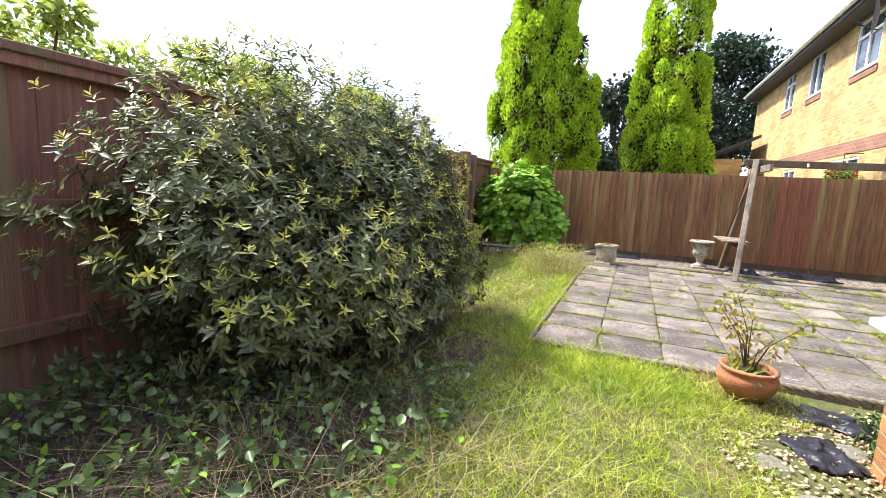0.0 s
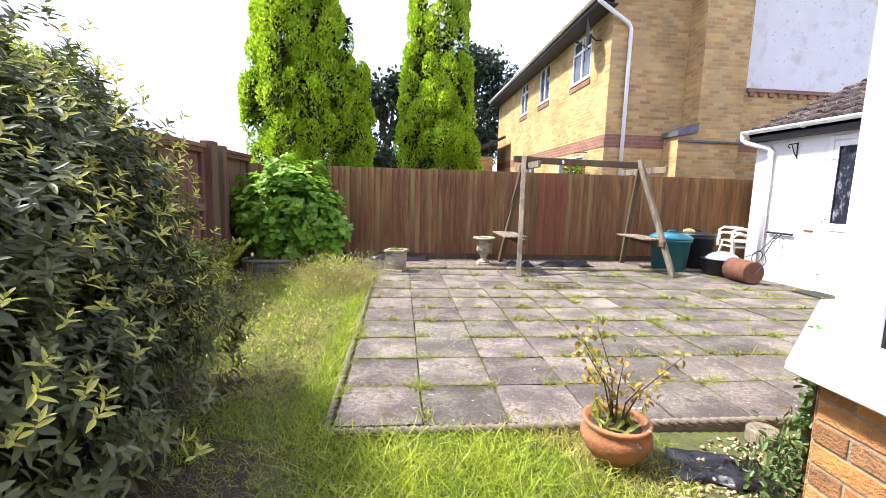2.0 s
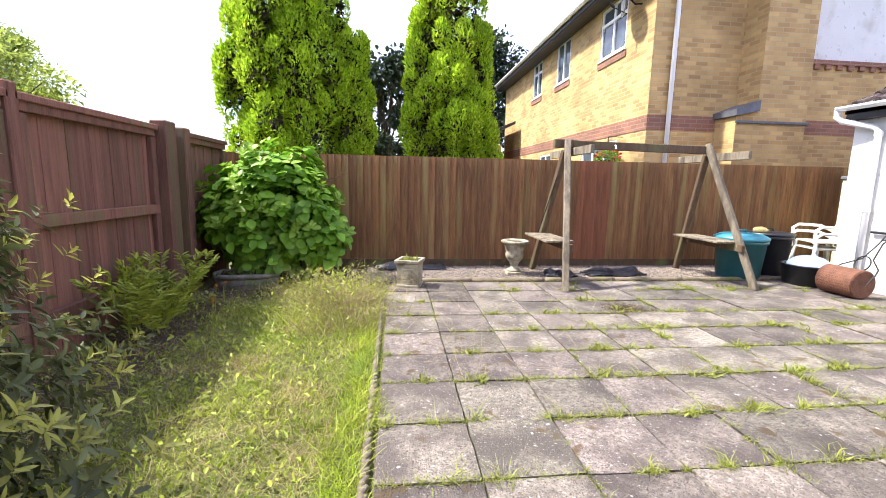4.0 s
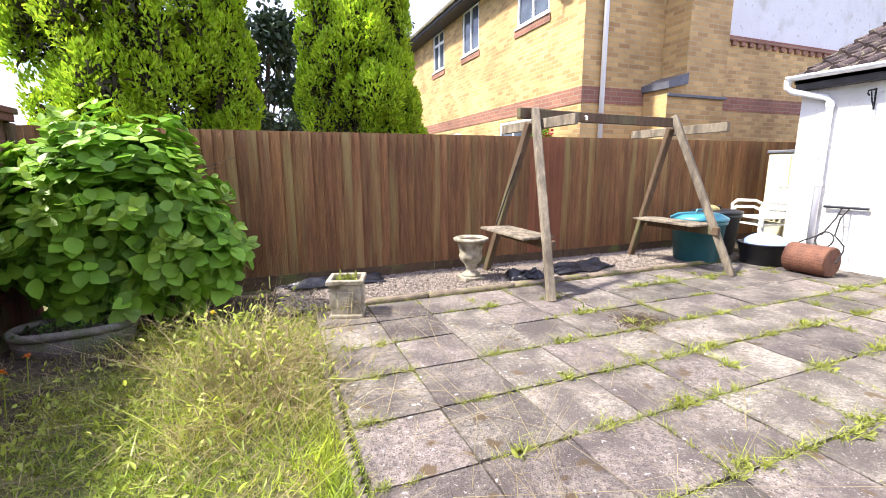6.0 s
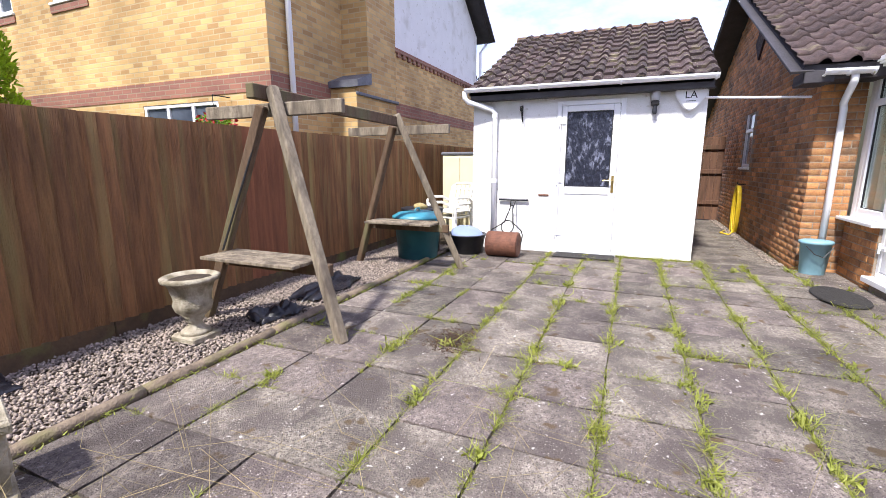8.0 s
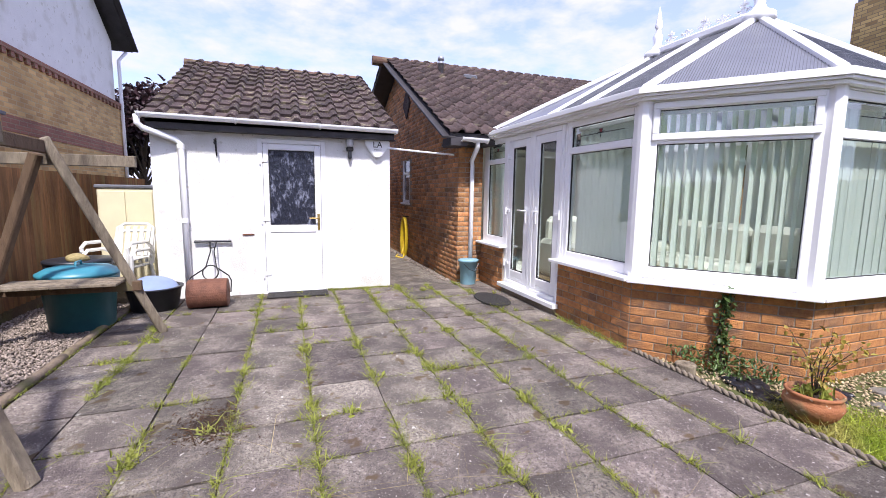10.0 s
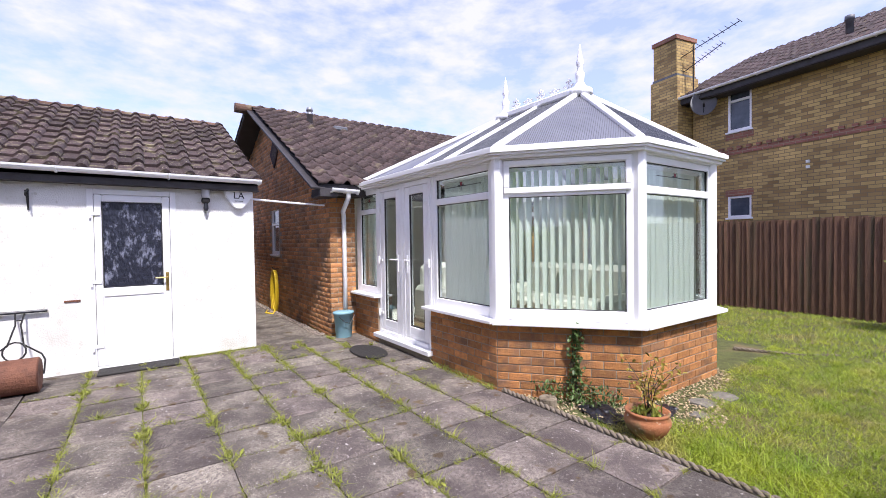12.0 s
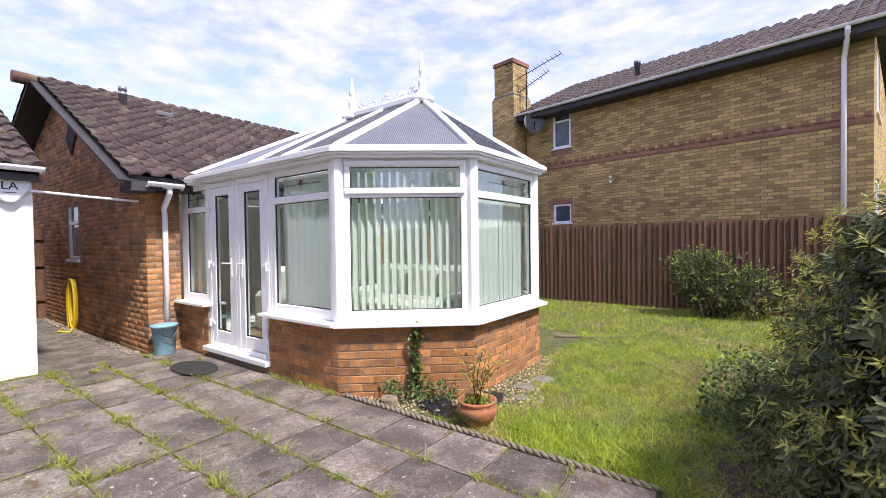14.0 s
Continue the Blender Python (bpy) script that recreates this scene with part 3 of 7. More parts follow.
FENCE_Y, FENCE_X, NFENCE_Y = 10.1, -2.85, -2.62
fence_run("fence", "brown stained close-boarded garden fence with mossy gravel boards", (-2.83, FENCE_Y), (9.4, FENCE_Y), -0.06, 1.56, M_FENCE, "garden fences", red=M_FENCE_RED, posts=(0.1, 2.0, 3.85, 5.7, 7.5, 9.3, 11.1))
fence_run("fence", "dark brown close-boarded fence below the neighbouring house", (-2.9, NFENCE_Y), (6.0, NFENCE_Y), -0.1, 1.70, M_FENCE_DARK, "garden fences", side=-1, gravel=0.0, rough_top=0.03, posts=(0.5, 2.4, 4.2, 6.0, 7.9))

# the side fence shows its frame: flat boards behind posts, rails and capping
lf = thing("fence", "dark brown panel fence with stout posts and rails, mossy below", "fence", group="garden fences", kind="structure")
bm0 = bx(-0.009, 0.009, -0.062, 0.062, 0, 1, 0.002)
board_me = bpy.data.meshes.new("board")
bm0.to_mesh(board_me)
bm0.free()
board_me.materials.append(M_FENCE_SIDE)
rnd = random.Random(3)
y = -2.6
while y < FENCE_Y:
    share("board", board_me, lf, Matrix.Translation((FENCE_X - 0.03 - 0.006 * (int(y * 8) % 2), y, -0.1)) @ Matrix.Diagonal((1, 1, 1.74 + rnd.uniform(-0.01, 0.01), 1)))
    y += 0.118
panels = [(-2.6, -0.7), (-0.6, 1.25), (1.35, 3.15), (3.25, 5.05), (5.15, 6.7), (6.8, 8.32), (8.95, 10.05)]
for y0, y1 in panels:
    for z in (0.22, 0.86, 1.58):
        part("rail", bx(FENCE_X - 0.02, FENCE_X + 0.03, y0, y1, z, z + 0.085, 0.005), M_FENCE_SIDE, lf)
    part("capping", bx(FENCE_X - 0.06, FENCE_X + 0.05, y0 - 0.03, y1 + 0.03, 1.64, 1.69, 0.006), M_FENCE_SIDE, lf)
    for yy in (y0 + 0.03, y1 - 0.03):
        part("stile", bx(FENCE_X - 0.02, FENCE_X + 0.028, yy - 0.04, yy + 0.04, 0.1, 1.57, 0.005), M_FENCE_SIDE, lf)
for y0 in (-0.65, 1.3, 3.2, 5.1, 6.75):
    part("post", bx(FENCE_X - 0.05, FENCE_X + 0.05, y0 - 0.045, y0 + 0.045, -0.1, 1.74, 0.008), M_FENCE_SIDE, lf)
part("post", bx(FENCE_X - 0.04, FENCE_X + 0.11, 8.36, 8.56, -0.1, 1.74, 0.012), M_FENCE_SIDE, lf)
part("post", bx(FENCE_X - 0.03, FENCE_X + 0.09, 8.78, 8.92, -0.1, 1.72, 0.012), M_FENCE_SIDE, lf)

# ---- roof tiles ----


def tile_mesh(w=0.30, l=0.345):
    """One interlocking tile: a flat pan and a raised roll, with a thick lower edge."""
    prof = [(0, 0.0), (w * 0.1, 0.002), (w * 0.50, 0.002), (w * 0.56, 0.014), (w * 0.66, 0.042), (w * 0.79, 0.052), (w * 0.92, 0.038), (w * 1.0, 0.006)]
    V = []
    for t in (0.0, 1.0):
        for x, z in prof:
            V.append((x, t * l * 1.12, z + 0.036 * (1 - t)))
    k = len(prof)
    for x, z in prof:
        V.append((x, 0.0, z - 0.002))
    F = [(i, i + 1, k + i + 1, k + i) for i in range(k - 1)] + [(2 * k + i, 2 * k + i + 1, i + 1, i) for i in range(k - 1)]
    return np.array(V, float), np.array(F)


def tiled_slope(name, origin, along, up, width, length, material, parent, label="", seed=1, w=0.30, l=0.345):
    """A joined slope of tiles: along is the eave's direction, up the slope's."""
    V0, F0 = tile_mesh(w, l)
    along, up = Vector(along).normalized(), Vector(up).normalized()
    nrm = along.cross(up)
    R = np.array([along, up, nrm])
    rg = np.random.default_rng(seed)
    P = []
    for j in range(int(math.ceil(length / l))):
        for i in range(int(math.ceil(width / w))):
            P.append((i * w, j * l, rg.uniform(-0.004, 0.006)))
    P = np.array(P)
    V = (V0[None] + P[:, None]).reshape(-1, 3)
    V[:, 1] = np.minimum(V[:, 1], length - 0.03)
    V = V @ R + np.array(origin)
    F = (F0[None] + (np.arange(len(P)) * len(V0))[:, None, None]).reshape(-1, 4)
    return tagged(quads_mesh(name, V, F, material, parent, label), kind="stuff")


def gutter(parent, a, b, r=0.055, material=M_UPVC):
    """A half-round gutter with brackets."""
    a, b = Vector(a), Vector(b)
    d = (b - a).normalized()
    side = Vector((-d.y, d.x, 0))
    bm = bmesh.new()
    ts = [math.pi + math.pi * k / 8 for k in range(9)]
    pro = [(r * math.cos(t), r * math.sin(t)) for t in ts] + [((r - 0.006) * math.cos(t), (r - 0.006) * math.sin(t)) for t in ts[::-1]]
    A = [bm.verts.new(a + side * u + Vector((0, 0, v))) for u, v in pro]
    B = [bm.verts.new(b + side * u + Vector((0, 0, v))) for u, v in pro]
    for i in range(len(pro)):
        j = (i + 1) % len(pro)
        bm.faces.new((A[i], A[j], B[j], B[i]))
    bm.faces.new(A)
    bm.faces.new(B[::-1])
    bmesh.ops.recalc_face_normals(bm, faces=bm.faces)
    g = part("gutter", bm, material, parent)
    n = max(2, int((b - a).length / 1.0))
    for k in range(n + 1):
        p = a + (b - a) * ((k + 0.03) / (n + 0.06))
        bm = bmesh.new()
        tube(bm, [p + side * (r + 0.006) * math.cos(t) + Vector((0, 0, (r + 0.006) * math.sin(t))) for t in ts], 0.011, 5)
        part("bracket", bm, material, parent)
    return g


# ---- shed ----
SX, SY0, SY1, SXB = 5.13, 5.97, 8.86, 10.8
shed = thing("shed", "white rendered outbuilding with a mossy tiled roof and dark eaves", "outbuilding")
RIDGE_X, RIDGE_Z, EAVE_X, EAVE_Z = 8.0, 3.60, 4.92, 2.19
T = 0.2
bm = bmesh.new()
dy0, dy1, dz1 = 6.85, 7.69, 2.02
box(bm, SX, SX + T, SY0, dy0, -0.05, 2.14)
box(bm, SX, SX + T, dy1, SY1, -0.05, 2.14)
box(bm, SX, SX + T, dy0, dy1, dz1, 2.14)
part("front_wall", bm, M_RENDER, shed)
for y0, y1 in ((SY0, SY0 + T), (SY1 - T, SY1)):
    bm = bmesh.new()
    prism(bm, [(SX + T, -0.05), (SXB, -0.05), (SXB, 2.1), (RIDGE_X, RIDGE_Z - 0.12), (SX + T, 2.14)], y0, y1)
    part("side_wall", bm, M_RENDER, shed)
part("back_wall", bx(SXB - T, SXB, SY0 + T, SY1 - T, -0.05, 2.1), M_RENDER, shed)
part("plinth", bx(SX - 0.006, SX + 0.02, SY0, dy0, -0.05, 0.012), M_JOINT, shed)
bm = bmesh.new()
prism(bm, [(EAVE_X + 0.06, EAVE_Z - 0.02), (RIDGE_X, RIDGE_Z - 0.06), (11.1, 2.13), (11.1, 2.10), (RIDGE_X, RIDGE_Z - 0.10), (EAVE_X + 0.06, EAVE_Z - 0.06)], SY0 - 0.03, SY1 + 0.02)
part("roof_deck", bm, M_FASCIA, shed)
part("fascia", bx(EAVE_X + 0.06, EAVE_X + 0.085, SY0 - 0.03, SY1 + 0.0, 2.06, 2.19, 0.003), M_FASCIA, shed)
part("soffit", bx(EAVE_X + 0.085, SX, SY0 - 0.05, SY1 + 0.05, 2.06, 2.075), M_FASCIA, shed)
slope = Vector((RIDGE_X - EAVE_X, 0, RIDGE_Z - EAVE_Z)).normalized()
V0, F0 = tile_mesh(0.249, 0.312)
tme = bpy.data.meshes.new("tile")
tme.from_pydata([tuple(v) for v in V0], [], [tuple(f) for f in F0])
tme.materials.append(M_TILE_OBJ)
rnd = random.Random(5)
across = Vector((0, -1, 0))
tile_rot = Matrix((across, slope, across.cross(slope))).transposed().to_4x4()
roof_front = part("roof_covering", bx(EAVE_X + 0.1, EAVE_X + 0.2, SY0 + 0.02, SY1 - 0.02, EAVE_Z - 0.02, EAVE_Z - 0.005), M_FASCIA, shed)
for j in range(11):
    for i in range(12):
        p = Vector((EAVE_X, SY1 + 0.03, EAVE_Z - 0.01)) + slope * (j * 0.312) + across * (i * 0.249)
        share("tile", tme, roof_front, Matrix.Translation(p) @ tile_rot @ pose(0, 0, rnd.uniform(-0.003, 0.005), rnd.uniform(-0.6, 0.6), rnd.uniform(-0.5, 0.5), rnd.uniform(-0.4, 0.4)) @ Matrix.Diagonal((1, 0.8 if j == 10 else 1, 1, 1)))
tiled_slope("back_tiles", (11.15, SY0 - 0.06, 2.10), (0, 1, 0), (-(11.15 - RIDGE_X), 0, RIDGE_Z - 2.13), SY1 - SY0 + 0.1, 3.42, M_TILE, shed)
rme_bm = bmesh.new()
tube(rme_bm, [(0, 0, 0), (0, 0.44, 0.012)], 0.10, 14)
bmesh.ops.recalc_face_normals(rme_bm, faces=rme_bm.faces)
rme = bpy.data.meshes.new("ridge_tile")
rme_bm.to_mesh(rme)
rme_bm.free()
rme.materials.append(M_RIDGE)
y = SY0 - 0.06
while y < SY1:
    share("ridge_tile", rme, shed, pose(RIDGE_X, y, RIDGE_Z - 0.085, 0, 0, 0))
    y += 0.435
gutter(shed, (EAVE_X, SY0 - 0.06, 2.20), (EAVE_X, SY1 + 0.06, 2.22))
bm = bmesh.new()
tube(bm, [(EAVE_X, SY1 + 0.06, 2.19), (EAVE_X, SY1 + 0.06, 2.10), (EAVE_X + 0.04, SY1 + 0.02, 2.05), (SX - 0.055, 8.58, 1.95), (SX - 0.055, 8.53, 1.90), (SX - 0.055, 8.53, 0.02)], 0.036, 12)
part("downpipe", bm, M_UPVC, shed, "white plastic downpipe with a cranked offset", smooth=True)
for z in (1.84, 0.95):
    bm = bmesh.new()
    tube(bm, [(SX - 0.055, 8.53, z), (SX - 0.055, 8.53, z + 0.05)], 0.043, 12)
    part("pipe_collar", bm, M_UPVC, shed)


def glazed_door(parent_name, label, m, w, h, glass, glass_mat_, handle_mat, panel=None):
    """A plastic door in its frame, facing -y in its own space, hinges at x = 0."""
    d = thing(parent_name, label, "door", kind="structure")
    d.matrix_world = m
    fw = 0.06
    for n_, b_ in (("door_frame", bx(0, fw, 0, 0.07, 0, h, 0.006)), ("door_frame", bx(w - fw, w, 0, 0.07, 0, h, 0.006)), ("door_frame", bx(fw, w - fw, 0, 0.07, h - fw, h, 0.006)), ("door_frame", bx(fw, w - fw, -0.02, 0.08, 0, 0.05, 0.006))):
        part(n_, b_, M_UPVC, d)
    g0, g1, gz0, gz1 = glass
    lx0, lx1, lz0, lz1 = fw + 0.004, w - fw - 0.004, 0.055, h - fw - 0.004
    part("stile", bx(lx0, g0, 0.004, 0.06, lz0, lz1, 0.008), M_UPVC, d)
    part("stile", bx(g1, lx1, 0.004, 0.06, lz0, lz1, 0.008), M_UPVC, d)
    part("top_rail", bx(g0, g1, 0.004, 0.06, gz1, lz1, 0.008), M_UPVC, d)
    part("lock_rail", bx(g0, g1, 0.004, 0.06, gz0 - 0.10, gz0, 0.008), M_UPVC, d)
    if panel:
        part("lower_panel", bx(g0, g1, 0.016, 0.05, lz0 + 0.09, gz0 - 0.10, 0.004), M_UPVC, d)
        part("bottom_rail", bx(g0, g1, 0.004, 0.06, lz0, lz0 + 0.09, 0.008), M_UPVC, d)
    p = part("pane", bx(g0, g1, 0.028, 0.034, gz0, gz1), glass_mat_, d)
    p.visible_shadow = False
    for s in (bx(g0, g0 + 0.012, 0.012, 0.03, gz0, gz1), bx(g1 - 0.012, g1, 0.012, 0.03, gz0, gz1), bx(g0 + 0.012, g1 - 0.012, 0.012, 0.03, gz0, gz0 + 0.012), bx(g0 + 0.012, g1 - 0.012, 0.012, 0.03, gz1 - 0.012, gz1)):
        part("seal", s, M_SEAL, d)
    for z in (0.28, 1.0, h - 0.28):
        bm = bmesh.new()
        tube(bm, [(fw * 0.5, -0.012, z - 0.05), (fw * 0.5, -0.012, z + 0.05)], 0.012, 8)
        box(bm, fw * 0.5, fw + 0.06, -0.008, 0.004, z - 0.018, z + 0.018, 0.003)
        part("hinge", bm, M_UPVC, d)
    if handle_mat:
        bm = bmesh.new()
        hx = (g1 + lx1) / 2
        box(bm, hx - 0.016, hx + 0.016, -0.006, 0.004, 0.86, 1.08, 0.003)
        tube(bm, [(hx, -0.004, 1.02), (hx, -0.045, 1.02), (hx - 0.02, -0.05, 1.02), (hx - 0.12, -0.05, 1.02)], 0.009, 8)
        part("handle", bm, handle_mat, d, "polished lever handle")
    return d


def bathroom_glass():
    """Dark patterned glass with pale leaf-like flecks in relief."""
    m = mat("patterned_glass", (0.30, 0.32, 0.42), (0.020, 0.022, 0.035), 11, 0.15, 0.9, 18, stretch=(1.5, 1.5, 0.75))
    for n in m.node_tree.nodes:
        if n.type == "VALTORGB":
            n.color_ramp.elements[0].position, n.color_ramp.elements[1].position = 0.52, 0.74
    return m


M_OBSCURE = bathroom_glass()
glazed_door("door_1", "white plastic half-glazed door with patterned dark glass", pose(SX - 0.012, dy1, -0.02, 0, 0, -90), dy1 - dy0, 2.04, (0.13, 0.70, 0.93, 1.90), M_OBSCURE, M_BRASS, panel=True)
tagged(part("door_mat", bx(SX - 0.34, SX - 0.02, 6.86, 7.62, 0.0, 0.018, 0.006), M_MAT), "dark worn rubber mat below the outbuilding door", "mat")

# fixtures on the shed's front
lamp = thing("wall_lamp", "small grey and clear outdoor wall lamp", "lamp", (SX, 6.53, 0.10))
bm = bx(-0.09, -0.001, -0.045, 0.045, 1.80, 1.86, 0.012)
part("base", bm, M_IRON, lamp)
bm = bmesh.new()
lathe(bm, [(0.045, 1.86), (0.05, 1.90), (0.05, 2.0), (0.04, 2.03), (0.015, 2.045)], 16, (-0.055, 0, 0))
part("shade", bm, mat("frosted_plastic", (0.55, 0.55, 0.58), (0.45, 0.45, 0.48), 4, 0.2), lamp, smooth=True)
bm = bmesh.new()
lathe(bm, [(0.02, 1.70), (0.028, 1.73), (0.022, 1.80)], 12, (-0.055, 0, 0))
part("sensor", bm, M_BLACK, lamp)
alarm = thing("alarm_box", "white shield-shaped alarm box with dark lettering", "alarm box", (SX, 6.155, 1.97))
bm = bmesh.new()
out = [(-0.165, 0.11), (0.165, 0.11), (0.165, 0.03), (0.06, -0.12), (0.03, -0.14), (-0.03, -0.14), (-0.06, -0.12), (-0.165, 0.03)]
prism(bm, out, -0.07, -0.002, "x")
bmesh.ops.bevel(bm, geom=list(bm.edges), offset=0.012, segments=2, affect="EDGES")
part("case", bm, M_UPVC, alarm)
cu = bpy.data.curves.new("letters", "FONT")
cu.body, cu.size, cu.align_x, cu.extrude = "LA", 0.115, "CENTER", 0.001
tmp = bpy.data.objects.new("letters", cu)
me = bpy.data.meshes.new_from_object(tmp)
bpy.data.objects.remove(tmp)
me.materials.append(M_INK)
lt = new("lettering", me)
lt.parent = alarm
lt.matrix_basis = pose(-0.0725, 0, -0.005, 90, 0, -90)
lt["label"] = "dark lettering"
part("small_print", bx(-0.0725, -0.0705, -0.05, 0.05, -0.040, -0.033), M_INK, alarm)
bm = bmesh.new()
tube(bm, [(SX - 0.004, 8.155, 1.97), (SX - 0.03, 8.155, 1.975), (SX - 0.14, 8.155, 1.955), (SX - 0.15, 8.155, 1.93), (SX - 0.12, 8.155, 1.91)], 0.009, 7)
tube(bm, [(SX - 0.006, 8.155, 1.99), (SX - 0.006, 8.155, 1.77)], 0.008, 7)
tube(bm, [(SX - 0.006, 8.155, 1.79), (SX - 0.05, 8.155, 1.85), (SX - 0.09, 8.155, 1.95)], 0.007, 7)
tagged(part("hanging_bracket", bm, M_IRON), "dark iron hanging basket bracket fixed to the render", "bracket")
tagged(part("letter_slot", bx(SX - 0.012, SX - 0.001, 7.76, 7.90, 0.78, 0.80, 0.002), M_RUST), "small rusty metal plate on the white wall", "plate")
bm = bmesh.new()
tube(bm, [(SX - 0.02, 6.0, 1.97), (5.15, 5.5, 1.945), (5.22, 4.97, 1.93)], 0.014, 8)
tagged(part("cable", bm, M_UPVC), "white cable conduit spanning from outbuilding to bungalow", "cable")

gate = thing("gate", "dark boarded timber gate closing the passage", "gate", (9.9, 4.96, 0))
for k in range(8):
    part("board", bx(0, 0.02, 0.01 + k * 0.125, 0.128 + k * 0.125, 0.02, 1.75, 0.003), M_FENCE_DARK, gate)
for z in (0.35, 1.0, 1.5):
    part("rail", bx(-0.04, -0.001, 0.01, 0.99, z, z + 0.09, 0.004), M_FENCE_DARK, gate)

# ---- bungalow ----
BX, BY = 5.2, 4.90
bung = thing("house", "orange brick bungalow with a brown tiled roof and dark bargeboards", "house")


def brick_wall(name, outline_test, origin, along, width, height, parent, material=M_BRICKS, depth=0.0028, holes=(), seed=2):
    """Courses of separate bricks proud of a mortar backing, joined; the test says where the wall reaches."""
    rg = np.random.default_rng(seed)
    along = Vector(along).normalized()
    out = Vector((along.y, -along.x, 0))
    V, F = [], []
    for j in range(int(height / 0.075)):
        z0 = j * 0.075 + 0.005
        x = -0.1125 * (j % 2)
        while x < width:
            x0, x1 = max(x + 0.005, 0), min(x + 0.22, width)
            x += 0.225
            if x1 - x0 < 0.02 or not outline_test((x0 + x1) / 2, z0 + 0.065):
                continue
            if any(h[0] < x1 and x0 < h[1] and h[2] < z0 + 0.065 and z0 < h[3] for h in holes):
                continue
            e = depth + rg.uniform(-0.0008, 0.0008)
            i = len(V)
            for (u, w, v) in ((x0, 0, z0), (x1, 0, z0), (x1, 0, z0 + 0.065), (x0, 0, z0 + 0.065), (x0 + 0.003, e, z0 + 0.003), (x1 - 0.003, e, z0 + 0.003), (x1 - 0.003, e, z0 + 0.062), (x0 + 0.003, e, z0 + 0.062)):
                V.append(tuple(Vector(origin) + along * u + out * w + Vector((0, 0, v))))
            F += [(i + 4, i + 5, i + 6, i + 7), (i, i + 1, i + 5, i + 4), (i + 1, i + 2, i + 6, i + 5), (i + 2, i + 3, i + 7, i + 6), (i + 3, i, i + 4, i + 7)]
    return tagged(quads_mesh(name, V, F, material, parent), kind="stuff")


BAPEX_X, BAPEX_Z, BEAVE_X, BEAVE_Z = 8.9, 4.29, 4.80, 2.20
BK = (BAPEX_Z - BEAVE_Z) / (BAPEX_X - BEAVE_X)
BEND_X, BFAR_Y = 14.0, -3.2
win_hole = (14.0 - 8.6, 14.0 - 8.0, 1.15, 2.1)
bm = bmesh.new()
prism(bm, [(BX, -0.05), (8.0, -0.05), (8.0, BEAVE_Z + (8.0 - BEAVE_X) * BK - 0.12), (BX, BEAVE_Z + 0.04)], BY - 0.25, BY)
prism(bm, [(8.6, -0.05), (BEND_X - 0.5, -0.05), (BEND_X - 0.5, 2.2), (BAPEX_X, BAPEX_Z - 0.12), (8.6, BEAVE_Z + (8.6 - BEAVE_X) * BK - 0.12)], BY - 0.25, BY)
prism(bm, [(8.0, -0.05), (8.6, -0.05), (8.6, 1.15), (8.0, 1.15)], BY - 0.25, BY)
prism(bm, [(8.0, 2.1), (8.6, 2.1), (8.6, BEAVE_Z + (8.6 - BEAVE_X) * BK - 0.12), (8.0, BEAVE_Z + (8.0 - BEAVE_X) * BK - 0.12)], BY - 0.25, BY)
part("gable_wall", bm, M_MORTAR, bung)
brick_wall("gable_bricks", lambda u, z: z < 2.1 + min(((14.0 - u) - BEAVE_X) * BK, (u + 0.2) * 0.40) and 14.0 - u > BX - 0.02, (14.0, BY, -0.05), (-1, 0, 0), 8.8 + 0.012, 4.4, bung, holes=(win_hole,))
bm = bmesh.new()
box(bm, BX, BX + 0.25, 4.505, BY - 0.25, -0.05, 2.2)
box(bm, BX, BX + 0.25, BFAR_Y, 1.485, -0.05, 2.2)
box(bm, BX, BX + 0.25, 1.485, 4.505, 2.1, 2.2)
part("front_wall", bm, M_MORTAR, bung)
brick_wall("front_bricks", lambda u, z: True, (BX, BY, -0.05), (0, -1, 0), BY - 4.50, 2.2, bung, seed=4)
brick_wall("front_bricks", lambda u, z: True, (BX, 1.49, -0.05), (0, -1, 0), 4.4, 2.2, bung, seed=5)
part("back_wall", bx(BEND_X - 0.5, BEND_X - 0.25, BFAR_Y, BY - 0.25, -0.05, 2.2), M_MORTAR, bung)
part("end_wall", bx(BX + 0.25, BEND_X - 0.5, BFAR_Y, BFAR_Y + 0.25, -0.05, 2.2), M_MORTAR, bung)
bm = bmesh.new()
prism(bm, [(BEAVE_X + 0.06, BEAVE_Z - 0.02), (BAPEX_X, BAPEX_Z - 0.06), (BEND_X, 2.2), (BEND_X, 2.15), (BAPEX_X, BAPEX_Z - 0.11), (BEAVE_X + 0.06, BEAVE_Z - 0.07)], BFAR_Y - 0.2, BY + 0.28)
part("roof_deck", bm, M_FASCIA, bung)
for x0, z0, x1, z1 in ((BEAVE_X + 0.02, BEAVE_Z - 0.07, BAPEX_X, BAPEX_Z - 0.09), (BEND_X, 2.15, BAPEX_X, BAPEX_Z - 0.09)):
    bm = bmesh.new()
    beam(bm, (x0, BY + 0.295, z0), (x1, BY + 0.295, z1), 0.03, 0.2, 0.004, (0, 1, 0))
    part("bargeboard", bm, M_FASCIA, bung)
bsl = (BAPEX_X - BEAVE_X, 0, BAPEX_Z - BEAVE_Z)
tiled_slope("roof_tiles", (BEAVE_X, BY + 0.30, BEAVE_Z), (0, -1, 0), bsl, BY - BFAR_Y + 0.5, Vector(bsl).length, M_TILE, bung, seed=8, w=0.235, l=0.29)
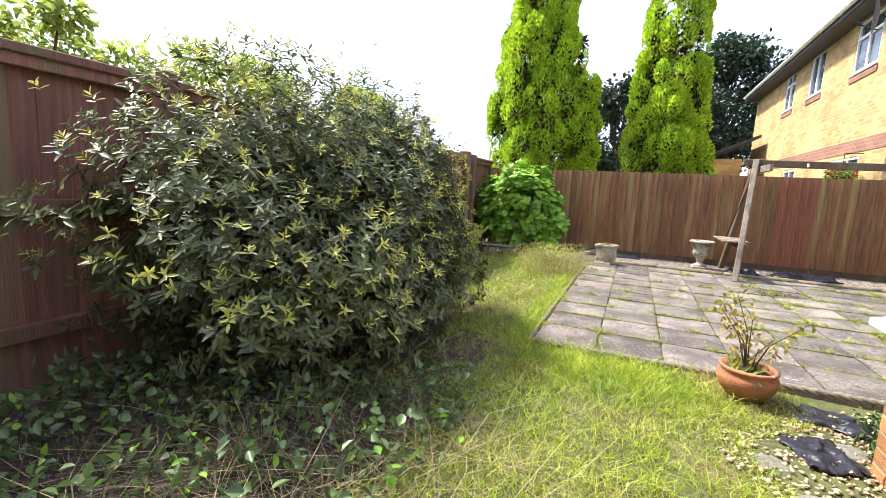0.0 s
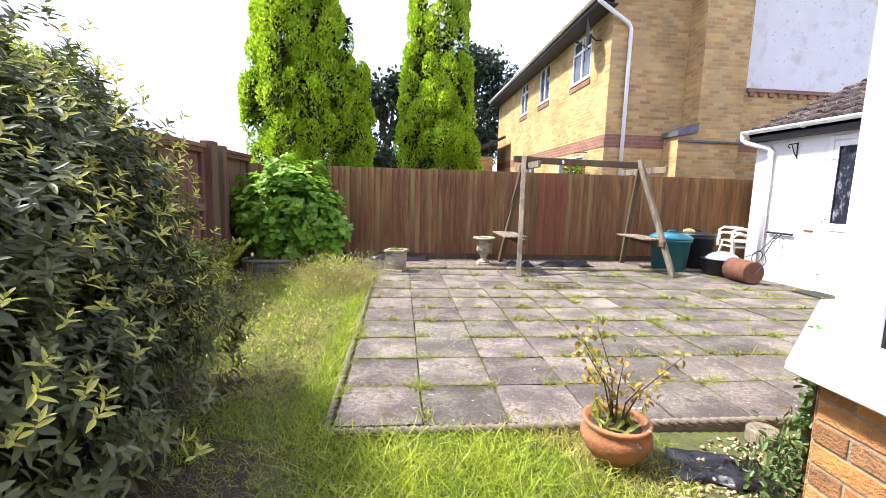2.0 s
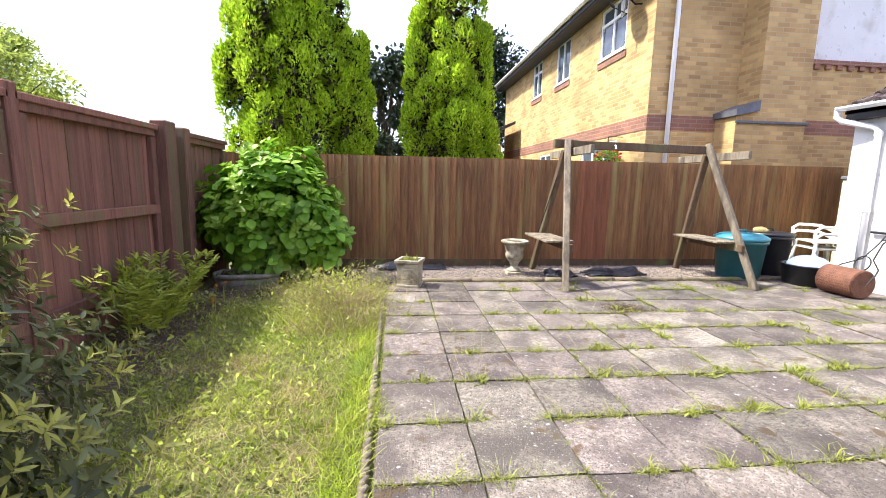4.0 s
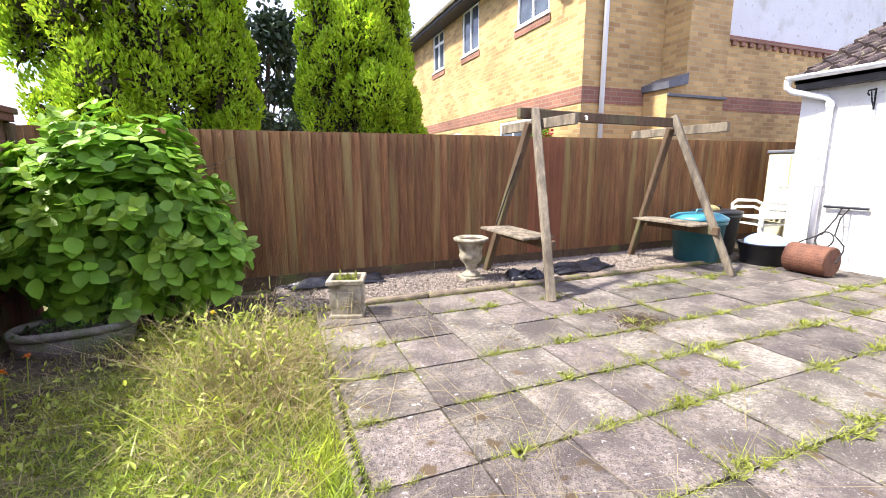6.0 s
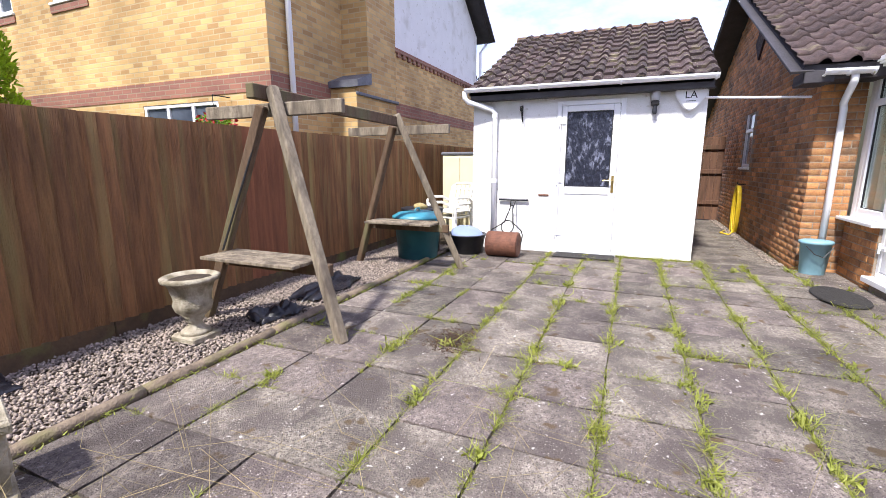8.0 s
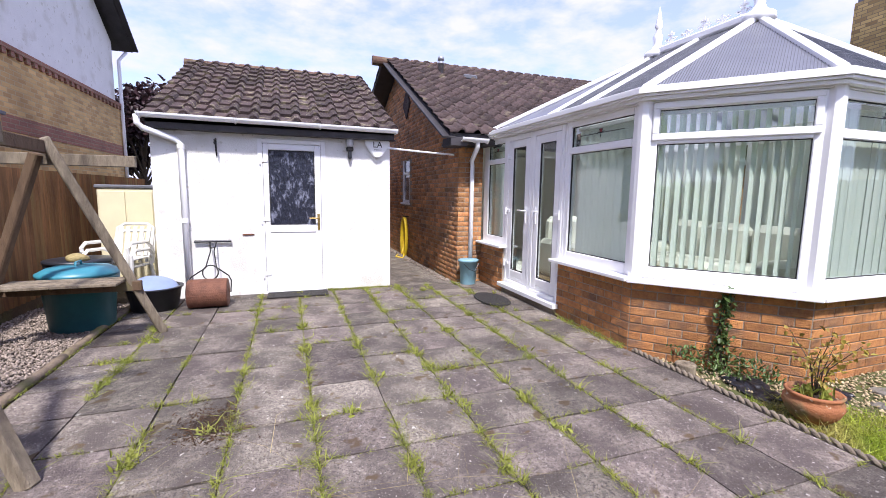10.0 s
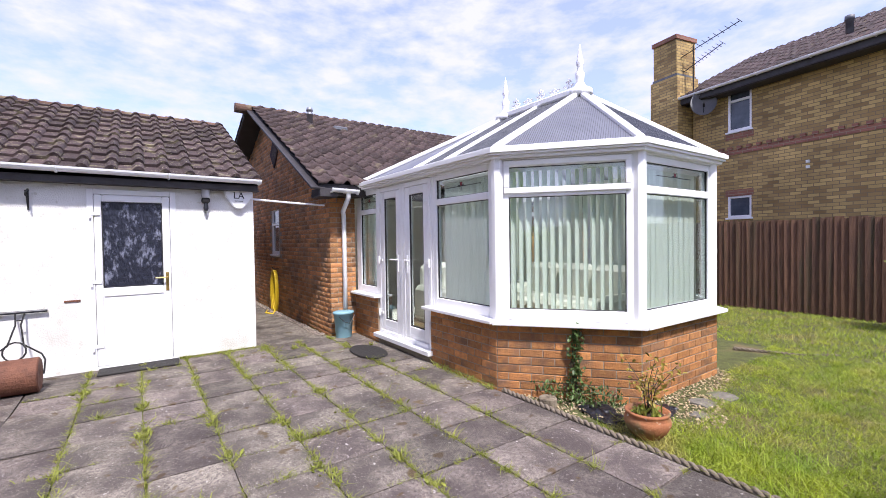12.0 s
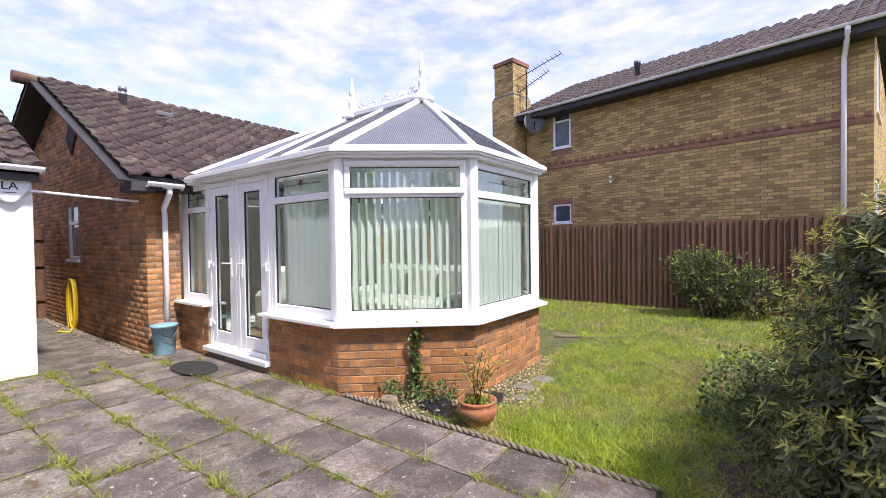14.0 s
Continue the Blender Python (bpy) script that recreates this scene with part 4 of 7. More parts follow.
tiled_slope("roof_tiles", (BEND_X, BFAR_Y - 0.2, 2.2), (0, 1, 0), (BAPEX_X - BEND_X, 0, BAPEX_Z - 2.2), BY - BFAR_Y + 0.5, 5.5, M_TILE, bung, seed=9)
y = BFAR_Y
while y < BY + 0.2:
    share("ridge_tile", rme, bung, pose(BAPEX_X, y, BAPEX_Z - 0.085, 0, 0, 0))
    y += 0.435
part("fascia", bx(BEAVE_X + 0.05, BEAVE_X + 0.075, BFAR_Y, BY + 0.27, 2.05, 2.2), M_FASCIA, bung)
part("soffit", bx(BEAVE_X + 0.075, BX, BFAR_Y, BY + 0.27, 2.05, 2.065), M_FASCIA, bung)
part("eave_box", bx(BEAVE_X + 0.02, BX - 0.02, BY + 0.02, BY + 0.27, 2.02, 2.14, 0.006), M_FASCIA, bung)
gutter(bung, (BEAVE_X, BY + 0.12, 2.14), (BEAVE_X, 4.62, 2.13))
bm = bmesh.new()
tube(bm, [(BEAVE_X + 0.02, 4.76, 2.10), (BEAVE_X + 0.02, 4.76, 2.02), (BX - 0.055, 4.71, 1.84), (BX - 0.055, 4.70, 1.78), (BX - 0.055, 4.70, 0.03)], 0.034, 12)
part("downpipe", bm, M_UPVC, bung, "white plastic downpipe", smooth=True)
bm = bmesh.new()
lathe(bm, [(0.06, -0.1), (0.06, 0.16), (0.075, 0.16), (0.075, 0.2), (0.05, 0.2), (0.05, 0.24), (0.07, 0.24), (0.06, 0.31), (0.02, 0.33)], 14, (8.1, 4.2, 3.90))
part("flue", bm, mat("galvanised_metal", (0.42, 0.43, 0.45), (0.34, 0.35, 0.37), 8, 0.4, metal=0.6), bung, "grey metal roof flue", smooth=True)
part("roof_vent", bx(7.75, 8.0, 3.5, 3.8, 3.74, 3.83, 0.02), M_LEAD, bung)
bm = bmesh.new()
prism(bm, [(8.2, 2.9), (8.48, 3.2), (8.2, 3.5), (7.92, 3.2)], BY, BY + 0.03)
part("diamond_vent", bm, M_TILE, bung, "dark diamond of raised bricks in the gable")


def small_window(parent, m, w, h, cols=1, transom=None, glass=M_DARKGLASS, sill=True, frame_w=0.055, frame=M_UPVC):
    """A plastic-framed window, facing -y in its own space."""
    wd = new("window")
    wd.parent = parent
    wd.matrix_basis = m
    for b_ in (bx(0, frame_w, -0.02, 0.05, 0, h, 0.006), bx(w - frame_w, w, -0.02, 0.05, 0, h, 0.006), bx(frame_w, w - frame_w, -0.02, 0.05, h - frame_w, h, 0.006), bx(frame_w, w - frame_w, -0.02, 0.05, 0, frame_w, 0.006)):
        part("frame", b_, frame, wd)
    for k in range(1, cols):
        x = w * k / cols
        part("mullion", bx(x - 0.03, x + 0.03, -0.02, 0.05, frame_w, h - frame_w, 0.005), frame, wd)
    if transom:
        part("transom", bx(frame_w, w - frame_w, -0.026, 0.05, transom - 0.03, transom + 0.03, 0.005), frame, wd)
    part("pane", bx(frame_w, w - frame_w, 0.012, 0.02, frame_w, h - frame_w), glass, wd)
    if sill:
        part("sill", bx(-0.04, w + 0.04, -0.07, 0.0, -0.045, -0.002, 0.006), frame, wd)
    return wd


small_window(bung, pose(8.6, BY - 0.03, 1.15, 0, 0, 180), 0.6, 0.95, 1, 0.62)

# ---- conservatory ----
cons = thing("conservatory", "white plastic conservatory on a low orange brick wall", "conservatory")
CC = [(5.19, 4.505), (1.99, 4.505), (1.03, 3.70), (1.03, 2.29), (1.99, 1.485), (5.19, 1.485)]
SILL, TRANSOM, HEAD, EAVE = 0.645, 1.82, 2.125, 2.20
fl_bm = bmesh.new()
fl_out = [(5.19, 4.28), (2.10, 4.28), (1.26, 3.59), (1.26, 2.40), (2.10, 1.71), (5.19, 1.71)]
fl_lo, fl_hi = [[fl_bm.verts.new((x, y, z)) for x, y in fl_out] for z in (-0.02, 0.10)]
fl_bm.faces.new(fl_hi)
fl_bm.faces.new(fl_lo[::-1])
for i in range(6):
    fl_bm.faces.new((fl_lo[i], fl_lo[(i + 1) % 6], fl_hi[(i + 1) % 6], fl_hi[i]))
part("floor", fl_bm, mat("laminate", (0.36, 0.25, 0.15), (0.28, 0.19, 0.11), 5, 0.5), cons)


def along_wall(a, b):
    a, b = Vector((*a, 0)), Vector((*b, 0))
    d = b - a
    return a, d.normalized(), d.length, math.atan2(d.y, d.x)


brick_bm = bx(0.004, 0.219, -0.006, 0.03, 0.004, 0.069, 0.003)
brick_me = bpy.data.meshes.new("brick")
brick_bm.to_mesh(brick_me)
brick_bm.free()
brick_me.materials.append(M_BRICK)
half_bm = bx(0.004, 0.1065, -0.006, 0.03, 0.004, 0.069, 0.003)
half_me = bpy.data.meshes.new("brick")
half_bm.to_mesh(half_me)
half_bm.free()
half_me.materials.append(M_BRICK)


def dwarf_wall(a, b, skip=None, real=True):
    """A low wall of separate bricks, outward to the left of a to b."""
    o, d, length, ang = along_wall(a, b)
    spans = [(0, length)] if not skip else [(0, skip[0]), (skip[1], length)]
    M = Matrix.Translation(o) @ Matrix.Rotation(ang, 4, "Z")
    rnd = random.Random(int(length * 1000))
    for s0, s1 in spans:
        bm = bx(s0, s1, 0.0, 0.22, -0.16, SILL - 0.035)
        bmesh.ops.transform(bm, matrix=M, verts=bm.verts)
        w = part("dwarf_wall", bm, M_MORTAR, cons, "low orange brick wall")
        n = max(1, round((s1 - s0) / 0.225))
        k = (s1 - s0) / (n * 0.225)
        for j in range(9):
            z = SILL - 0.035 - 0.075 * (j + 1)
            xs = [s0 + i * 0.225 * k for i in range(n)] if j % 2 else [s0 + (i + 0.5) * 0.225 * k for i in range(n - 1)]
            for x in xs:
                share("brick", brick_me, w, M @ Matrix.Translation((x, rnd.uniform(-0.0015, 0.0015), z)) @ Matrix.Diagonal((k, 1, 1, 1)))
            if not j % 2:
                for x in (s0, s1 - 0.1125 * k):
                    share("brick", half_me, w, M @ Matrix.Translation((x, rnd.uniform(-0.0015, 0.0015), z)) @ Matrix.Diagonal((k, 1, 1, 1)))


def fr(parent, M, x0, x1, y0, y1, z0, z1, name="frame", material=M_UPVC, bevel=0.006):
    bm = bx(x0, x1, y0, y1, z0, z1, bevel)
    bmesh.ops.transform(bm, matrix=M, verts=bm.verts)
    return part(name, bm, material, parent)


def flower(parent, M, x, z, s=0.05):
    """A leaded flower: three dark leaves and a muted red bloom."""
    bm = bmesh.new()
    for a in (15, 60, 120, 165, 270):
        t = radians(a)
        p = [(x, z), (x + s * 0.5 * math.cos(t + 0.35), z + s * 0.5 * math.sin(t + 0.35)), (x + s * 1.3 * math.cos(t), z + s * 1.1 * math.sin(t)), (x + s * 0.5 * math.cos(t - 0.35), z + s * 0.5 * math.sin(t - 0.35))]
        bm.faces.new([bm.verts.new((u, 0.028, v)) for u, v in p])
    bmesh.ops.transform(bm, matrix=M, verts=bm.verts)
    part("leaded_leaf", bm, mat("lead_green", (0.03, 0.06, 0.05), None, 6, 0.4), parent)
    bm = bx(x - s * 0.35, x + s * 0.35, 0.027, 0.029, z + s * 0.1, z + s * 0.8)
    bmesh.ops.transform(bm, matrix=M, verts=bm.verts)
    part("leaded_bloom", bm, mat("lead_red", (0.25, 0.03, 0.04), None, 6, 0.4), parent)
    bm = bx(x - 0.32, x + 0.32, 0.0275, 0.0295, z - 0.004, z + 0.002)
    bmesh.ops.transform(bm, matrix=M, verts=bm.verts)
    part("lead_line", bm, M_SEAL, parent)


SILLS = list(range(8))


def bay(a, b, x0, x1, bloom=True, opener=False, blind=True, slat=0.127, gap=0.0, turn=13):
    """One window bay between x0 and x1 along a to b: sill, frame, toplight, panes and vertical blind."""
    o, d, length, ang = along_wall(a, b)
    M = Matrix.Translation(o) @ Matrix.Rotation(ang, 4, "Z")
    w = new("window")
    w.parent = cons
    dz = 0.003 * (SILLS.pop() % 2)
    fr(w, M, x0 - 0.09, x1 + 0.09, -0.095, 0.20, SILL - 0.035 - dz, SILL - dz, "sill")
    F, FB = 0.062, 0.10
    M = M @ Matrix.Translation((0, 0.035, 0))
    fr(w, M, x0, x0 + F, -0.005, 0.065, SILL, HEAD)
    fr(w, M, x1 - F, x1, -0.005, 0.065, SILL, HEAD)
    fr(w, M, x0 + F, x1 - F, -0.005, 0.065, SILL, SILL + FB)
    fr(w, M, x0 + F, x1 - F, -0.005, 0.065, HEAD - F, HEAD)
    fr(w, M, x0 + F, x1 - F, -0.010, 0.065, TRANSOM - 0.035, TRANSOM + 0.035, "transom")
    if opener:
        fr(w, M, x0 + 0.02, x1 - 0.02, -0.030, -0.006, TRANSOM - 0.005, TRANSOM + 0.05, "opening_sash")
        fr(w, M, x0 + 0.02, x1 - 0.02, -0.030, -0.006, HEAD - 0.055, HEAD - 0.004, "opening_sash")
        fr(w, M, x0 + 0.02, x0 + 0.07, -0.030, -0.006, TRANSOM + 0.05, HEAD - 0.055, "opening_sash")
        fr(w, M, x1 - 0.07, x1 - 0.02, -0.030, -0.006, TRANSOM + 0.05, HEAD - 0.055, "opening_sash")
    for z0, z1 in ((SILL + FB, TRANSOM - 0.035), (TRANSOM + 0.035, HEAD - F)):
        g = fr(w, M, x0 + F, x1 - F, 0.030, 0.036, z0, z1, "pane", M_GLASS, 0)
        g.visible_shadow = False
        for q in ((x0 + F, x0 + F + 0.006, z0, z1), (x1 - F - 0.006, x1 - F, z0, z1), (x0 + F + 0.006, x1 - F - 0.006, z0, z0 + 0.006), (x0 + F + 0.006, x1 - F - 0.006, z1 - 0.006, z1)):
            fr(w, M, q[0], q[1], 0.012, 0.029, q[2], q[3], "seal", M_SEAL, 0)
    if bloom:
        flower(w, M, (x0 + x1) / 2 - 0.02, (TRANSOM + HEAD) / 2 - 0.01)
    if blind:
        bl = thing("vertical_blind", "pale green fabric vertical blind hanging behind the conservatory glass", "blind", group="conservatory blinds")
        fr(bl, M, x0 + 0.02, x1 - 0.02, 0.11, 0.15, HEAD - 0.09, HEAD - 0.05, "head_rail")
        n = max(2, int((x1 - x0 - 0.1) / (slat * 0.80)))
        rnd = random.Random(int(x0 * 100) + 3)
        for i in range(n):
            x = x0 + 0.06 + (i + 0.5) * (x1 - x0 - 0.12) / n
            bm = bmesh.new()
            hw = slat / 2
            cols = [(-hw, 0.006), (-hw * 0.4, -0.004), (hw * 0.4, -0.004), (hw, 0.006)]
            lo = [bm.verts.new((u, v, SILL + 0.03)) for u, v in cols]
            hi = [bm.verts.new((u, v, HEAD - 0.09)) for u, v in cols]
            for k in range(3):
                bm.faces.new((lo[k], lo[k + 1], hi[k + 1], hi[k]))
            t = turn + rnd.uniform(-4, 4)
            bmesh.ops.transform(bm, matrix=M @ pose(x, 0.13, 0, 0, 0, t), verts=bm.verts)
            part("slat", bm, M_BLIND, bl)
    return w


def post(p, ang, w=0.082):
    bm = bmesh.new()
    lathe(bm, [(w * 0.72, SILL - 0.002), (w * 0.72, EAVE - 0.06)], 8)
    bmesh.ops.transform(bm, matrix=Matrix.Translation((p[0] + 0.045 * (1 if p[0] < 1.5 else 0.45), p[1] - 0.04 * (1 if p[1] > 2.8 else -1), 0)) @ Matrix.Rotation(ang, 4, "Z"), verts=bm.verts)
    part("corner_post", bm, M_UPVC, cons)


# the long side towards the patio: window, french doors, window (outward is +y, so run from the far end)
dwarf_wall(CC[0], CC[1], skip=(5.19 - 4.44, 5.19 - 3.11))
dwarf_wall(CC[1], CC[2])
dwarf_wall(CC[2], CC[3])
dwarf_wall(CC[3], CC[4])
dwarf_wall(CC[4], CC[5])
bay(CC[0], CC[1], 5.19 - 5.10, 5.19 - 4.47)
bay(CC[0], CC[1], 5.19 - 3.08, 5.19 - 2.07)
ln = (Vector(CC[2]) - Vector(CC[1])).length
bay(CC[1], CC[2], 0.055, ln - 0.055, bloom=False, opener=True, slat=0.09, turn=62)
ln2 = (Vector(CC[3]) - Vector(CC[2])).length
bay(CC[2], CC[3], 0.055, ln2 - 0.055, turn=6)
bay(CC[3], CC[4], 0.055, ln - 0.055)
for k in range(3):
    bay(CC[4], CC[5], 0.1 + k * 1.05, 1.1 + k * 1.05)
for i, p in enumerate(CC[1:5]):
    post(p, 0.4)
fr(cons, Matrix.Identity(4), 5.10, 5.19, 4.40, 4.475, SILL - 0.03, HEAD, "jamb_post")
fr(cons, Matrix.Identity(4), 3.08, 3.12, 4.40, 4.477, SILL - 0.03, HEAD, "jamb_post")
fr(cons, Matrix.Identity(4), 4.44, 4.47, 4.40, 4.477, SILL - 0.03, HEAD, "jamb_post")
fr(cons, Matrix.Identity(4), 3.07, 4.46, 4.39, 4.58, 0.075, 0.13, "door_step")
fr(cons, Matrix.Identity(4), 3.11, 4.44, 4.385, 4.505, -0.10, 0.074, "step_base", M_MORTAR)

# french doors
for k, (x_left, flip) in enumerate(((4.44, 1), (3.12, -1))):
    m = pose(x_left, 4.485, 0.13, 0, 0, 180)
    if flip < 0:
        m = m @ Matrix.Diagonal((-1, 1, 1, 1))
    d = glazed_door(f"door_{k + 2}", "white plastic french door leaf with tall clear glass", m, 0.658, 1.99, (0.17, 0.49, 0.20, 1.83), M_GLASS, M_UPVC)
    part("bottom_rail", bx(0.17, 0.49, 0.004, 0.06, 0.055, 0.105, 0.006), M_UPVC, d)
dm = bmesh.new()
lathe(dm, [(0.30, 0), (0.32, 0.01), (0.31, 0.02), (0.2, 0.022)], 20)
bmesh.ops.transform(dm, matrix=Matrix.Translation((3.95, 4.90, 0.003)) @ Matrix.Diagonal((1.15, 0.62, 1, 1)), verts=dm.verts)
tagged(part("door_mat", dm, M_MAT), "dark oval rubber mat before the french doors", "mat")


def eave_ring(z0, z1, out0, out1, name, material=M_UPVC):
    """A moulded band that runs round the eaves, set out from the wall line."""
    pts = CC
    def offset(dist):
        res = []
        n = len(pts)
        for i, p in enumerate(pts):
            ns = []
            for j in (i - 1, i):
                if 0 <= j < n - 1:
                    d = (Vector(pts[j + 1]) - Vector(pts[j])).normalized()
                    ns.append(Vector((d.y, -d.x)))
            if len(ns) == 2:
                b_ = (ns[0] + ns[1]).normalized()
                res.append(Vector(p) + b_ * dist / b_.dot(ns[0]))
            else:
                res.append(Vector(p) + ns[0] * dist)
        return res
    A, B = offset(-out0), offset(-out1)
    bm = bmesh.new()
    rings = []
    for a, b in zip(A, B):
        rings.append([bm.verts.new((*a, z0)), bm.verts.new((*b, z0)), bm.verts.new((*b, z1)), bm.verts.new((*a, z1))])
    for R, S in zip(rings, rings[1:]):
        for k in range(4):
            bm.faces.new((R[k], R[(k + 1) % 4], S[(k + 1) % 4], S[k]))
    bm.faces.new(rings[0])
    bm.faces.new(rings[-1][::-1])
    bmesh.ops.recalc_face_normals(bm, faces=bm.faces)
    part(name, bm, material, cons)
    return B


eave_ring(HEAD, 2.138, 0.09, 0.012, "eave_beam")
eave_ring(2.140, 2.165, 0.08, -0.045, "gutter")
eave_ring(2.167, 2.185, 0.08, -0.075, "gutter")
eave_ring(2.187, 2.228, 0.08, -0.095, "gutter")
eave_ring(2.230, 2.246, 0.08, -0.07, "gutter")

# roof: hips, rafters, twin-wall sheets, ridge with cresting and finials
RA, RB, RZ = Vector((2.19, 2.995, 3.08)), Vector((3.43, 2.995, 3.08)), 2.235
EC = [Vector((x, y, RZ)) for x, y in CC]


def sheet(pts):
    bm = bmesh.new()
    c = sum(pts, Vector()) / len(pts)
    n = (pts[1] - pts[0]).cross(pts[2] - pts[0]).normalized()
    n = n if n.z > 0 else -n
    lo = [bm.verts.new(p - n * 0.02) for p in pts]
    hi = [bm.verts.new(p) for p in pts]
    bm.faces.new(lo)
    bm.faces.new(hi)
    for i in range(len(pts)):
        j = (i + 1) % len(pts)
        bm.faces.new((lo[i], lo[j], hi[j], hi[i]))
    bmesh.ops.recalc_face_normals(bm, faces=bm.faces)
    s = part("roof_sheet", bm, M_POLY, cons)
    s.visible_shadow = False
    return s


def rafter(a, b, w=0.06, h=0.05):
    bm = bmesh.new()
    beam(bm, a + Vector((0, 0, 0.012)), b + Vector((0, 0, 0.012)), w, h, 0.012)
    part("rafter", bm, M_UPVC, cons)


def flutes(a, b, apex_a, apex_b, n):
    """Fine ribs of the twin-wall sheet, from the eave up to the ridge."""
    bm = bmesh.new()
    for i in range(1, n):
        t = i / n
        p = a.lerp(b, t)
        q = apex_a.lerp(apex_b, t)
        beam(bm, p + Vector((0, 0, 0.004)), q + Vector((0, 0, 0.004)), 0.004, 0.006, 0)
    tagged(part("sheet_ribs", bm, M_LEAD, cons), kind="stuff")


def facet_ribs(a, b, apex, n):
    """Ribs of a tapering sheet, square to the eave, cut off by the hips."""
    bm = bmesh.new()
    mid = a.lerp(b, 0.5)
    for i in range(1, n):
        t = i / n
        p = a.lerp(b, t)
        k = 1 - abs(2 * t - 1)
        q = p + (apex - mid) * k
        beam(bm, p + Vector((0, 0, 0.004)), q + Vector((0, 0, 0.004)), 0.004, 0.006, 0)
    tagged(part("sheet_ribs", bm, M_LEAD, cons), kind="stuff")


for i in (1, 2, 3):
    sheet([EC[i], EC[i + 1], RA])
    facet_ribs(EC[i], EC[i + 1], RA, 60)
for s, e0, e1 in ((1, EC[0], EC[1]), (-1, EC[5], EC[4])):
    mids = [Vector((x, e0.y, RZ)) for x in (1.99, 2.80, 3.43)]
    tops = [RA, RA.lerp(RB, 0.5), RB]
    for k in range(2):
        sheet([mids[k], mids[k + 1], tops[k + 1], tops[k]])
        flutes(mids[k], mids[k + 1], tops[k], tops[k + 1], 30)
        rafter(mids[k + 1], tops[k + 1])
    sheet([mids[2], e0, RB])
    rafter(e0, RB, 0.08, 0.06)
sheet([EC[0], EC[5], RB])
for i in (1, 2, 3, 4):
    rafter(EC[i], RA, 0.075, 0.055)
bm = bmesh.new()
beam(bm, RA + Vector((-0.05, 0, 0.02)), RB + Vector((0.05, 0, 0.02)), 0.16, 0.09, 0.02)
part("ridge", bm, M_UPVC, cons)
for p in (RA, RB):
    bm = bmesh.new()
    lathe(bm, [(0.15, -0.04), (0.14, 0.03), (0.07, 0.07), (0.045, 0.12), (0.05, 0.17), (0.055, 0.22), (0.035, 0.25), (0.03, 0.30), (0.045, 0.33), (0.04, 0.36), (0.022, 0.46), (0.004, 0.56)], 14, p)
    part("finial", bm, M_UPVC, cons, smooth=True)
for k in range(5):
    x = RA.x + 0.16 + k * 0.22
    bm = bmesh.new()
    z = RA.z + 0.06
    for s in (1, -1):
        tube(bm, [(x + s * (0.01 + 0.075 * math.sin(t * 1.6)), 2.995, z + 0.03 + 0.035 * t + 0.03 * math.sin(t * 3)) for t in (0, 0.5, 1, 1.5, 2.0)], 0.009, 6)
    tube(bm, [(x, 2.995, z - 0.02), (x, 2.995, z + (0.16 if k % 2 == 0 else 0.10))], 0.011, 6)
    tube(bm, [(x - 0.11, 2.995, z), (x + 0.11, 2.995, z)], 0.010, 6)
    if k % 2 == 0:
        tube(bm, [(x - 0.04, 2.995, z + 0.12), (x + 0.04, 2.995, z + 0.12)], 0.014, 6)
    part("cresting", bm, M_UPVC, cons)

# inside the conservatory
for at, rz, n in (((3.1, 2.2, 0.10), 0, 3), ((4.6, 2.9, 0.10), 90, 2)):
    so = thing("sofa", "cream fabric sofa with rounded cushions inside the conservatory", "sofa", at, rz, group="conservatory sofas")
    wd = 0.62 * n
    part("base", bx(-wd / 2, wd / 2, -0.35, 0.45, 0.0, 0.28, 0.05), M_SOFA, so)
    for s in (-1, 1):
        part("arm", bx(s * wd / 2 - 0.1, s * wd / 2 + 0.1, -0.38, 0.45, 0.0, 0.58, 0.07), M_SOFA, so)
    for k in range(n):
        x = -wd / 2 + 0.62 * k
        part("seat_cushion", bx(x + 0.11 * (k == 0), x + 0.61 - 0.11 * (k == n - 1), -0.2, 0.5, 0.28, 0.46, 0.06), M_SOFA, so)
        part("back_cushion", bx(x + 0.02, x + 0.60, -0.42, -0.18, 0.30, 0.92, 0.08), M_SOFA, so)
room = bmesh.new()
box(room, 5.22, 8.0, 0.7, 4.65, 0.0, 0.1)
box(room, 7.9, 8.0, 0.7, 4.65, 0.1, 2.2)
box(room, 5.5, 7.9, 4.55, 4.65, 0.1, 2.2)
box(room, 5.5, 7.9, 0.7, 0.8, 0.1, 2.2)
box(room, 5.5, 8.0, 0.7, 4.65, 2.2, 2.25)
tagged(part("room", room, M_ROOM), "plain pale room behind the conservatory opening", "room", kind="structure")

# ---- neighbouring houses ----


def gable_roof(parent, outline, a, b, axis):
    bm = bmesh.new()
    prism(bm, outline, a, b, axis)
    return part("roof", bm, M_FASCIA, parent)


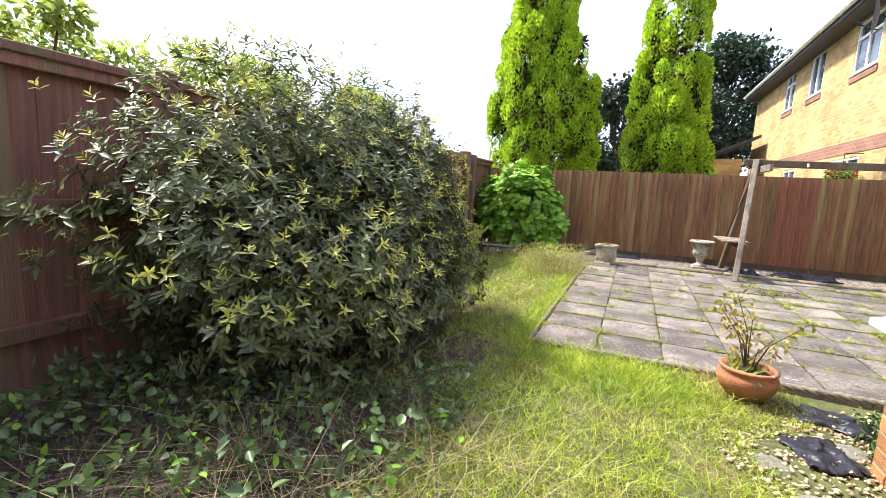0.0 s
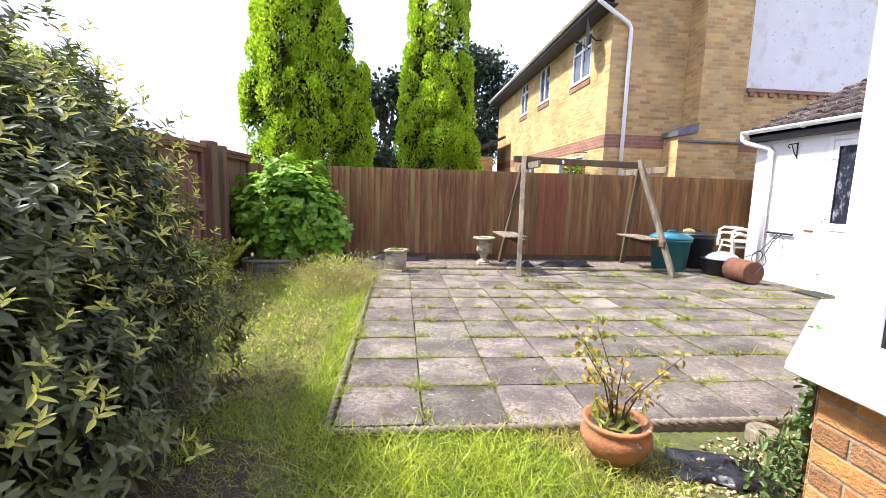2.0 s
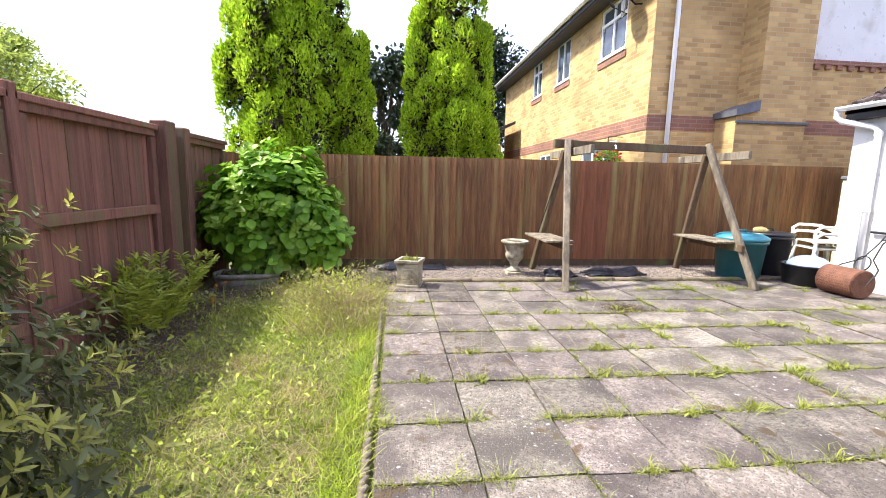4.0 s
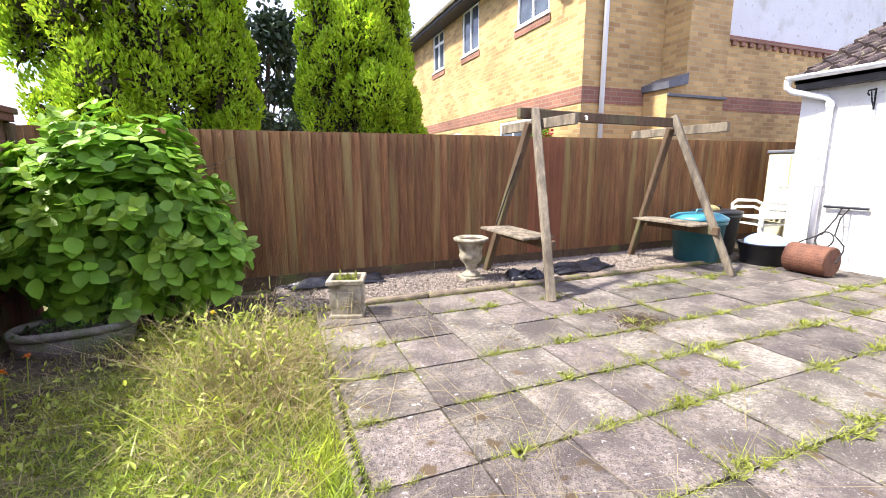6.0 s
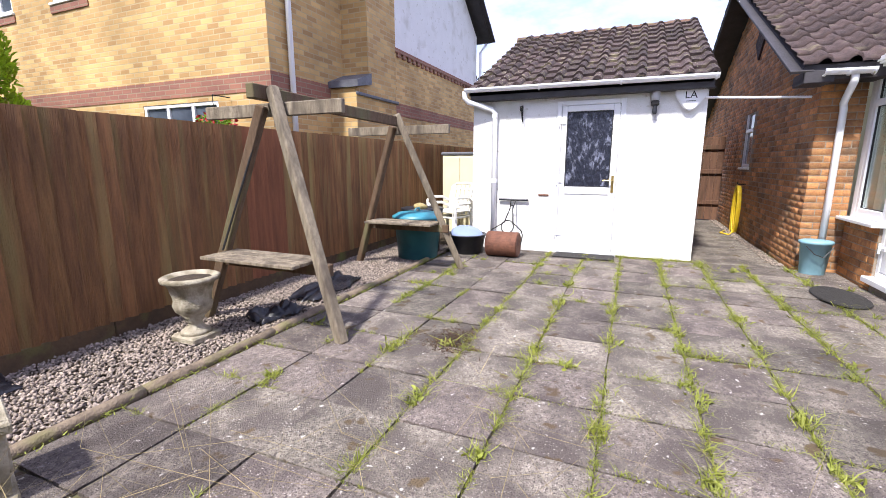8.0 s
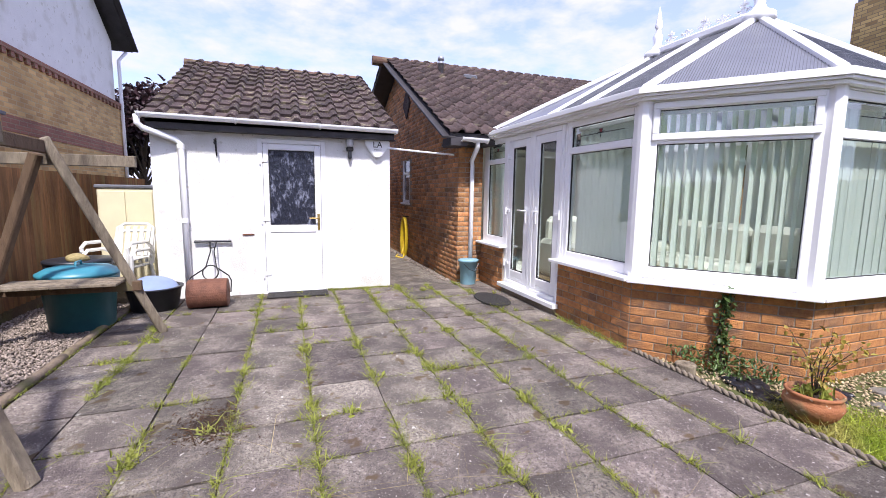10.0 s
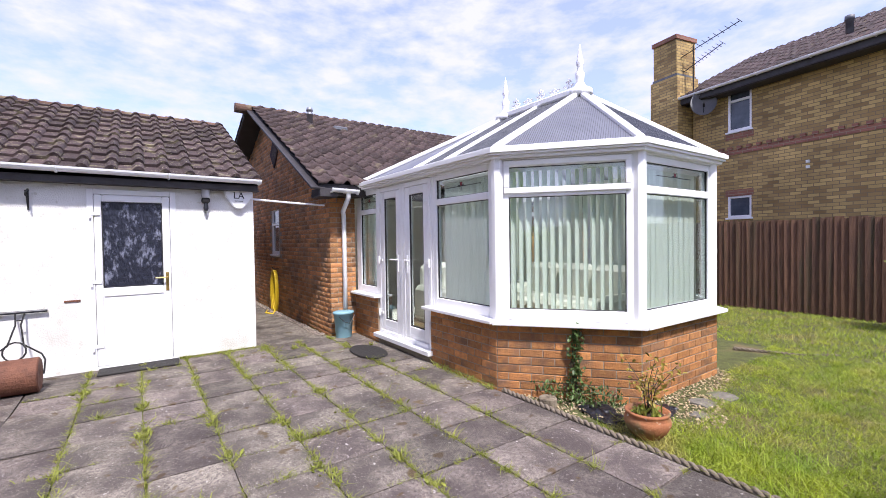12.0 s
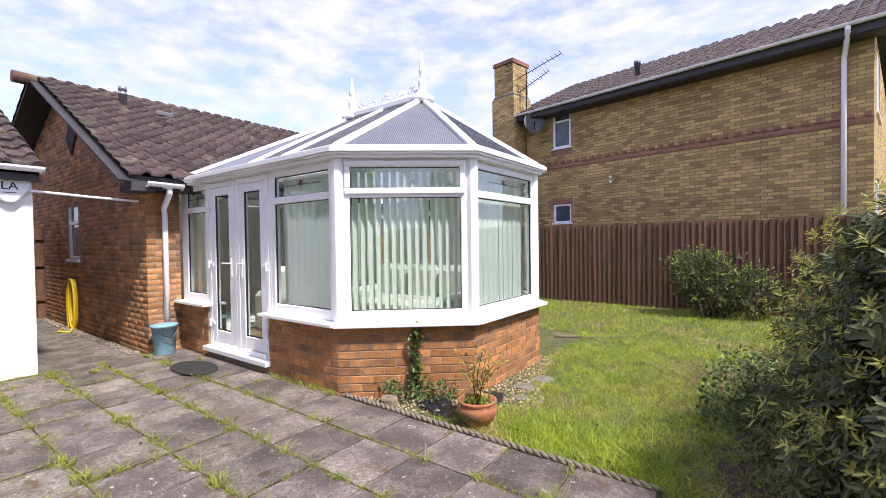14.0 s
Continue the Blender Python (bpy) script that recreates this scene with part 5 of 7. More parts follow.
YX, YY, YEND, YE, YR = 3.80, 11.29, 21.5, 5.10, 12.6
yh = thing("house", "buff brick two-storey house with red brick bands and white render", "house")
bm = bmesh.new()
wins = [(12.25, 13.33, 3.84, 4.84), (15.0, 15.93, 3.89, 4.92), (17.15, 18.0, 3.89, 4.92), (12.3, 13.95, 0.3, 2.12), (16.0, 17.0, 0.9, 2.08)]
ys = sorted({YY, YEND, *[w[0] for w in wins], *[w[1] for w in wins]})
for y0, y1 in zip(ys, ys[1:]):
    cuts = sorted([(w[2], w[3]) for w in wins if w[0] <= y0 and y1 <= w[1]])
    z = -0.1
    for c0, c1 in cuts:
        part("side_wall", bx(YX, YX + 0.28, y0, y1, z, c0), M_YBRICK, yh, uv=True)
        z = c1
    part("side_wall", bx(YX, YX + 0.28, y0, y1, z, YE), M_YBRICK, yh, uv=True)
for i, (y0, y1, z0, z1) in enumerate(wins):
    small_window(yh, pose(YX + 0.03, y1, z0, 0, 0, -90), y1 - y0, z1 - z0, 2 if i != 3 else 3, None if i == 1 else (z1 - z0) * 0.68, sill=True)
    part("sill_course", bx(YX - 0.02, YX + 0.1, y0 - 0.05, y1 + 0.05, z0 - 0.17, z0 - 0.05), M_REDBAND, yh, uv=True)
RXm = (YX + YR) / 2
RZm = YE + (RXm - YX) * 0.70
bm = bmesh.new()
prism(bm, [(YX + 0.28, -0.1), (YR, -0.1), (YR, 3.42), (6.8, 3.42), (6.8, RZm - (RXm - 6.8) * 0.7 - 0.12), (YX + 0.28, YE + 0.05)], YY, YY + 0.28)
part("gable_wall", bm, M_YBRICK, yh, uv=True)
bm = bmesh.new()
prism(bm, [(6.8, 3.42), (YR, 3.42), (YR, YE - 0.1), (RXm, RZm - 0.12), (6.8, RZm - (RXm - 6.8) * 0.7 - 0.12)], YY + 0.10, YY + 0.28)
part("rendered_gable", bm, M_RENDER, yh, "smooth white rendered upper gable")
part("brick_band", bx(YX - 0.006, YR, YY - 0.010, YY + 0.02, 2.20, 2.45), M_REDBAND, yh, uv=True)
part("brick_band", bx(YX - 0.010, YX + 0.02, YY + 0.02, YEND, 2.20, 2.45), M_REDBAND, yh, uv=True)
part("coping", bx(6.8, YR + 0.02, YY - 0.05, YY + 0.10, 3.42, 3.50, 0.004), M_REDBAND, yh, uv=True)
for k in range(26):
    x = 6.86 + k * 0.225
    part("dentil", bx(x, x + 0.105, YY - 0.045, YY, 3.34, 3.418), M_REDBAND, yh, uv=True)
part("chimney_breast", bx(5.08, 6.36, YY - 0.5, YY, -0.1, 2.33), M_YBRICK, yh, uv=True)
part("chimney", bx(5.45, 6.36, YY - 0.5, YY, 2.33, 9.0), M_YBRICK, yh, uv=True)
bm = bmesh.new()
prism(bm, [(5.08, 2.33), (5.449, 2.33), (5.449, 2.48), (5.08, 2.40)], YY - 0.498, YY)
part("chimney_shoulder", bm, M_YBRICK, yh, uv=True)
bm = bmesh.new()
prism(bm, [(5.03, 2.40), (5.445, 2.485), (5.448, 2.66), (5.03, 2.50)], YY - 0.56, YY)
part("shoulder_flashing", bm, M_LEAD, yh, "grey lead capping on the chimney shoulder")
part("lead_course", bx(5.06, 6.40, YY - 0.54, YY - 0.5, 2.28, 2.33, 0.01), M_LEAD, yh)
gable_roof(yh, [(YX - 0.38, YE - 0.05), (RXm, RZm + 0.05), (YR + 0.4, YE - 0.1), (YR + 0.4, YE - 0.2), (RXm, RZm - 0.1), (YX - 0.38, YE - 0.2)], YY - 0.25, YEND + 0.2, "y")
part("side_wall", bx(YR - 0.28, YR, YY + 0.28, YEND, -0.1, YE), M_RENDER, yh)
part("back_wall", bx(YX + 0.28, YR - 0.28, YEND - 0.28, YEND, -0.1, YE), M_YBRICK, yh, uv=True)
for x0, z0 in ((YX - 0.40, YE - 0.12), (YR + 0.42, YE - 0.17)):
    bm = bmesh.new()
    beam(bm, (x0, YY - 0.27, z0), (RXm, YY - 0.27, RZm - 0.03), 0.04, 0.2, 0.004, (0, 1, 0))
    part("bargeboard", bm, M_FASCIA, yh)
part("soffit", bx(YX - 0.36, YX, YY - 0.2, YEND, YE - 0.22, YE - 0.2), M_FASCIA, yh)
gutter(yh, (YX - 0.43, YEND, YE - 0.06), (YX - 0.43, YY - 0.25, YE - 0.06))
bm = bmesh.new()
tube(bm, [(YX - 0.43, YY - 0.18, YE - 0.1), (YX - 0.38, YY - 0.22, YE - 0.2), (YX + 0.30, YY - 0.06, YE - 0.5), (YX + 0.36, YY - 0.06, YE - 0.6), (YX + 0.36, YY - 0.06, 0)], 0.04, 10)
part("downpipe", bm, M_UPVC, yh, "white plastic downpipe", smooth=True)
bm = bmesh.new()
tube(bm, [(YR + 0.3, YY - 0.12, YE - 0.25), (YR - 0.06, YY - 0.05, YE - 0.55), (YR - 0.06, YY - 0.05, 0)], 0.04, 10)
part("downpipe", bm, M_UPVC, yh, smooth=True)


def dish(at, rz, r=0.3, material=None):
    d = thing("satellite_dish", "grey satellite dish bracketed to the brick wall", "satellite dish", at, rz)
    bm = bmesh.new()
    rings = []
    for k in range(6):
        rr = r * k / 5
        rings.append([bm.verts.new((rr * math.cos(t), -0.05 - (rr / r) ** 2 * 0.07 - 0.20, rr * 1.1 * math.sin(t))) for t in (2 * math.pi * i / 20 for i in range(20))])
    for A, B in zip(rings[1:], rings[2:]):
        for i in range(20):
            bm.faces.new((A[i], A[(i + 1) % 20], B[(i + 1) % 20], B[i]))
    bm.faces.new(rings[1])
    bmesh.ops.solidify(bm, geom=list(bm.faces), thickness=0.008)
    part("reflector", bm, material or mat("dish_grey", (0.25, 0.25, 0.27), (0.2, 0.2, 0.22), 4, 0.5), d, smooth=True)
    bm = bmesh.new()
    tube(bm, [(0, 0, -0.12), (0, -0.12, -0.12), (0, -0.22, -0.02)], 0.016, 8)
    part("bracket", bm, M_IRON, d)
    bm = bmesh.new()
    tube(bm, [(0, -0.24, -0.28), (0, -0.5, -0.14)], 0.010, 6)
    tube(bm, [(0, -0.47, -0.15), (0, -0.55, -0.08)], 0.026, 8)
    part("arm", bm, M_IRON, d)
    return d


dish((YX, 11.75, 4.55), -110)
# hanging basket by the neighbour's window
hb = thing("hanging_basket", "hanging basket of red and pink flowers on the neighbour's wall", "hanging basket", (3.5, 12.05, 1.72))
P, N = blob_points(500, (0, 0, 0.0), (0.2, 0.22, 0.16))
quads_mesh("foliage", *leaves(P, N, 0.06, 0.04), M_HYDR, hb)
P, N = blob_points(160, (0, 0, 0.03), (0.21, 0.24, 0.16), 0.1)
tagged(quads_mesh("flowers", *leaves(P, N, 0.05, 0.05), M_REDFLOWER, hb), kind="stuff")
bm = bmesh.new()
lathe(bm, [(0.05, -0.2), (0.13, -0.13), (0.17, -0.02)], 14)
part("bowl", bm, M_SOIL, hb)
bm = bmesh.new()
tube(bm, [(0, 0, 0.0), (0.0, 0, 0.42)], 0.006, 5)
tube(bm, [(0.28, 0, 0.42), (0.0, 0, 0.42)], 0.008, 5)
part("bracket", bm, M_IRON, hb)

# the far low garage beside it
lg = thing("house", "low buff brick garage with a shallow tiled roof beyond the cypresses", "house")
part("wall", bx(1.9, 3.2, 19.5, 26, -0.1, 2.6), M_YBRICK, lg, uv=True)
gable_roof(lg, [(1.6, 2.5), (3.6, 3.4), (3.6, 3.3), (1.6, 2.4)], 19.2, 26, "y")

# the buff brick house behind the bush, set at a slant, shade in its brick colours
NA = Vector((-2.70, -3.92, 0.19))
NANG = -10.2
nh = thing("house", "buff brick two-storey house, bricks coloured as in shade, with corbelled band, chimney and tiled roof", "house", NA, NANG)
NL, ND, NE = 7.6, 7.0, 4.98
bm = bmesh.new()
nw = [(6.1, 6.67, 3.82, 4.9), (6.1, 6.67, 1.66, 2.2)]
box(bm, 0, 6.1, -0.28, 0, -0.3, NE)
box(bm, 6.67, NL, -0.28, 0, -0.3, NE)
z = -0.3
for z0, z1 in ((1.66, 2.2), (3.82, 4.9)):
    box(bm, 6.1, 6.67, -0.28, 0, z, z0)
    z = z1
box(bm, 6.1, 6.67, -0.28, 0, z, NE)
part("front_wall", bm, M_NBRICK, nh, uv=True)
for x0, x1, z0, z1 in nw:
    small_window(nh, pose(x1, -0.03, z0, 0, 0, 180), x1 - x0, z1 - z0, 1, (z1 - z0) * 0.7 if z1 > 4 else None)
    part("lintel_course", bx(x0 - 0.05, x1 + 0.05, -0.05, 0.008, z1, z1 + 0.16) if z1 < 4 else bx(x0 - 0.05, x1 + 0.05, -0.05, 0.008, z0 - 0.2, z0 - 0.05), M_REDBAND, nh, uv=True)
bm = bmesh.new()
box(bm, 0, 0.28, -ND, -0.28, -0.3, 1.0)
box(bm, 0, 0.28, -0.9, -0.28, 1.0, NE)
box(bm, 0, 0.28, -2.3, -0.9, 2.3, 3.6)
box(bm, 0, 0.28, -2.3, -0.9, 4.9, NE)
box(bm, 0, 0.28, -ND, -2.3, 1.0, NE)
part("end_wall", bm, M_NBRICK, nh, uv=True)
for z0, z1 in ((1.0, 2.3), (3.6, 4.9)):
    small_window(nh, pose(0.03, -0.9, z0, 0, 0, -90), 1.4, z1 - z0, 2, None)
part("back_wall", bx(0.28, NL, -ND, -ND + 0.28, -0.3, NE), M_NBRICK, nh, uv=True)
part("far_wall", bx(NL - 0.28, NL, -ND + 0.28, -0.28, -0.3, NE), M_NBRICK, nh, uv=True)
part("corbel_band", bx(-0.004, NL, -0.02, 0.018, 3.24, 3.36), M_REDBAND, nh, uv=True)
for k in range(32):
    part("dentil", bx(k * 0.225 + 0.02, k * 0.225 + 0.125, 0.0, 0.05, 3.362, 3.43), M_REDBAND, nh, uv=True)
gable_roof(nh, [(0.42, NE - 0.05), (-ND / 2, NE + 1.85), (-ND - 0.4, NE - 0.05), (-ND - 0.4, NE - 0.2), (-ND / 2, NE + 1.7), (0.42, NE - 0.2)], -0.5, NL + 0.2, "x")
tiled_slope("roof_tiles", (-0.5, 0.44, NE + 0.015), (1, 0, 0), (0, -(ND / 2 + 0.44), 1.88), NL + 0.8, 4.55, M_TILE, nh, seed=11)
part("soffit", bx(-0.45, NL + 0.1, 0.0, 0.40, NE - 0.24, NE - 0.2), M_FASCIA, nh)
part("fascia", bx(-0.45, NL + 0.1, 0.40, 0.43, NE - 0.22, NE - 0.02), M_FASCIA, nh)
gutter(nh, (-0.5, 0.49, NE - 0.02), (NL + 0.2, 0.49, NE - 0.05), 0.055, M_UPVC)
bm = bmesh.new()
tube(bm, [(0.32, 0.49, NE - 0.06), (0.32, 0.47, NE - 0.16), (0.38, 0.08, NE - 0.38), (0.40, 0.06, NE - 0.5), (0.40, 0.06, 0)], 0.042, 10)
part("downpipe", bm, M_UPVC, nh, "white plastic downpipe", smooth=True)
part("chimney", bx(7.66, 8.50, -0.3, 0.55, -0.3, 5.55), M_NBRICK, nh, uv=True)
part("chimney", bx(7.72, 8.44, -0.25, 0.50, 5.55, 6.55), M_NBRICK, nh, uv=True)
part("chimney_cap", bx(7.69, 8.47, -0.29, 0.54, 6.55, 6.66), M_REDBAND, nh, uv=True)
part("flashing", bx(7.70, 8.46, -0.27, 0.52, 5.50, 5.62), M_LEAD, nh)
bm = bmesh.new()
lathe(bm, [(0.07, 0), (0.07, 0.3), (0.09, 0.3), (0.085, 0.4), (0.03, 0.42)], 12, (4.6, -0.9, NE + 0.6))
part("flue", bm, M_LEAD, nh, smooth=True)
part("wall_vent", bx(4.9, 4.96, 0.0, 0.05, 2.78, 2.84), M_UPVC, nh)
part("wall_vent", bx(4.9, 4.96, 0.0, 0.05, 2.66, 2.72), M_UPVC, nh)
dd = dish((4.42, -5.05, 4.84), 205, 0.30)
ae = thing("aerial", "television aerial with many rods on the chimney", "aerial", (4.65, -5.0, 5.2))
for k, (z, ln_) in enumerate(((1.15, 1.5), (0.75, 1.0))):
    bm = bmesh.new()
    tube(bm, [(-ln_ * 0.75, 0.1, z + 0.28), (ln_ * 0.25, 0, z - 0.1)], 0.012, 6)
    part("boom", bm, M_IRON, ae)
    for i in range(12):
        t = i / 11
        p = Vector((-ln_ * 0.75, 0.1, z + 0.28)).lerp(Vector((ln_ * 0.25, 0, z - 0.1)), t)
        bm = bmesh.new()
        tube(bm, [p + Vector((0, -0.16, 0.02)), p + Vector((0, 0.16, 0.02))], 0.006, 5)
        part("rod", bm, M_IRON, ae)
bm = bmesh.new()
tube(bm, [(0, 0, 0), (0, 0, 1.3)], 0.018, 8)
part("mast", bm, M_IRON, ae)

# ---- edging, gravel and beds ----


def edging_log(name, label, pts, r, material, category):
    bm = bmesh.new()
    fine = []
    for a, b in zip(pts, pts[1:]):
        a, b = Vector(a), Vector(b)
        n = max(2, int((b - a).length / 0.12))
        for i in range(n):
            p = a.lerp(b, i / n)
            fine.append(p + Vector((0, 0, 0.008 * noise.noise(p * 4))))
    fine.append(Vector(pts[-1]))
    tube(bm, fine, [r * (1 + 0.12 * noise.noise(p * 6)) for p in fine], 9)
    return tagged(part(name, bm, material, smooth=True), label, category, group=category + "s")


x = -0.55
k = 0
while x < 4.75:
    L = 0.92
    edging_log("log_edging", "half-buried weathered timber log edging beside the gravel", [(x, 9.07 + 0.012 * (k % 2), 0.002), (min(x + L, 4.85), 9.07 + 0.012 * ((k + 1) % 2), 0.004)], 0.036, M_LOG, "edging log")
    x += L + 0.012
    k += 1


def rope_edging(pts, label):
    """Rope-topped concrete edging: two twisted strands on a low upright slab."""
    e = thing("rope_edging", label, "edging", group="rope edgings")
    P = []
    for a, b in zip(pts, pts[1:]):
        a, b = Vector(a), Vector(b)
        n = int((b - a).length / 0.02)
        P += [a.lerp(b, i / n) for i in range(n)]
    bm = bmesh.new()
    for s in (0, math.pi):
        line = []
        for i, p in enumerate(P):
            d = (P[min(i + 1, len(P) - 1)] - P[max(i - 1, 0)]).normalized()
            side = Vector((-d.y, d.x, 0))
            t = i * 0.02 * 2 * math.pi / 0.11 + s
            line.append(p + side * 0.011 * math.cos(t) + Vector((0, 0, 0.011 * math.sin(t))))
        tube(bm, line, 0.015, 6)
    part("rope", bm, M_ROPE, e, smooth=True)
    for a, b in zip(pts, pts[1:]):
        bm = bmesh.new()
        beam(bm, Vector(a) - Vector((0, 0, 0.06)), Vector(b) - Vector((0, 0, 0.06)), 0.035, 0.11, 0.004)
        part("kerb", bm, M_ROPE, e)
    return e


rope_edging([(1.93, 4.495, 0.0), (0.9, 4.50, -0.003), (-0.70, 4.495, -0.01)], "twisted rope-top concrete edging between patio and bed")
rope_edging([(-0.70, 4.53, -0.035), (-0.70, 6.4, -0.03), (-0.70, 8.5, -0.03)], "rope-top concrete edging overgrown by the lawn")
rope_edging([(1.35, 1.05, -0.035), (0.75, 0.85, -0.035), (0.45, 0.5, -0.035)], "rope-top concrete edging round the conservatory bed")


def stones(name, label, n, area, z, size, material, height=0.02):
    """Loose stones: squashed octahedra scattered over an area."""
    P = area(n)
    n = len(P)
    base = np.array([(1, 0, 0), (-1, 0, 0), (0, 1, 0), (0, -1, 0), (0, 0, 0.8), (0, 0, -0.8)], float)
    tri = np.array([(0, 2, 4), (2, 1, 4), (1, 3, 4), (3, 0, 4), (2, 0, 5), (1, 2, 5), (3, 1, 5), (0, 3, 5)])
    a = RNG.uniform(0, 2 * math.pi, n)
    s = size * RNG.uniform(0.5, 1.3, (n, 3))
    B = base[None] * s[:, None] + RNG.normal(0, size * 0.15, (n, 6, 3))
    c, t = np.cos(a)[:, None], np.sin(a)[:, None]
    V = np.stack([B[..., 0] * c - B[..., 1] * t, B[..., 0] * t + B[..., 1] * c, B[..., 2]], -1)
    V = V + np.concatenate([P, (z + RNG.uniform(0, height, n))[:, None]], 1)[:, None]
    F = (tri[None] + (np.arange(n) * 6)[:, None, None]).reshape(-1, 3)
    return tagged(quads_mesh(name, V.reshape(-1, 3), F, material), label, "gravel", kind="stuff")


def rect(x0, x1, y0, y1):
    return lambda n: np.stack([RNG.uniform(x0, x1, n), RNG.uniform(y0, y1, n)], 1)


tagged(part("gravel_bed", bx(-1.0, 5.1, 9.04, 10.09, -0.12, -0.022), M_SOIL), "earth bed under the gravel strip", "bed", kind="structure")
stones("gravel", "pale brown gravel strip along the fence", 24000, rect(-0.95, 5.05, 9.11, 10.06), -0.018, 0.0125, M_GRAVEL, 0.022)
tagged(part("side_bed", bx(5.1, 9.4, 9.04, 10.09, -0.12, -0.02), M_SOIL), "bare earth strip beside the outbuilding", "bed", kind="structure")


def bed_area(n):
    P = np.stack([RNG.uniform(0.35, 1.95, n), RNG.uniform(0.9, 4.42, n)], 1)
    d = np.where(P[:, 1] > 3.70, 1.03 + (P[:, 1] - 3.70) * 1.19, np.where(P[:, 1] < 2.29, 1.03 + (2.29 - P[:, 1]) * 1.19, 1.03))
    edge = 0.42 + 0.25 * np.sin(P[:, 1] * 1.7 + 1.0)
    return P[(P[:, 0] < d) & (P[:, 0] > d - edge)]


stones("gravel", "golden gravel bed around the conservatory wall", 9000, bed_area, -0.062, 0.014, mat("gold_gravel", (0.50, 0.40, 0.25), (0.32, 0.25, 0.15), 40, 0.9, 0.4, 90, island=0.45), 0.025)
stones("gravel", "grey gravel beside the passage wall", 900, rect(5.25, 10.0, 4.98, 5.1), 0.0, 0.014, M_GRAVEL, 0.02)


def crumpled(name, label, at, sx, sy, rz, h=0.05, seed=0, material=M_SHEET):
    """A crumpled sheet lying on the ground, with an uneven outline."""
    bm = bmesh.new()
    bmesh.ops.create_grid(bm, x_segments=22, y_segments=16, size=0.5)
    for v in bm.verts:
        q = Vector((v.co.x * 5, v.co.y * 5, seed))
        e = max(abs(v.co.x), abs(v.co.y)) * 2
        v.co.x += 0.10 * noise.noise(q)
        v.co.y += 0.14 * noise.noise(q + Vector((9, 0, 0)))
        v.co.z = 0.008 + h * (0.5 + noise.noise(q * 0.8)) * (1 - e ** 4 * 0.7) + h * 0.5 * abs(noise.noise(q * 2.3))
        v.co.x *= sx
        v.co.y *= sy
    bmesh.ops.solidify(bm, geom=list(bm.faces), thickness=0.004)
    ob = part(name, bm, material, smooth=True)
    ob.matrix_world = pose(*at, 0, 0, rz)
    return tagged(ob, label, "plastic sheet", group="plastic sheets")


crumpled("plastic_sheet", "crumpled black weed sheeting lying on the gravel", (2.4, 9.42, -0.01), 0.85, 0.34, 4, 0.09, 1)
crumpled("plastic_sheet", "crumpled black weed sheeting lying on the gravel", (1.6, 9.32, -0.01), 0.4, 0.25, -10, 0.09, 2)
crumpled("plastic_sheet", "crumpled black weed sheeting against the fence foot", (-0.35, 9.85, -0.01), 0.95, 0.26, 3, 0.09, 3)
crumpled("plastic_sheet", "torn black sheeting showing through the golden gravel", (1.1, 4.16, -0.05), 0.42, 0.24, -20, 0.035, 4)
crumpled("plastic_sheet", "torn black sheeting showing through the golden gravel", (0.86, 3.75, -0.05), 0.25, 0.3, 15, 0.03, 5)
for i, (x, y, s) in enumerate(((0.62, 3.55, 0.08), (0.74, 3.25, 0.12), (0.70, 2.95, 0.13), (1.02, 3.86, 0.07))):
    bm = bmesh.new()
    bmesh.ops.create_icosphere(bm, subdivisions=2, radius=s)
    for v in bm.verts:
        v.co *= 1 + 0.25 * noise.noise(v.co * 9 + Vector((i, 0, 0)))
        v.co.z = max(-0.01, min(v.co.z * 0.25, 0.028))
    ob = part("stepping_stone", bm, M_TROUGH)
    ob.matrix_world = pose(x, y, -0.05, 0, 0, i * 40)
    tagged(ob, "flat grey stone sunk in the gravel bed", "stone", group="flat stones")
bm = bmesh.new()
lathe(bm, [(0.075, 0), (0.08, 0.01), (0.078, 0.07), (0.07, 0.078)], 14)
ob = part("log_slice", bm, M_TIMBER)
ob.matrix_world = pose(1.50, 4.37, -0.05)
tagged(ob, "sawn pale log end standing beside the edging", "log")

# ---- swing frame ----
sw = thing("swing_frame", "weathered timber A-frame with two slatted side seats", "swing frame", (0.045, 0.02, 0.01))


def leg(a, b, material=M_TIMBER):
    bm = bmesh.new()
    beam(bm, a, b, 0.075, 0.075, 0.01)
    part("leg", bm, material, sw)


leg((1.31, 8.475, -0.02), (1.48, 9.10, 1.74))
leg((3.67, 8.48, -0.02), (3.36, 9.14, 1.74))
leg((1.34, 9.82, -0.03), (1.50, 9.22, 1.62), M_TIMBER_OLD)
leg((3.57, 9.84, -0.03), (3.42, 9.22, 1.62), M_TIMBER_OLD)
for a, b, w, h in (((1.33, 9.16, 1.70), (1.62, 9.16, 1.70), 0.07, 0.10), ((1.56, 9.145, 1.69), (3.42, 9.145, 1.665), 0.05, 0.10)):
    bm = bmesh.new()
    beam(bm, a, b, h, w, 0.006, (0, 1, 0))
    part("top_beam", bm, M_TIMBER_OLD, sw)
for x, z in ((1.55, 1.595), (3.46, 1.575)):
    bm = bmesh.new()
    beam(bm, (x, 8.55, z), (x, 9.84, z), 0.045, 0.095, 0.005)
    part("cross_beam", bm, M_TIMBER, sw)
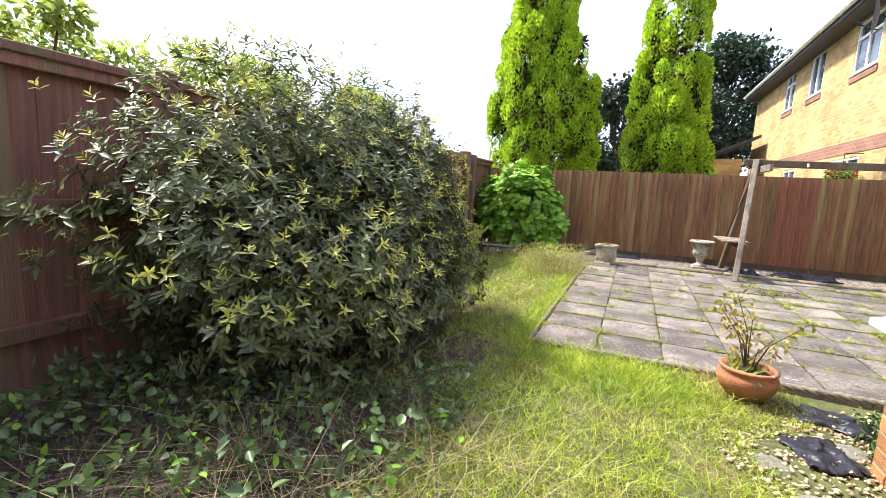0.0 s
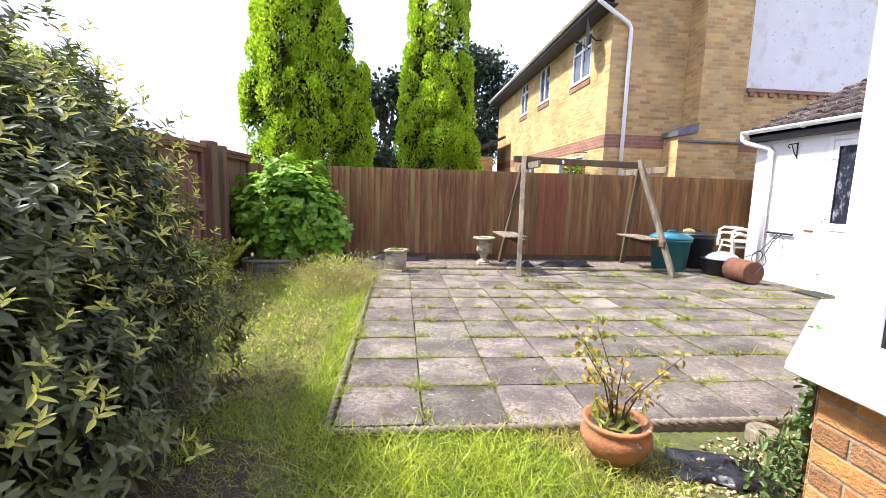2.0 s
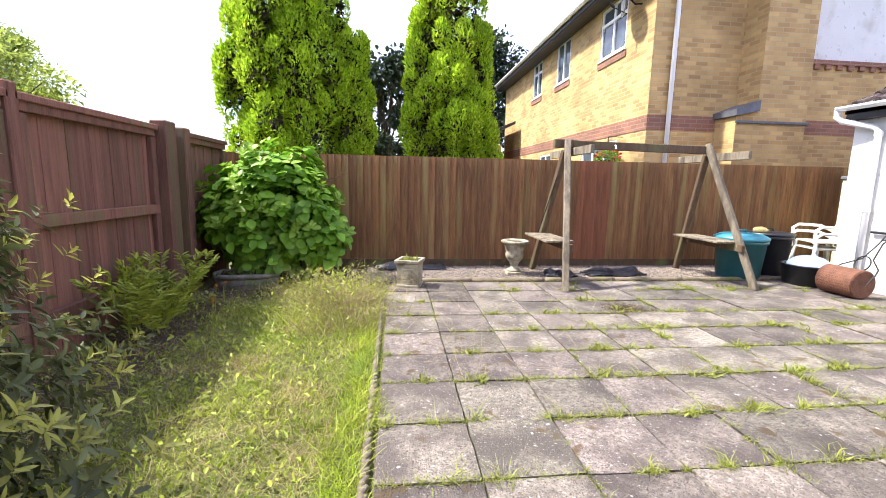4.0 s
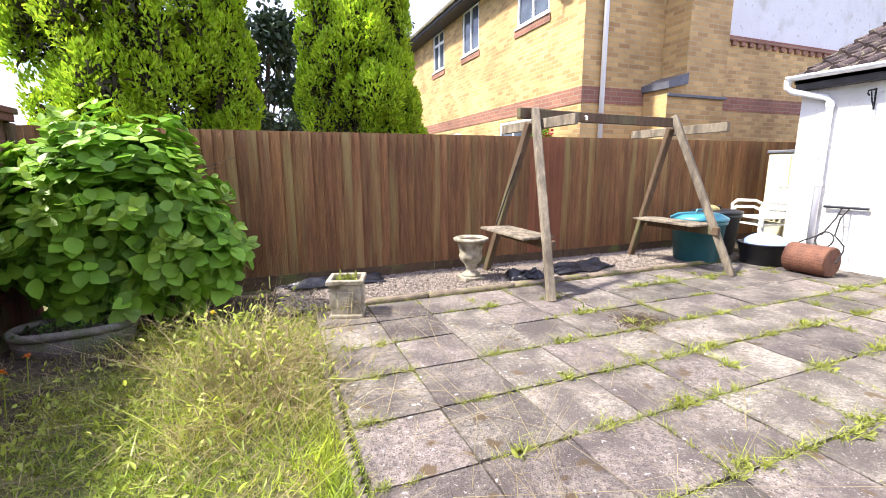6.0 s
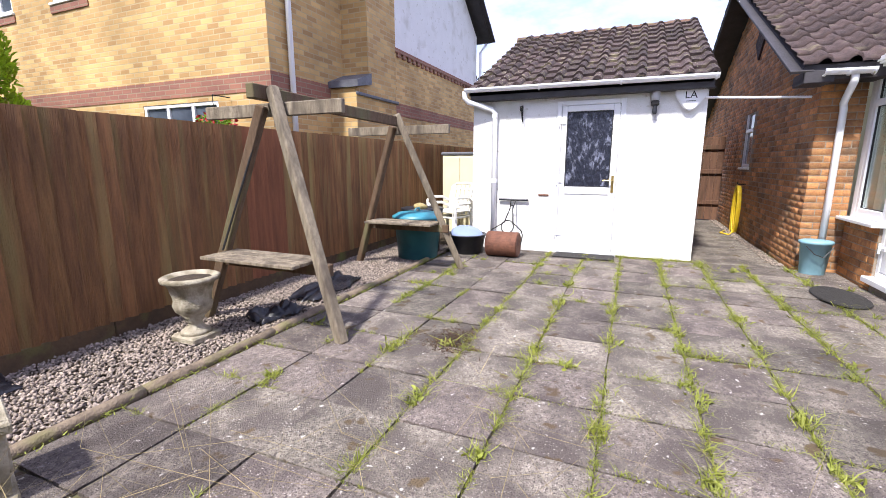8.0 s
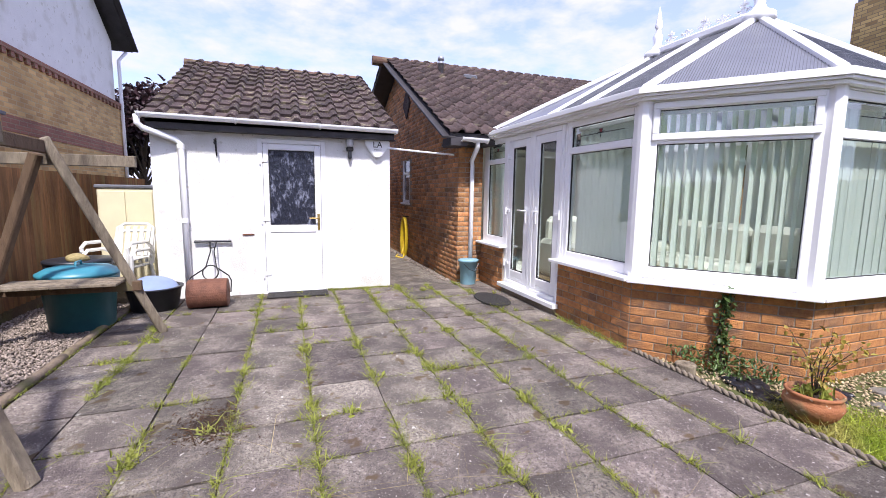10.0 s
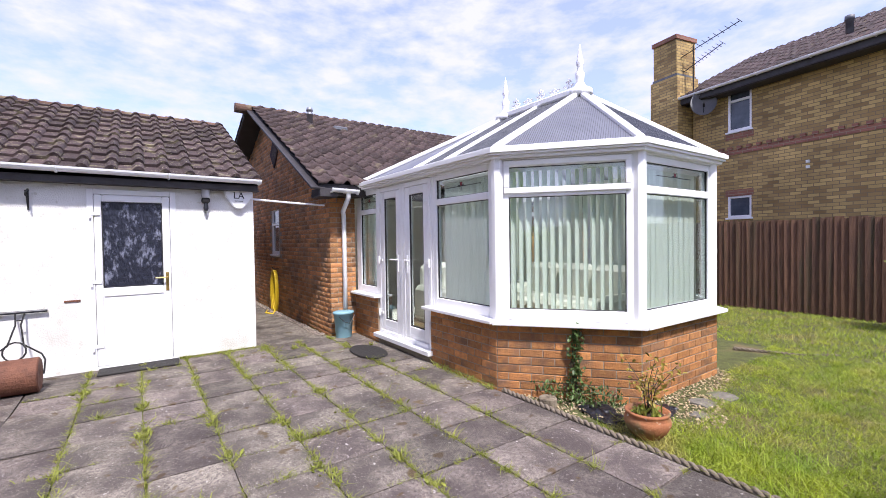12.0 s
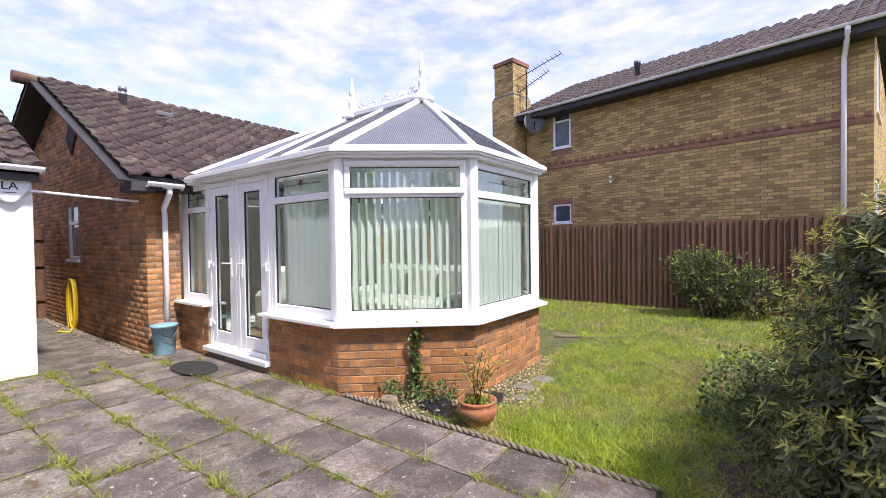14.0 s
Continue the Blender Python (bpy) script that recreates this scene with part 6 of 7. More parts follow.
for x, z in ((1.40, 0.47), (3.56, 0.47)):
    bm = bmesh.new()
    beam(bm, (x, 8.60, z), (x, 9.66, z), 0.045, 0.09, 0.005)
    part("seat_bearer", bm, M_TIMBER_OLD, sw)
    x0 = x - 0.26
    for k in range(4):
        part("seat_slat", bx(x0 + k * 0.088, x0 + k * 0.088 + 0.08, 8.72, 9.58, z + 0.047, z + 0.072, 0.004), M_TIMBER, sw)
bm = bmesh.new()
tube(bm, [(1.50, 9.2, 1.6), (1.32, 9.55, 0.56)], 0.008, 6)
part("rope", bm, M_IRON, sw)
bm = bmesh.new()
tube(bm, [(2.1, 9.11, 1.69), (2.1, 9.09, 1.68), (2.1, 9.09, 1.65)], 0.012, 6)
part("eye_bolt", bm, M_UPVC, sw)

# ---- bins, tub, roller, chairs, cupboard ----


def bin_(label, at, r0, r1, h, body, lid_mat, lid_h=0.09):
    b = thing("bin", label, "bin", at, group="garden bins")
    bm = bmesh.new()
    lathe(bm, [(r0 * 0.96, 0), (r0, 0.02), (r1, h - 0.05), (r1 + 0.02, h - 0.05), (r1 + 0.02, h), (r1 - 0.02, h)], 28)
    part("body", bm, body, b, smooth=True)
    bm = bmesh.new()
    lathe(bm, [(r1 + 0.03, h + 0.001), (r1 + 0.03, h + 0.03), (r1 * 0.85, h + lid_h * 0.8), (r1 * 0.4, h + lid_h), (0.03, h + lid_h)], 28)
    part("lid", bm, lid_mat, b, smooth=True)
    bm = bmesh.new()
    tube(bm, [(-0.07, 0, h + lid_h - 0.005), (-0.05, 0, h + lid_h + 0.035), (0.05, 0, h + lid_h + 0.035), (0.07, 0, h + lid_h - 0.005)], 0.012, 7)
    part("handle", bm, lid_mat, b)
    return b


bin_("dark teal plastic compost bin with a lighter lid", (4.13, 9.28, 0.0), 0.26, 0.30, 0.52, M_TEAL, M_TEALLID)
bin_("black plastic dustbin with a flat lid", (4.74, 9.50, 0.0), 0.24, 0.28, 0.56, M_BLACK, M_BLACK, 0.05)
bm = bmesh.new()
bmesh.ops.create_icosphere(bm, subdivisions=2, radius=0.1)
for v in bm.verts:
    v.co.z *= 0.6
    v.co *= 1 + 0.25 * noise.noise(v.co * 14)
ob = part("stone", bm, mat("tan_stone", (0.42, 0.33, 0.15), (0.25, 0.2, 0.08), 20, 0.9, 0.5, 60), smooth=True)
ob.matrix_world = pose(4.56, 9.44, 0.62)
tagged(ob, "rough tan stone weighing down a bin lid", "stone")
tub = thing("tub", "black rubber tub with a pale blue lid lying in it", "tub", (4.68, 8.80, 0))
bm = bmesh.new()
lathe(bm, [(0.22, 0), (0.23, 0.01), (0.27, 0.24), (0.29, 0.245), (0.29, 0.26), (0.255, 0.26), (0.21, 0.03)], 26)
part("body", bm, M_BLACK, tub, smooth=True)
bm = bmesh.new()
lathe(bm, [(0.22, 0), (0.23, 0.02), (0.2, 0.05), (0.14, 0.075), (0.03, 0.08)], 22)
bmesh.ops.transform(bm, matrix=pose(0.0, -0.02, 0.24, 14, -16, 0), verts=bm.verts)
part("lid", bm, M_PALEBLUE, tub, smooth=True)
ro = thing("garden_roller", "rusty iron garden roller with its handle against the wall", "garden roller", (4.59, 8.24, 0))
bm = bmesh.new()
lathe(bm, [(0.15, -0.21), (0.165, -0.20), (0.165, 0.20), (0.15, 0.21)], 30)
bmesh.ops.transform(bm, matrix=pose(0, 0, 0.165, 90, 0, 0), verts=bm.verts)
part("drum", bm, M_RUST, ro, smooth=False)
bm = bmesh.new()
for s in (-1, 1):
    tube(bm, [(0, s * 0.235, 0.165), (0.10, s * 0.235, 0.28), (0.17, s * 0.20, 0.33), (0.26, s * 0.06, 0.42), (0.40, s * 0.02, 0.60), (0.50, s * 0.035, 0.70)], 0.008, 6)
tube(bm, [(0.20 + 0.05 * math.cos(t) * 0.6, 0.085 * math.sin(t), 0.37 + 0.085 * math.cos(t)) for t in (2 * math.pi * k / 14 for k in range(14))], 0.008, 6, True)
tube(bm, [(0.44, -0.03, 0.64), (0.44, 0.03, 0.64)], 0.007, 6)
part("handle_frame", bm, M_IRON, ro)
bm = bmesh.new()
tube(bm, [(0.505, -0.21, 0.715), (0.505, 0.21, 0.715)], 0.016, 10)
part("grip", bm, M_BLACK, ro)


def plastic_chair(at, rz, label):
    c = thing("garden_chair", label, "chair", at, rz, group="stacked garden chairs")
    part("seat", bx(-0.22, 0.22, -0.22, 0.22, 0.40, 0.425, 0.01), M_PLASTIC, c)
    for sx in (-1, 1):
        for sy in (-1, 1):
            bm = bmesh.new()
            beam(bm, (sx * 0.27, sy * 0.25, 0), (sx * 0.23, sy * 0.2, 0.41), 0.045, 0.035, 0.008)
            part("leg", bm, M_PLASTIC, c)
        bm = bmesh.new()
        tube(bm, [(sx * 0.26, -0.24, 0.40), (sx * 0.27, -0.25, 0.58), (sx * 0.27, -0.18, 0.63), (sx * 0.27, 0.1, 0.62), (sx * 0.24, 0.24, 0.55)], 0.022, 7)
        part("arm", bm, M_PLASTIC, c)
    for k in range(5):
        x = -0.17 + k * 0.085
        bm = bmesh.new()
        beam(bm, (x, 0.22, 0.43), (x * 1.05, 0.33, 0.80), 0.05, 0.014, 0.004)
        part("back_slat", bm, M_PLASTIC, c)
    bm = bmesh.new()
    tube(bm, [(-0.24, 0.22, 0.42), (-0.23, 0.33, 0.78), (-0.14, 0.35, 0.83), (0.14, 0.35, 0.83), (0.23, 0.33, 0.78), (0.24, 0.22, 0.42)], 0.02, 7)
    part("back_frame", bm, M_PLASTIC, c)
    return c


plastic_chair((5.42, 9.32, -0.02), -105, "white plastic garden chair with slatted back")
plastic_chair((5.44, 9.34, 0.07), -108, "white plastic garden chair stacked on another")
cab = thing("storage_cupboard", "cream plastic storage cupboard with a grey lid beside the fence", "cupboard", (6.35, 9.42, -0.02))
part("body", bx(-0.3, 0.3, -0.34, 0.32, 0, 1.38, 0.015), M_CREAM, cab)
part("lid", bx(-0.32, 0.32, -0.36, 0.34, 1.382, 1.43, 0.012), M_LEAD, cab)
for y0, y1 in ((-0.32, -0.015), (0.0, 0.30)):
    part("door", bx(-0.315, -0.301, y0, y1, 0.05, 1.34, 0.004), M_CREAM, cab)

# ---- stone pots ----
urn = thing("urn", "pale carved stone garden urn on a square foot", "urn", (1.03, 9.51, -0.01))
part("foot", bx(-0.115, 0.115, -0.115, 0.115, 0, 0.05, 0.01), M_STONE, urn)
bm = bmesh.new()
lathe(bm, [(0.10, 0.05), (0.09, 0.075), (0.05, 0.10), (0.045, 0.13), (0.065, 0.15), (0.06, 0.165), (0.11, 0.22), (0.125, 0.27), (0.115, 0.30), (0.12, 0.33), (0.135, 0.39), (0.155, 0.42), (0.185, 0.435), (0.19, 0.46), (0.165, 0.47), (0.14, 0.44)], 28)
for v in bm.verts:
    if 0.17 < v.co.z < 0.40:
        a = math.atan2(v.co.y, v.co.x)
        k = 1 + 0.05 * math.cos(a * 7)
        v.co.x, v.co.y = v.co.x * k, v.co.y * k
part("bowl", bm, M_STONE, urn, smooth=True)
bm = bmesh.new()
lathe(bm, [(0.15, 0.44), (0.08, 0.455), (0.02, 0.46)], 16)
part("earth", bm, M_SOIL, urn)
pl = thing("planter", "square pale stone planter with carved side panels", "planter", (-0.40, 8.87, -0.002), -17)
pl.scale = (0.96, 0.96, 1.12)
bm = bmesh.new()
prism(bm, [(-0.12, 0.03), (0.12, 0.03), (0.135, 0.25), (-0.135, 0.25)], -0.125, 0.125)
part("body", bm, M_STONE, pl)
part("rim", bx(-0.155, 0.155, -0.15, -0.11, 0.25, 0.285, 0.006), M_STONE, pl)
part("rim", bx(-0.155, 0.155, 0.11, 0.15, 0.25, 0.285, 0.006), M_STONE, pl)
part("rim", bx(-0.155, -0.115, -0.108, 0.108, 0.25, 0.285, 0.006), M_STONE, pl)
part("rim", bx(0.115, 0.155, -0.108, 0.108, 0.25, 0.285, 0.006), M_STONE, pl)
part("foot", bx(-0.14, 0.14, -0.14, 0.14, 0, 0.032, 0.008), M_STONE, pl)
for rz in (0, 90, 180, 270):
    bm = bx(-0.075, 0.075, -0.139, -0.12, 0.08, 0.2, 0.01)
    bmesh.ops.transform(bm, matrix=pose(0, 0, 0, 0, 0, rz), verts=bm.verts)
    part("relief", bm, M_STONE, pl)
part("earth", bx(-0.115, 0.115, -0.11, 0.11, 0.252, 0.262), M_SOIL, pl)
P = np.stack([RNG.uniform(-0.08, 0.08, 40), RNG.uniform(-0.08, 0.08, 40), np.full(40, 0.262)], 1)
quads_mesh("weed", *leaves(P, np.tile((0, 0, 1.0), (40, 1)), 0.06, 0.025), M_WEED, pl)
tr = thing("trough", "low mossy stone trough below the hydrangea", "trough", (-2.28, 9.02, -0.06), 6)
bm = bmesh.new()
lathe(bm, [(0.30, 0), (0.34, 0.03), (0.36, 0.14), (0.33, 0.148)], 24)
bmesh.ops.transform(bm, matrix=Matrix.Diagonal((1, 0.62, 1, 1)), verts=bm.verts)
part("body", bm, M_TROUGH, tr, smooth=True)
bm = bmesh.new()
tube(bm, [(0.345 * math.cos(t), 0.214 * math.sin(t), 0.172 + 0.006 * math.sin(3 * t)) for t in (2 * math.pi * i / 28 for i in range(28))], 0.03, 8, True)
part("rim", bm, M_TROUGH, tr, "rounded stone rim", smooth=True)
bm = bmesh.new()
lathe(bm, [(0.325, 0.15), (0.2, 0.168), (0.03, 0.175)], 18)
bmesh.ops.transform(bm, matrix=Matrix.Diagonal((1, 0.6, 1, 1)), verts=bm.verts)
part("earth", bm, M_SOIL, tr)
P = np.stack([RNG.normal(0, 0.13, 130), RNG.normal(0, 0.07, 130), np.full(130, 0.165)], 1)
quads_mesh("weed", *leaves(P, np.tile((0, 0, 1.0), (130, 1)), 0.075, 0.022), M_IVY, tr)
pot = thing("flower_pot", "wide terracotta pot with a sparse golden shrub", "flower pot", (0.66, 4.27, -0.03))
bm = bmesh.new()
lathe(bm, [(0.09, 0), (0.10, 0.01), (0.137, 0.055), (0.158, 0.105), (0.154, 0.138), (0.138, 0.156), (0.149, 0.17), (0.154, 0.184), (0.138, 0.19), (0.129, 0.156)], 30)
part("pot", bm, M_TERRA, pot, smooth=True)
bm = bmesh.new()
lathe(bm, [(0.132, 0.152), (0.08, 0.162), (0.02, 0.168)], 16)
part("earth", bm, M_SOIL, pot)
rnd = random.Random(12)
bm = bmesh.new()
tips = []
for i in range(7):
    a = rnd.uniform(0, 6.28)
    r = rnd.uniform(0.08, 0.26)
    h = rnd.uniform(0.2, 0.46)
    pts = [(0.02 * math.cos(a), 0.02 * math.sin(a), 0.17), (r * 0.35 * math.cos(a), r * 0.35 * math.sin(a), 0.17 + h * 0.5), (r * math.cos(a + 0.3), r * math.sin(a + 0.3), 0.17 + h)]
    tube(bm, pts, [0.005, 0.0035, 0.0015], 5)
    for t in (0.35, 0.5, 0.65, 0.8, 0.9, 1.0):
        tips += [Vector(pts[0]).lerp(Vector(pts[2]), t) + Vector((rnd.gauss(0, 0.03), rnd.gauss(0, 0.03), rnd.gauss(0, 0.02))) for _ in range(4)]
part("stem", bm, M_BARK, pot)
P = np.array([tuple(t) for t in tips])
quads_mesh("leaves", *leaves(P, RNG.normal(0, 1, P.shape), 0.038, 0.022), M_GOLDLEAF, pot)
P = np.stack([RNG.uniform(-0.09, 0.09, 60), RNG.uniform(-0.09, 0.09, 60), np.full(60, 0.162)], 1)
quads_mesh("weed", *leaves(P, np.tile((0, 0, 1.0), (60, 1)), 0.08, 0.02), M_WEED, pot)
bu = thing("bucket", "light blue plastic pedal bin standing by the downpipe", "bucket", (4.98, 4.80, -0.002))
bm = bmesh.new()
prof = [(0.105, 0), (0.11, 0.01), (0.135, 0.34), (0.15, 0.345), (0.15, 0.375), (0.125, 0.385)]
lathe(bm, prof, 20)
bmesh.ops.transform(bm, matrix=Matrix.Diagonal((0.85, 1.05, 1, 1)), verts=bm.verts)
part("body", bm, M_BUCKET, bu, smooth=True)
bm = bmesh.new()
tube(bm, [(-0.125, -0.12, 0.33), (-0.17, -0.03, 0.22), (-0.16, 0.05, 0.25), (-0.125, 0.12, 0.33)], 0.006, 6)
part("handle", bm, M_BLACK, bu)
ho = thing("hose", "coiled yellow garden hose hanging on the brick wall", "hose", (8.05, BY + 0.06, 0))
for k in range(6):
    bm = bmesh.new()
    w_, h_ = 0.13 + 0.014 * k, 0.36 + 0.03 * k
    tube(bm, [(w_ * math.sin(t) + 0.01 * k, 0.02 * (k % 3) + 0.01, 0.50 - 0.02 * k + h_ * math.cos(t) * (1 if math.cos(t) < 0 else 0.85)) for t in (2 * math.pi * i / 20 for i in range(20))], 0.015, 6, True)
    part("coil", bm, M_HOSE, ho, smooth=True)
bm = bmesh.new()
tube(bm, [(0.0, 0.04, 0.1), (-0.1, 0.08, 0.02), (-0.3, 0.15, 0.012), (-0.1, 0.25, 0.012), (0.3, 0.1, 0.012)], 0.012, 6)
part("tail", bm, M_HOSE, ho, smooth=True)
bm = bmesh.new()
tube(bm, [(0, -0.058, 0.86), (0, 0.06, 0.86), (0, 0.07, 0.9)], 0.01, 6)
part("hook", bm, M_IRON, ho)

# ---- patio slabs ----
slab_mes = []
for k in range(4):
    rnd = random.Random(40 + k)
    bm = bx(0.006, PITCH - 0.006, 0.006, PITCH - 0.006, -0.045, 0, 0.0)
    bmesh.ops.subdivide_edges(bm, edges=[e for e in bm.edges if all(v.co.z > -0.01 for v in e.verts)], cuts=3, use_grid_fill=True)
    for v in bm.verts:
        if v.co.z > -0.01:
            on = min(v.co.x - 0.006, PITCH - 0.006 - v.co.x, v.co.y - 0.006, PITCH - 0.006 - v.co.y)
            if on < 0.002:
                v.co.x += rnd.uniform(-0.004, 0.004)
                v.co.y += rnd.uniform(-0.004, 0.004)
                v.co.z -= 0.002 + rnd.uniform(0, 0.002)
            else:
                v.co.z += rnd.uniform(-0.001, 0.001)
    me = bpy.data.meshes.new("slab")
    bm.to_mesh(me)
    bm.free()
    me.materials.append(M_SLAB)
    slab_mes.append(me)
rnd = random.Random(77)
ix = 0
while PX0 + ix * PITCH < PX1 - 0.02:
    iy = 0
    while PY0 + iy * PITCH < PY1 - 0.02:
        x0, y0 = PX0 + ix * PITCH, PY0 + iy * PITCH
        sx = min(1.0, (PX1 - x0) / PITCH)
        sy = min(1.0, (PY1 - y0) / PITCH)
        m = Matrix.Translation((x0, y0, rnd.uniform(-0.004, 0.004))) @ pose(0, 0, 0, rnd.uniform(-0.45, 0.45), rnd.uniform(-0.45, 0.45), rnd.uniform(-0.5, 0.5)) @ Matrix.Diagonal((sx, sy, 1, 1))
        share("slab", slab_mes[rnd.randrange(4)], patio, m)
        iy += 1
    ix += 1

# ---- weeds in the joints ----
W = []
rnd = random.Random(9)
for i in range(13):
    x = PX0 + i * PITCH
    for k in range(170):
        y = rnd.uniform(EDGE_Y, PY1)
        if noise.noise(Vector((x * 3.1, y * 1.9, 4))) > 0.08:
            W.append((x + rnd.gauss(0, 0.006), y, -0.012))
for j in range(1, 10):
    y = PY0 + j * PITCH
    for k in range(460):
        x = rnd.uniform(PX0, PX1)
        if noise.noise(Vector((x * 1.7, y * 3.3, 14))) > (0.12 if y > 7.7 else -0.30):
            W.append((x, y + rnd.gauss(0, 0.007), -0.012))
tufts = [rnd.choice(W) for _ in range(260)]
Wf = np.array(W)
near = np.repeat(Wf, 6, 0) + RNG.normal(0, 0.008, (len(Wf) * 6, 3)) * np.array([1, 1, 0])
big = np.array([(t[0] + rnd.gauss(0, 0.022), t[1] + rnd.gauss(0, 0.022), -0.012) for t in tufts for _ in range(22)])
V, F = merge(blades(near, 0.030, 0.0024, 0.7), blades(big, 0.06, 0.0035, 0.8))
tagged(quads_mesh("weeds", V, F, M_WEED), "green weeds growing in the joints of the patio", "weeds", kind="stuff")
P = np.array([(t[0] + rnd.gauss(0, 0.028), t[1] + rnd.gauss(0, 0.028), -0.004) for t in tufts[:60] for _ in range(8)])
tagged(quads_mesh("weeds", *leaves(P, np.tile((0, 0, 0.7), (len(P), 1)), 0.045, 0.02, 0.0, 0.9), M_WEED), "broad-leaved weeds rooted between the slabs", "weeds", kind="stuff")
P = np.array([(1.70 + rnd.gauss(0, 0.13), 7.80 + rnd.gauss(0, 0.10), 0.0) for _ in range(900)])
tagged(quads_mesh("dead_moss", *blades(P, 0.011, 0.005, 1.6), M_DEADMOSS), "brown dead moss matted on one slab", "moss", kind="stuff")
moss = np.array([(rnd.uniform(PX0, PX1), PY1 + rnd.gauss(0.02, 0.02), 0.0) for _ in range(1500)])
tagged(quads_mesh("moss", *blades(moss, 0.022, 0.004, 0.9), M_WEED), "green moss along the log edging", "moss", kind="stuff")

P = np.array([(PX0 + 0.1 + abs(rnd.gauss(0, 0.75)), rnd.uniform(6.4, 8.7), 0.004) for _ in range(110)])
tagged(quads_mesh("straw", *blades(P, 0.17, 0.0016, 4.5), M_STRAW), "loose dry straws blown over the slabs", "straw", kind="stuff")

# ---- lawn ----


def lawn_ok(x, y):
    if x < FENCE_X + 0.05 or y < NFENCE_Y + 0.05 or y > 9.0:
        return False
    if x > -0.68 and y > 4.43:
        return False
    if x > 5.1:
        return False
    if y > 0.95 and x > 1.0:
        return False
    if 0.9 < y < 4.4:
        d = 1.03 + max(y - 3.70, 2.29 - y, 0) * 1.19
        if x > d - 0.30 - 0.2 * math.sin(y * 1.7 + 1.0):
            return False
    return True


def lawn_points(n, x0, x1, y0, y1, keep):
    P = np.stack([RNG.uniform(x0, x1, n), RNG.uniform(y0, y1, n)], 1)
    ok = np.array([lawn_ok(x, y) and keep(x, y) for x, y in P])
    P = P[ok]
    Z = np.array([ground_height(x, y) - 0.01 for x, y in P])
    return np.concatenate([P, Z[:, None]], 1)


def in_bush(x, y):
    return ((x + 2.15) / 0.95) ** 2 + ((y - 4.0) / 1.5) ** 2 < 0.8


def bare(x, y):
    """Where the turf is thin: by the bush, by the side fence and round the bed."""
    return (x < -0.95 and y < 2.9) or (x < -1.5 and y < 5.2) or (x < -2.2 and y < 8.2) or (x < -1.9 and y > 8.2)


def lush(x, y):
    return not in_bush(x, y) and (RNG.random() < 0.07 if bare(x, y) else True)


A = lawn_points(200000, -2.8, 1.1, 0.6, 9.0, lush)
B = lawn_points(36000, -2.8, 5.0, -2.6, 0.6, lambda x, y: True)
hA = np.array([0.042 + 0.03 * noise.noise(Vector((p[0] * 1.3, p[1] * 1.3, 2))) + 0.055 * max(0, noise.noise(Vector((p[0] * 7, p[1] * 7, 5)))) for p in A])
V, F = merge(blades(A, np.maximum(hA, 0.016), 0.0028, 0.65), blades(B, 0.06, 0.0042, 0.5))
tagged(quads_mesh("grass", V, F, M_GRASS), "patchy sunlit lawn grass, yellowing in places", "grass", kind="stuff")
dry = lawn_points(26000, -2.8, 0.9, 0.6, 9.0, lambda x, y: not in_bush(x, y) and not (bare(x, y) and y < 5) and noise.noise(Vector((x * 1.1, y * 1.1, 7))) > -0.1)
tagged(quads_mesh("dry_grass", *blades(dry, 0.065, 0.0017, 1.1), M_STRAW), "dry straw blades lying in the lawn", "dry grass", kind="stuff")
strip = [(rnd.gauss(-0.80, 0.05), rnd.uniform(4.3, 8.5)) for _ in range(3000)] + [(rnd.uniform(-0.7, 0.55), rnd.gauss(4.20, 0.2)) for _ in range(4200)]
strip = np.array([(x, min(y, 4.46) if x > -0.7 else y, ground_height(x, y) - 0.01) for x, y in strip])
tagged(quads_mesh("long_grass", *blades(strip, 0.095, 0.003, 0.6), M_GRASS), "longer uncut grass along the edging", "grass", kind="stuff")


def clump(name, label, centre, n, r, h, width, material, lean=0.45, category="grass"):
    P = np.stack([RNG.normal(centre[0], r[0], n), RNG.normal(centre[1], r[1], n), np.full(n, -0.06)], 1)
    return tagged(quads_mesh(name, *blades(P, h, width, lean), material), label, category, kind="stuff")


clump("dry_grass", "tall dry seeding grass at the corner of the patio", (-1.08, 7.95), 1300, (0.16, 0.30), 0.38, 0.0026, M_STRAW, 0.8, "dry grass")
clump("long_grass", "tall green weeds among the dry grass", (-1.18, 7.9), 420, (0.22, 0.42), 0.29, 0.004, M_FERN, 0.7)
P = np.stack([RNG.normal(-1.15, 0.22, 650), RNG.normal(8.1, 0.36, 650), RNG.uniform(-0.03, 0.30, 650)], 1)
tagged(quads_mesh("weeds", *leaves(P, np.tile((0, 0, 0.5), (650, 1)), 0.05, 0.018, 0, 0.9), M_FERN), "leafy stalks of weeds in the dry grass", "weeds", kind="stuff")
clump("long_grass", "tall grass below the hydrangea", (-1.5, 8.75), 900, (0.3, 0.15), 0.18, 0.003, M_GRASS, 0.6)
clump("dry_grass", "dry grass stems lying beside the bush", (-0.95, 2.35), 520, (0.35, 0.4), 0.26, 0.0022, M_STRAW, 1.3, "dry grass")
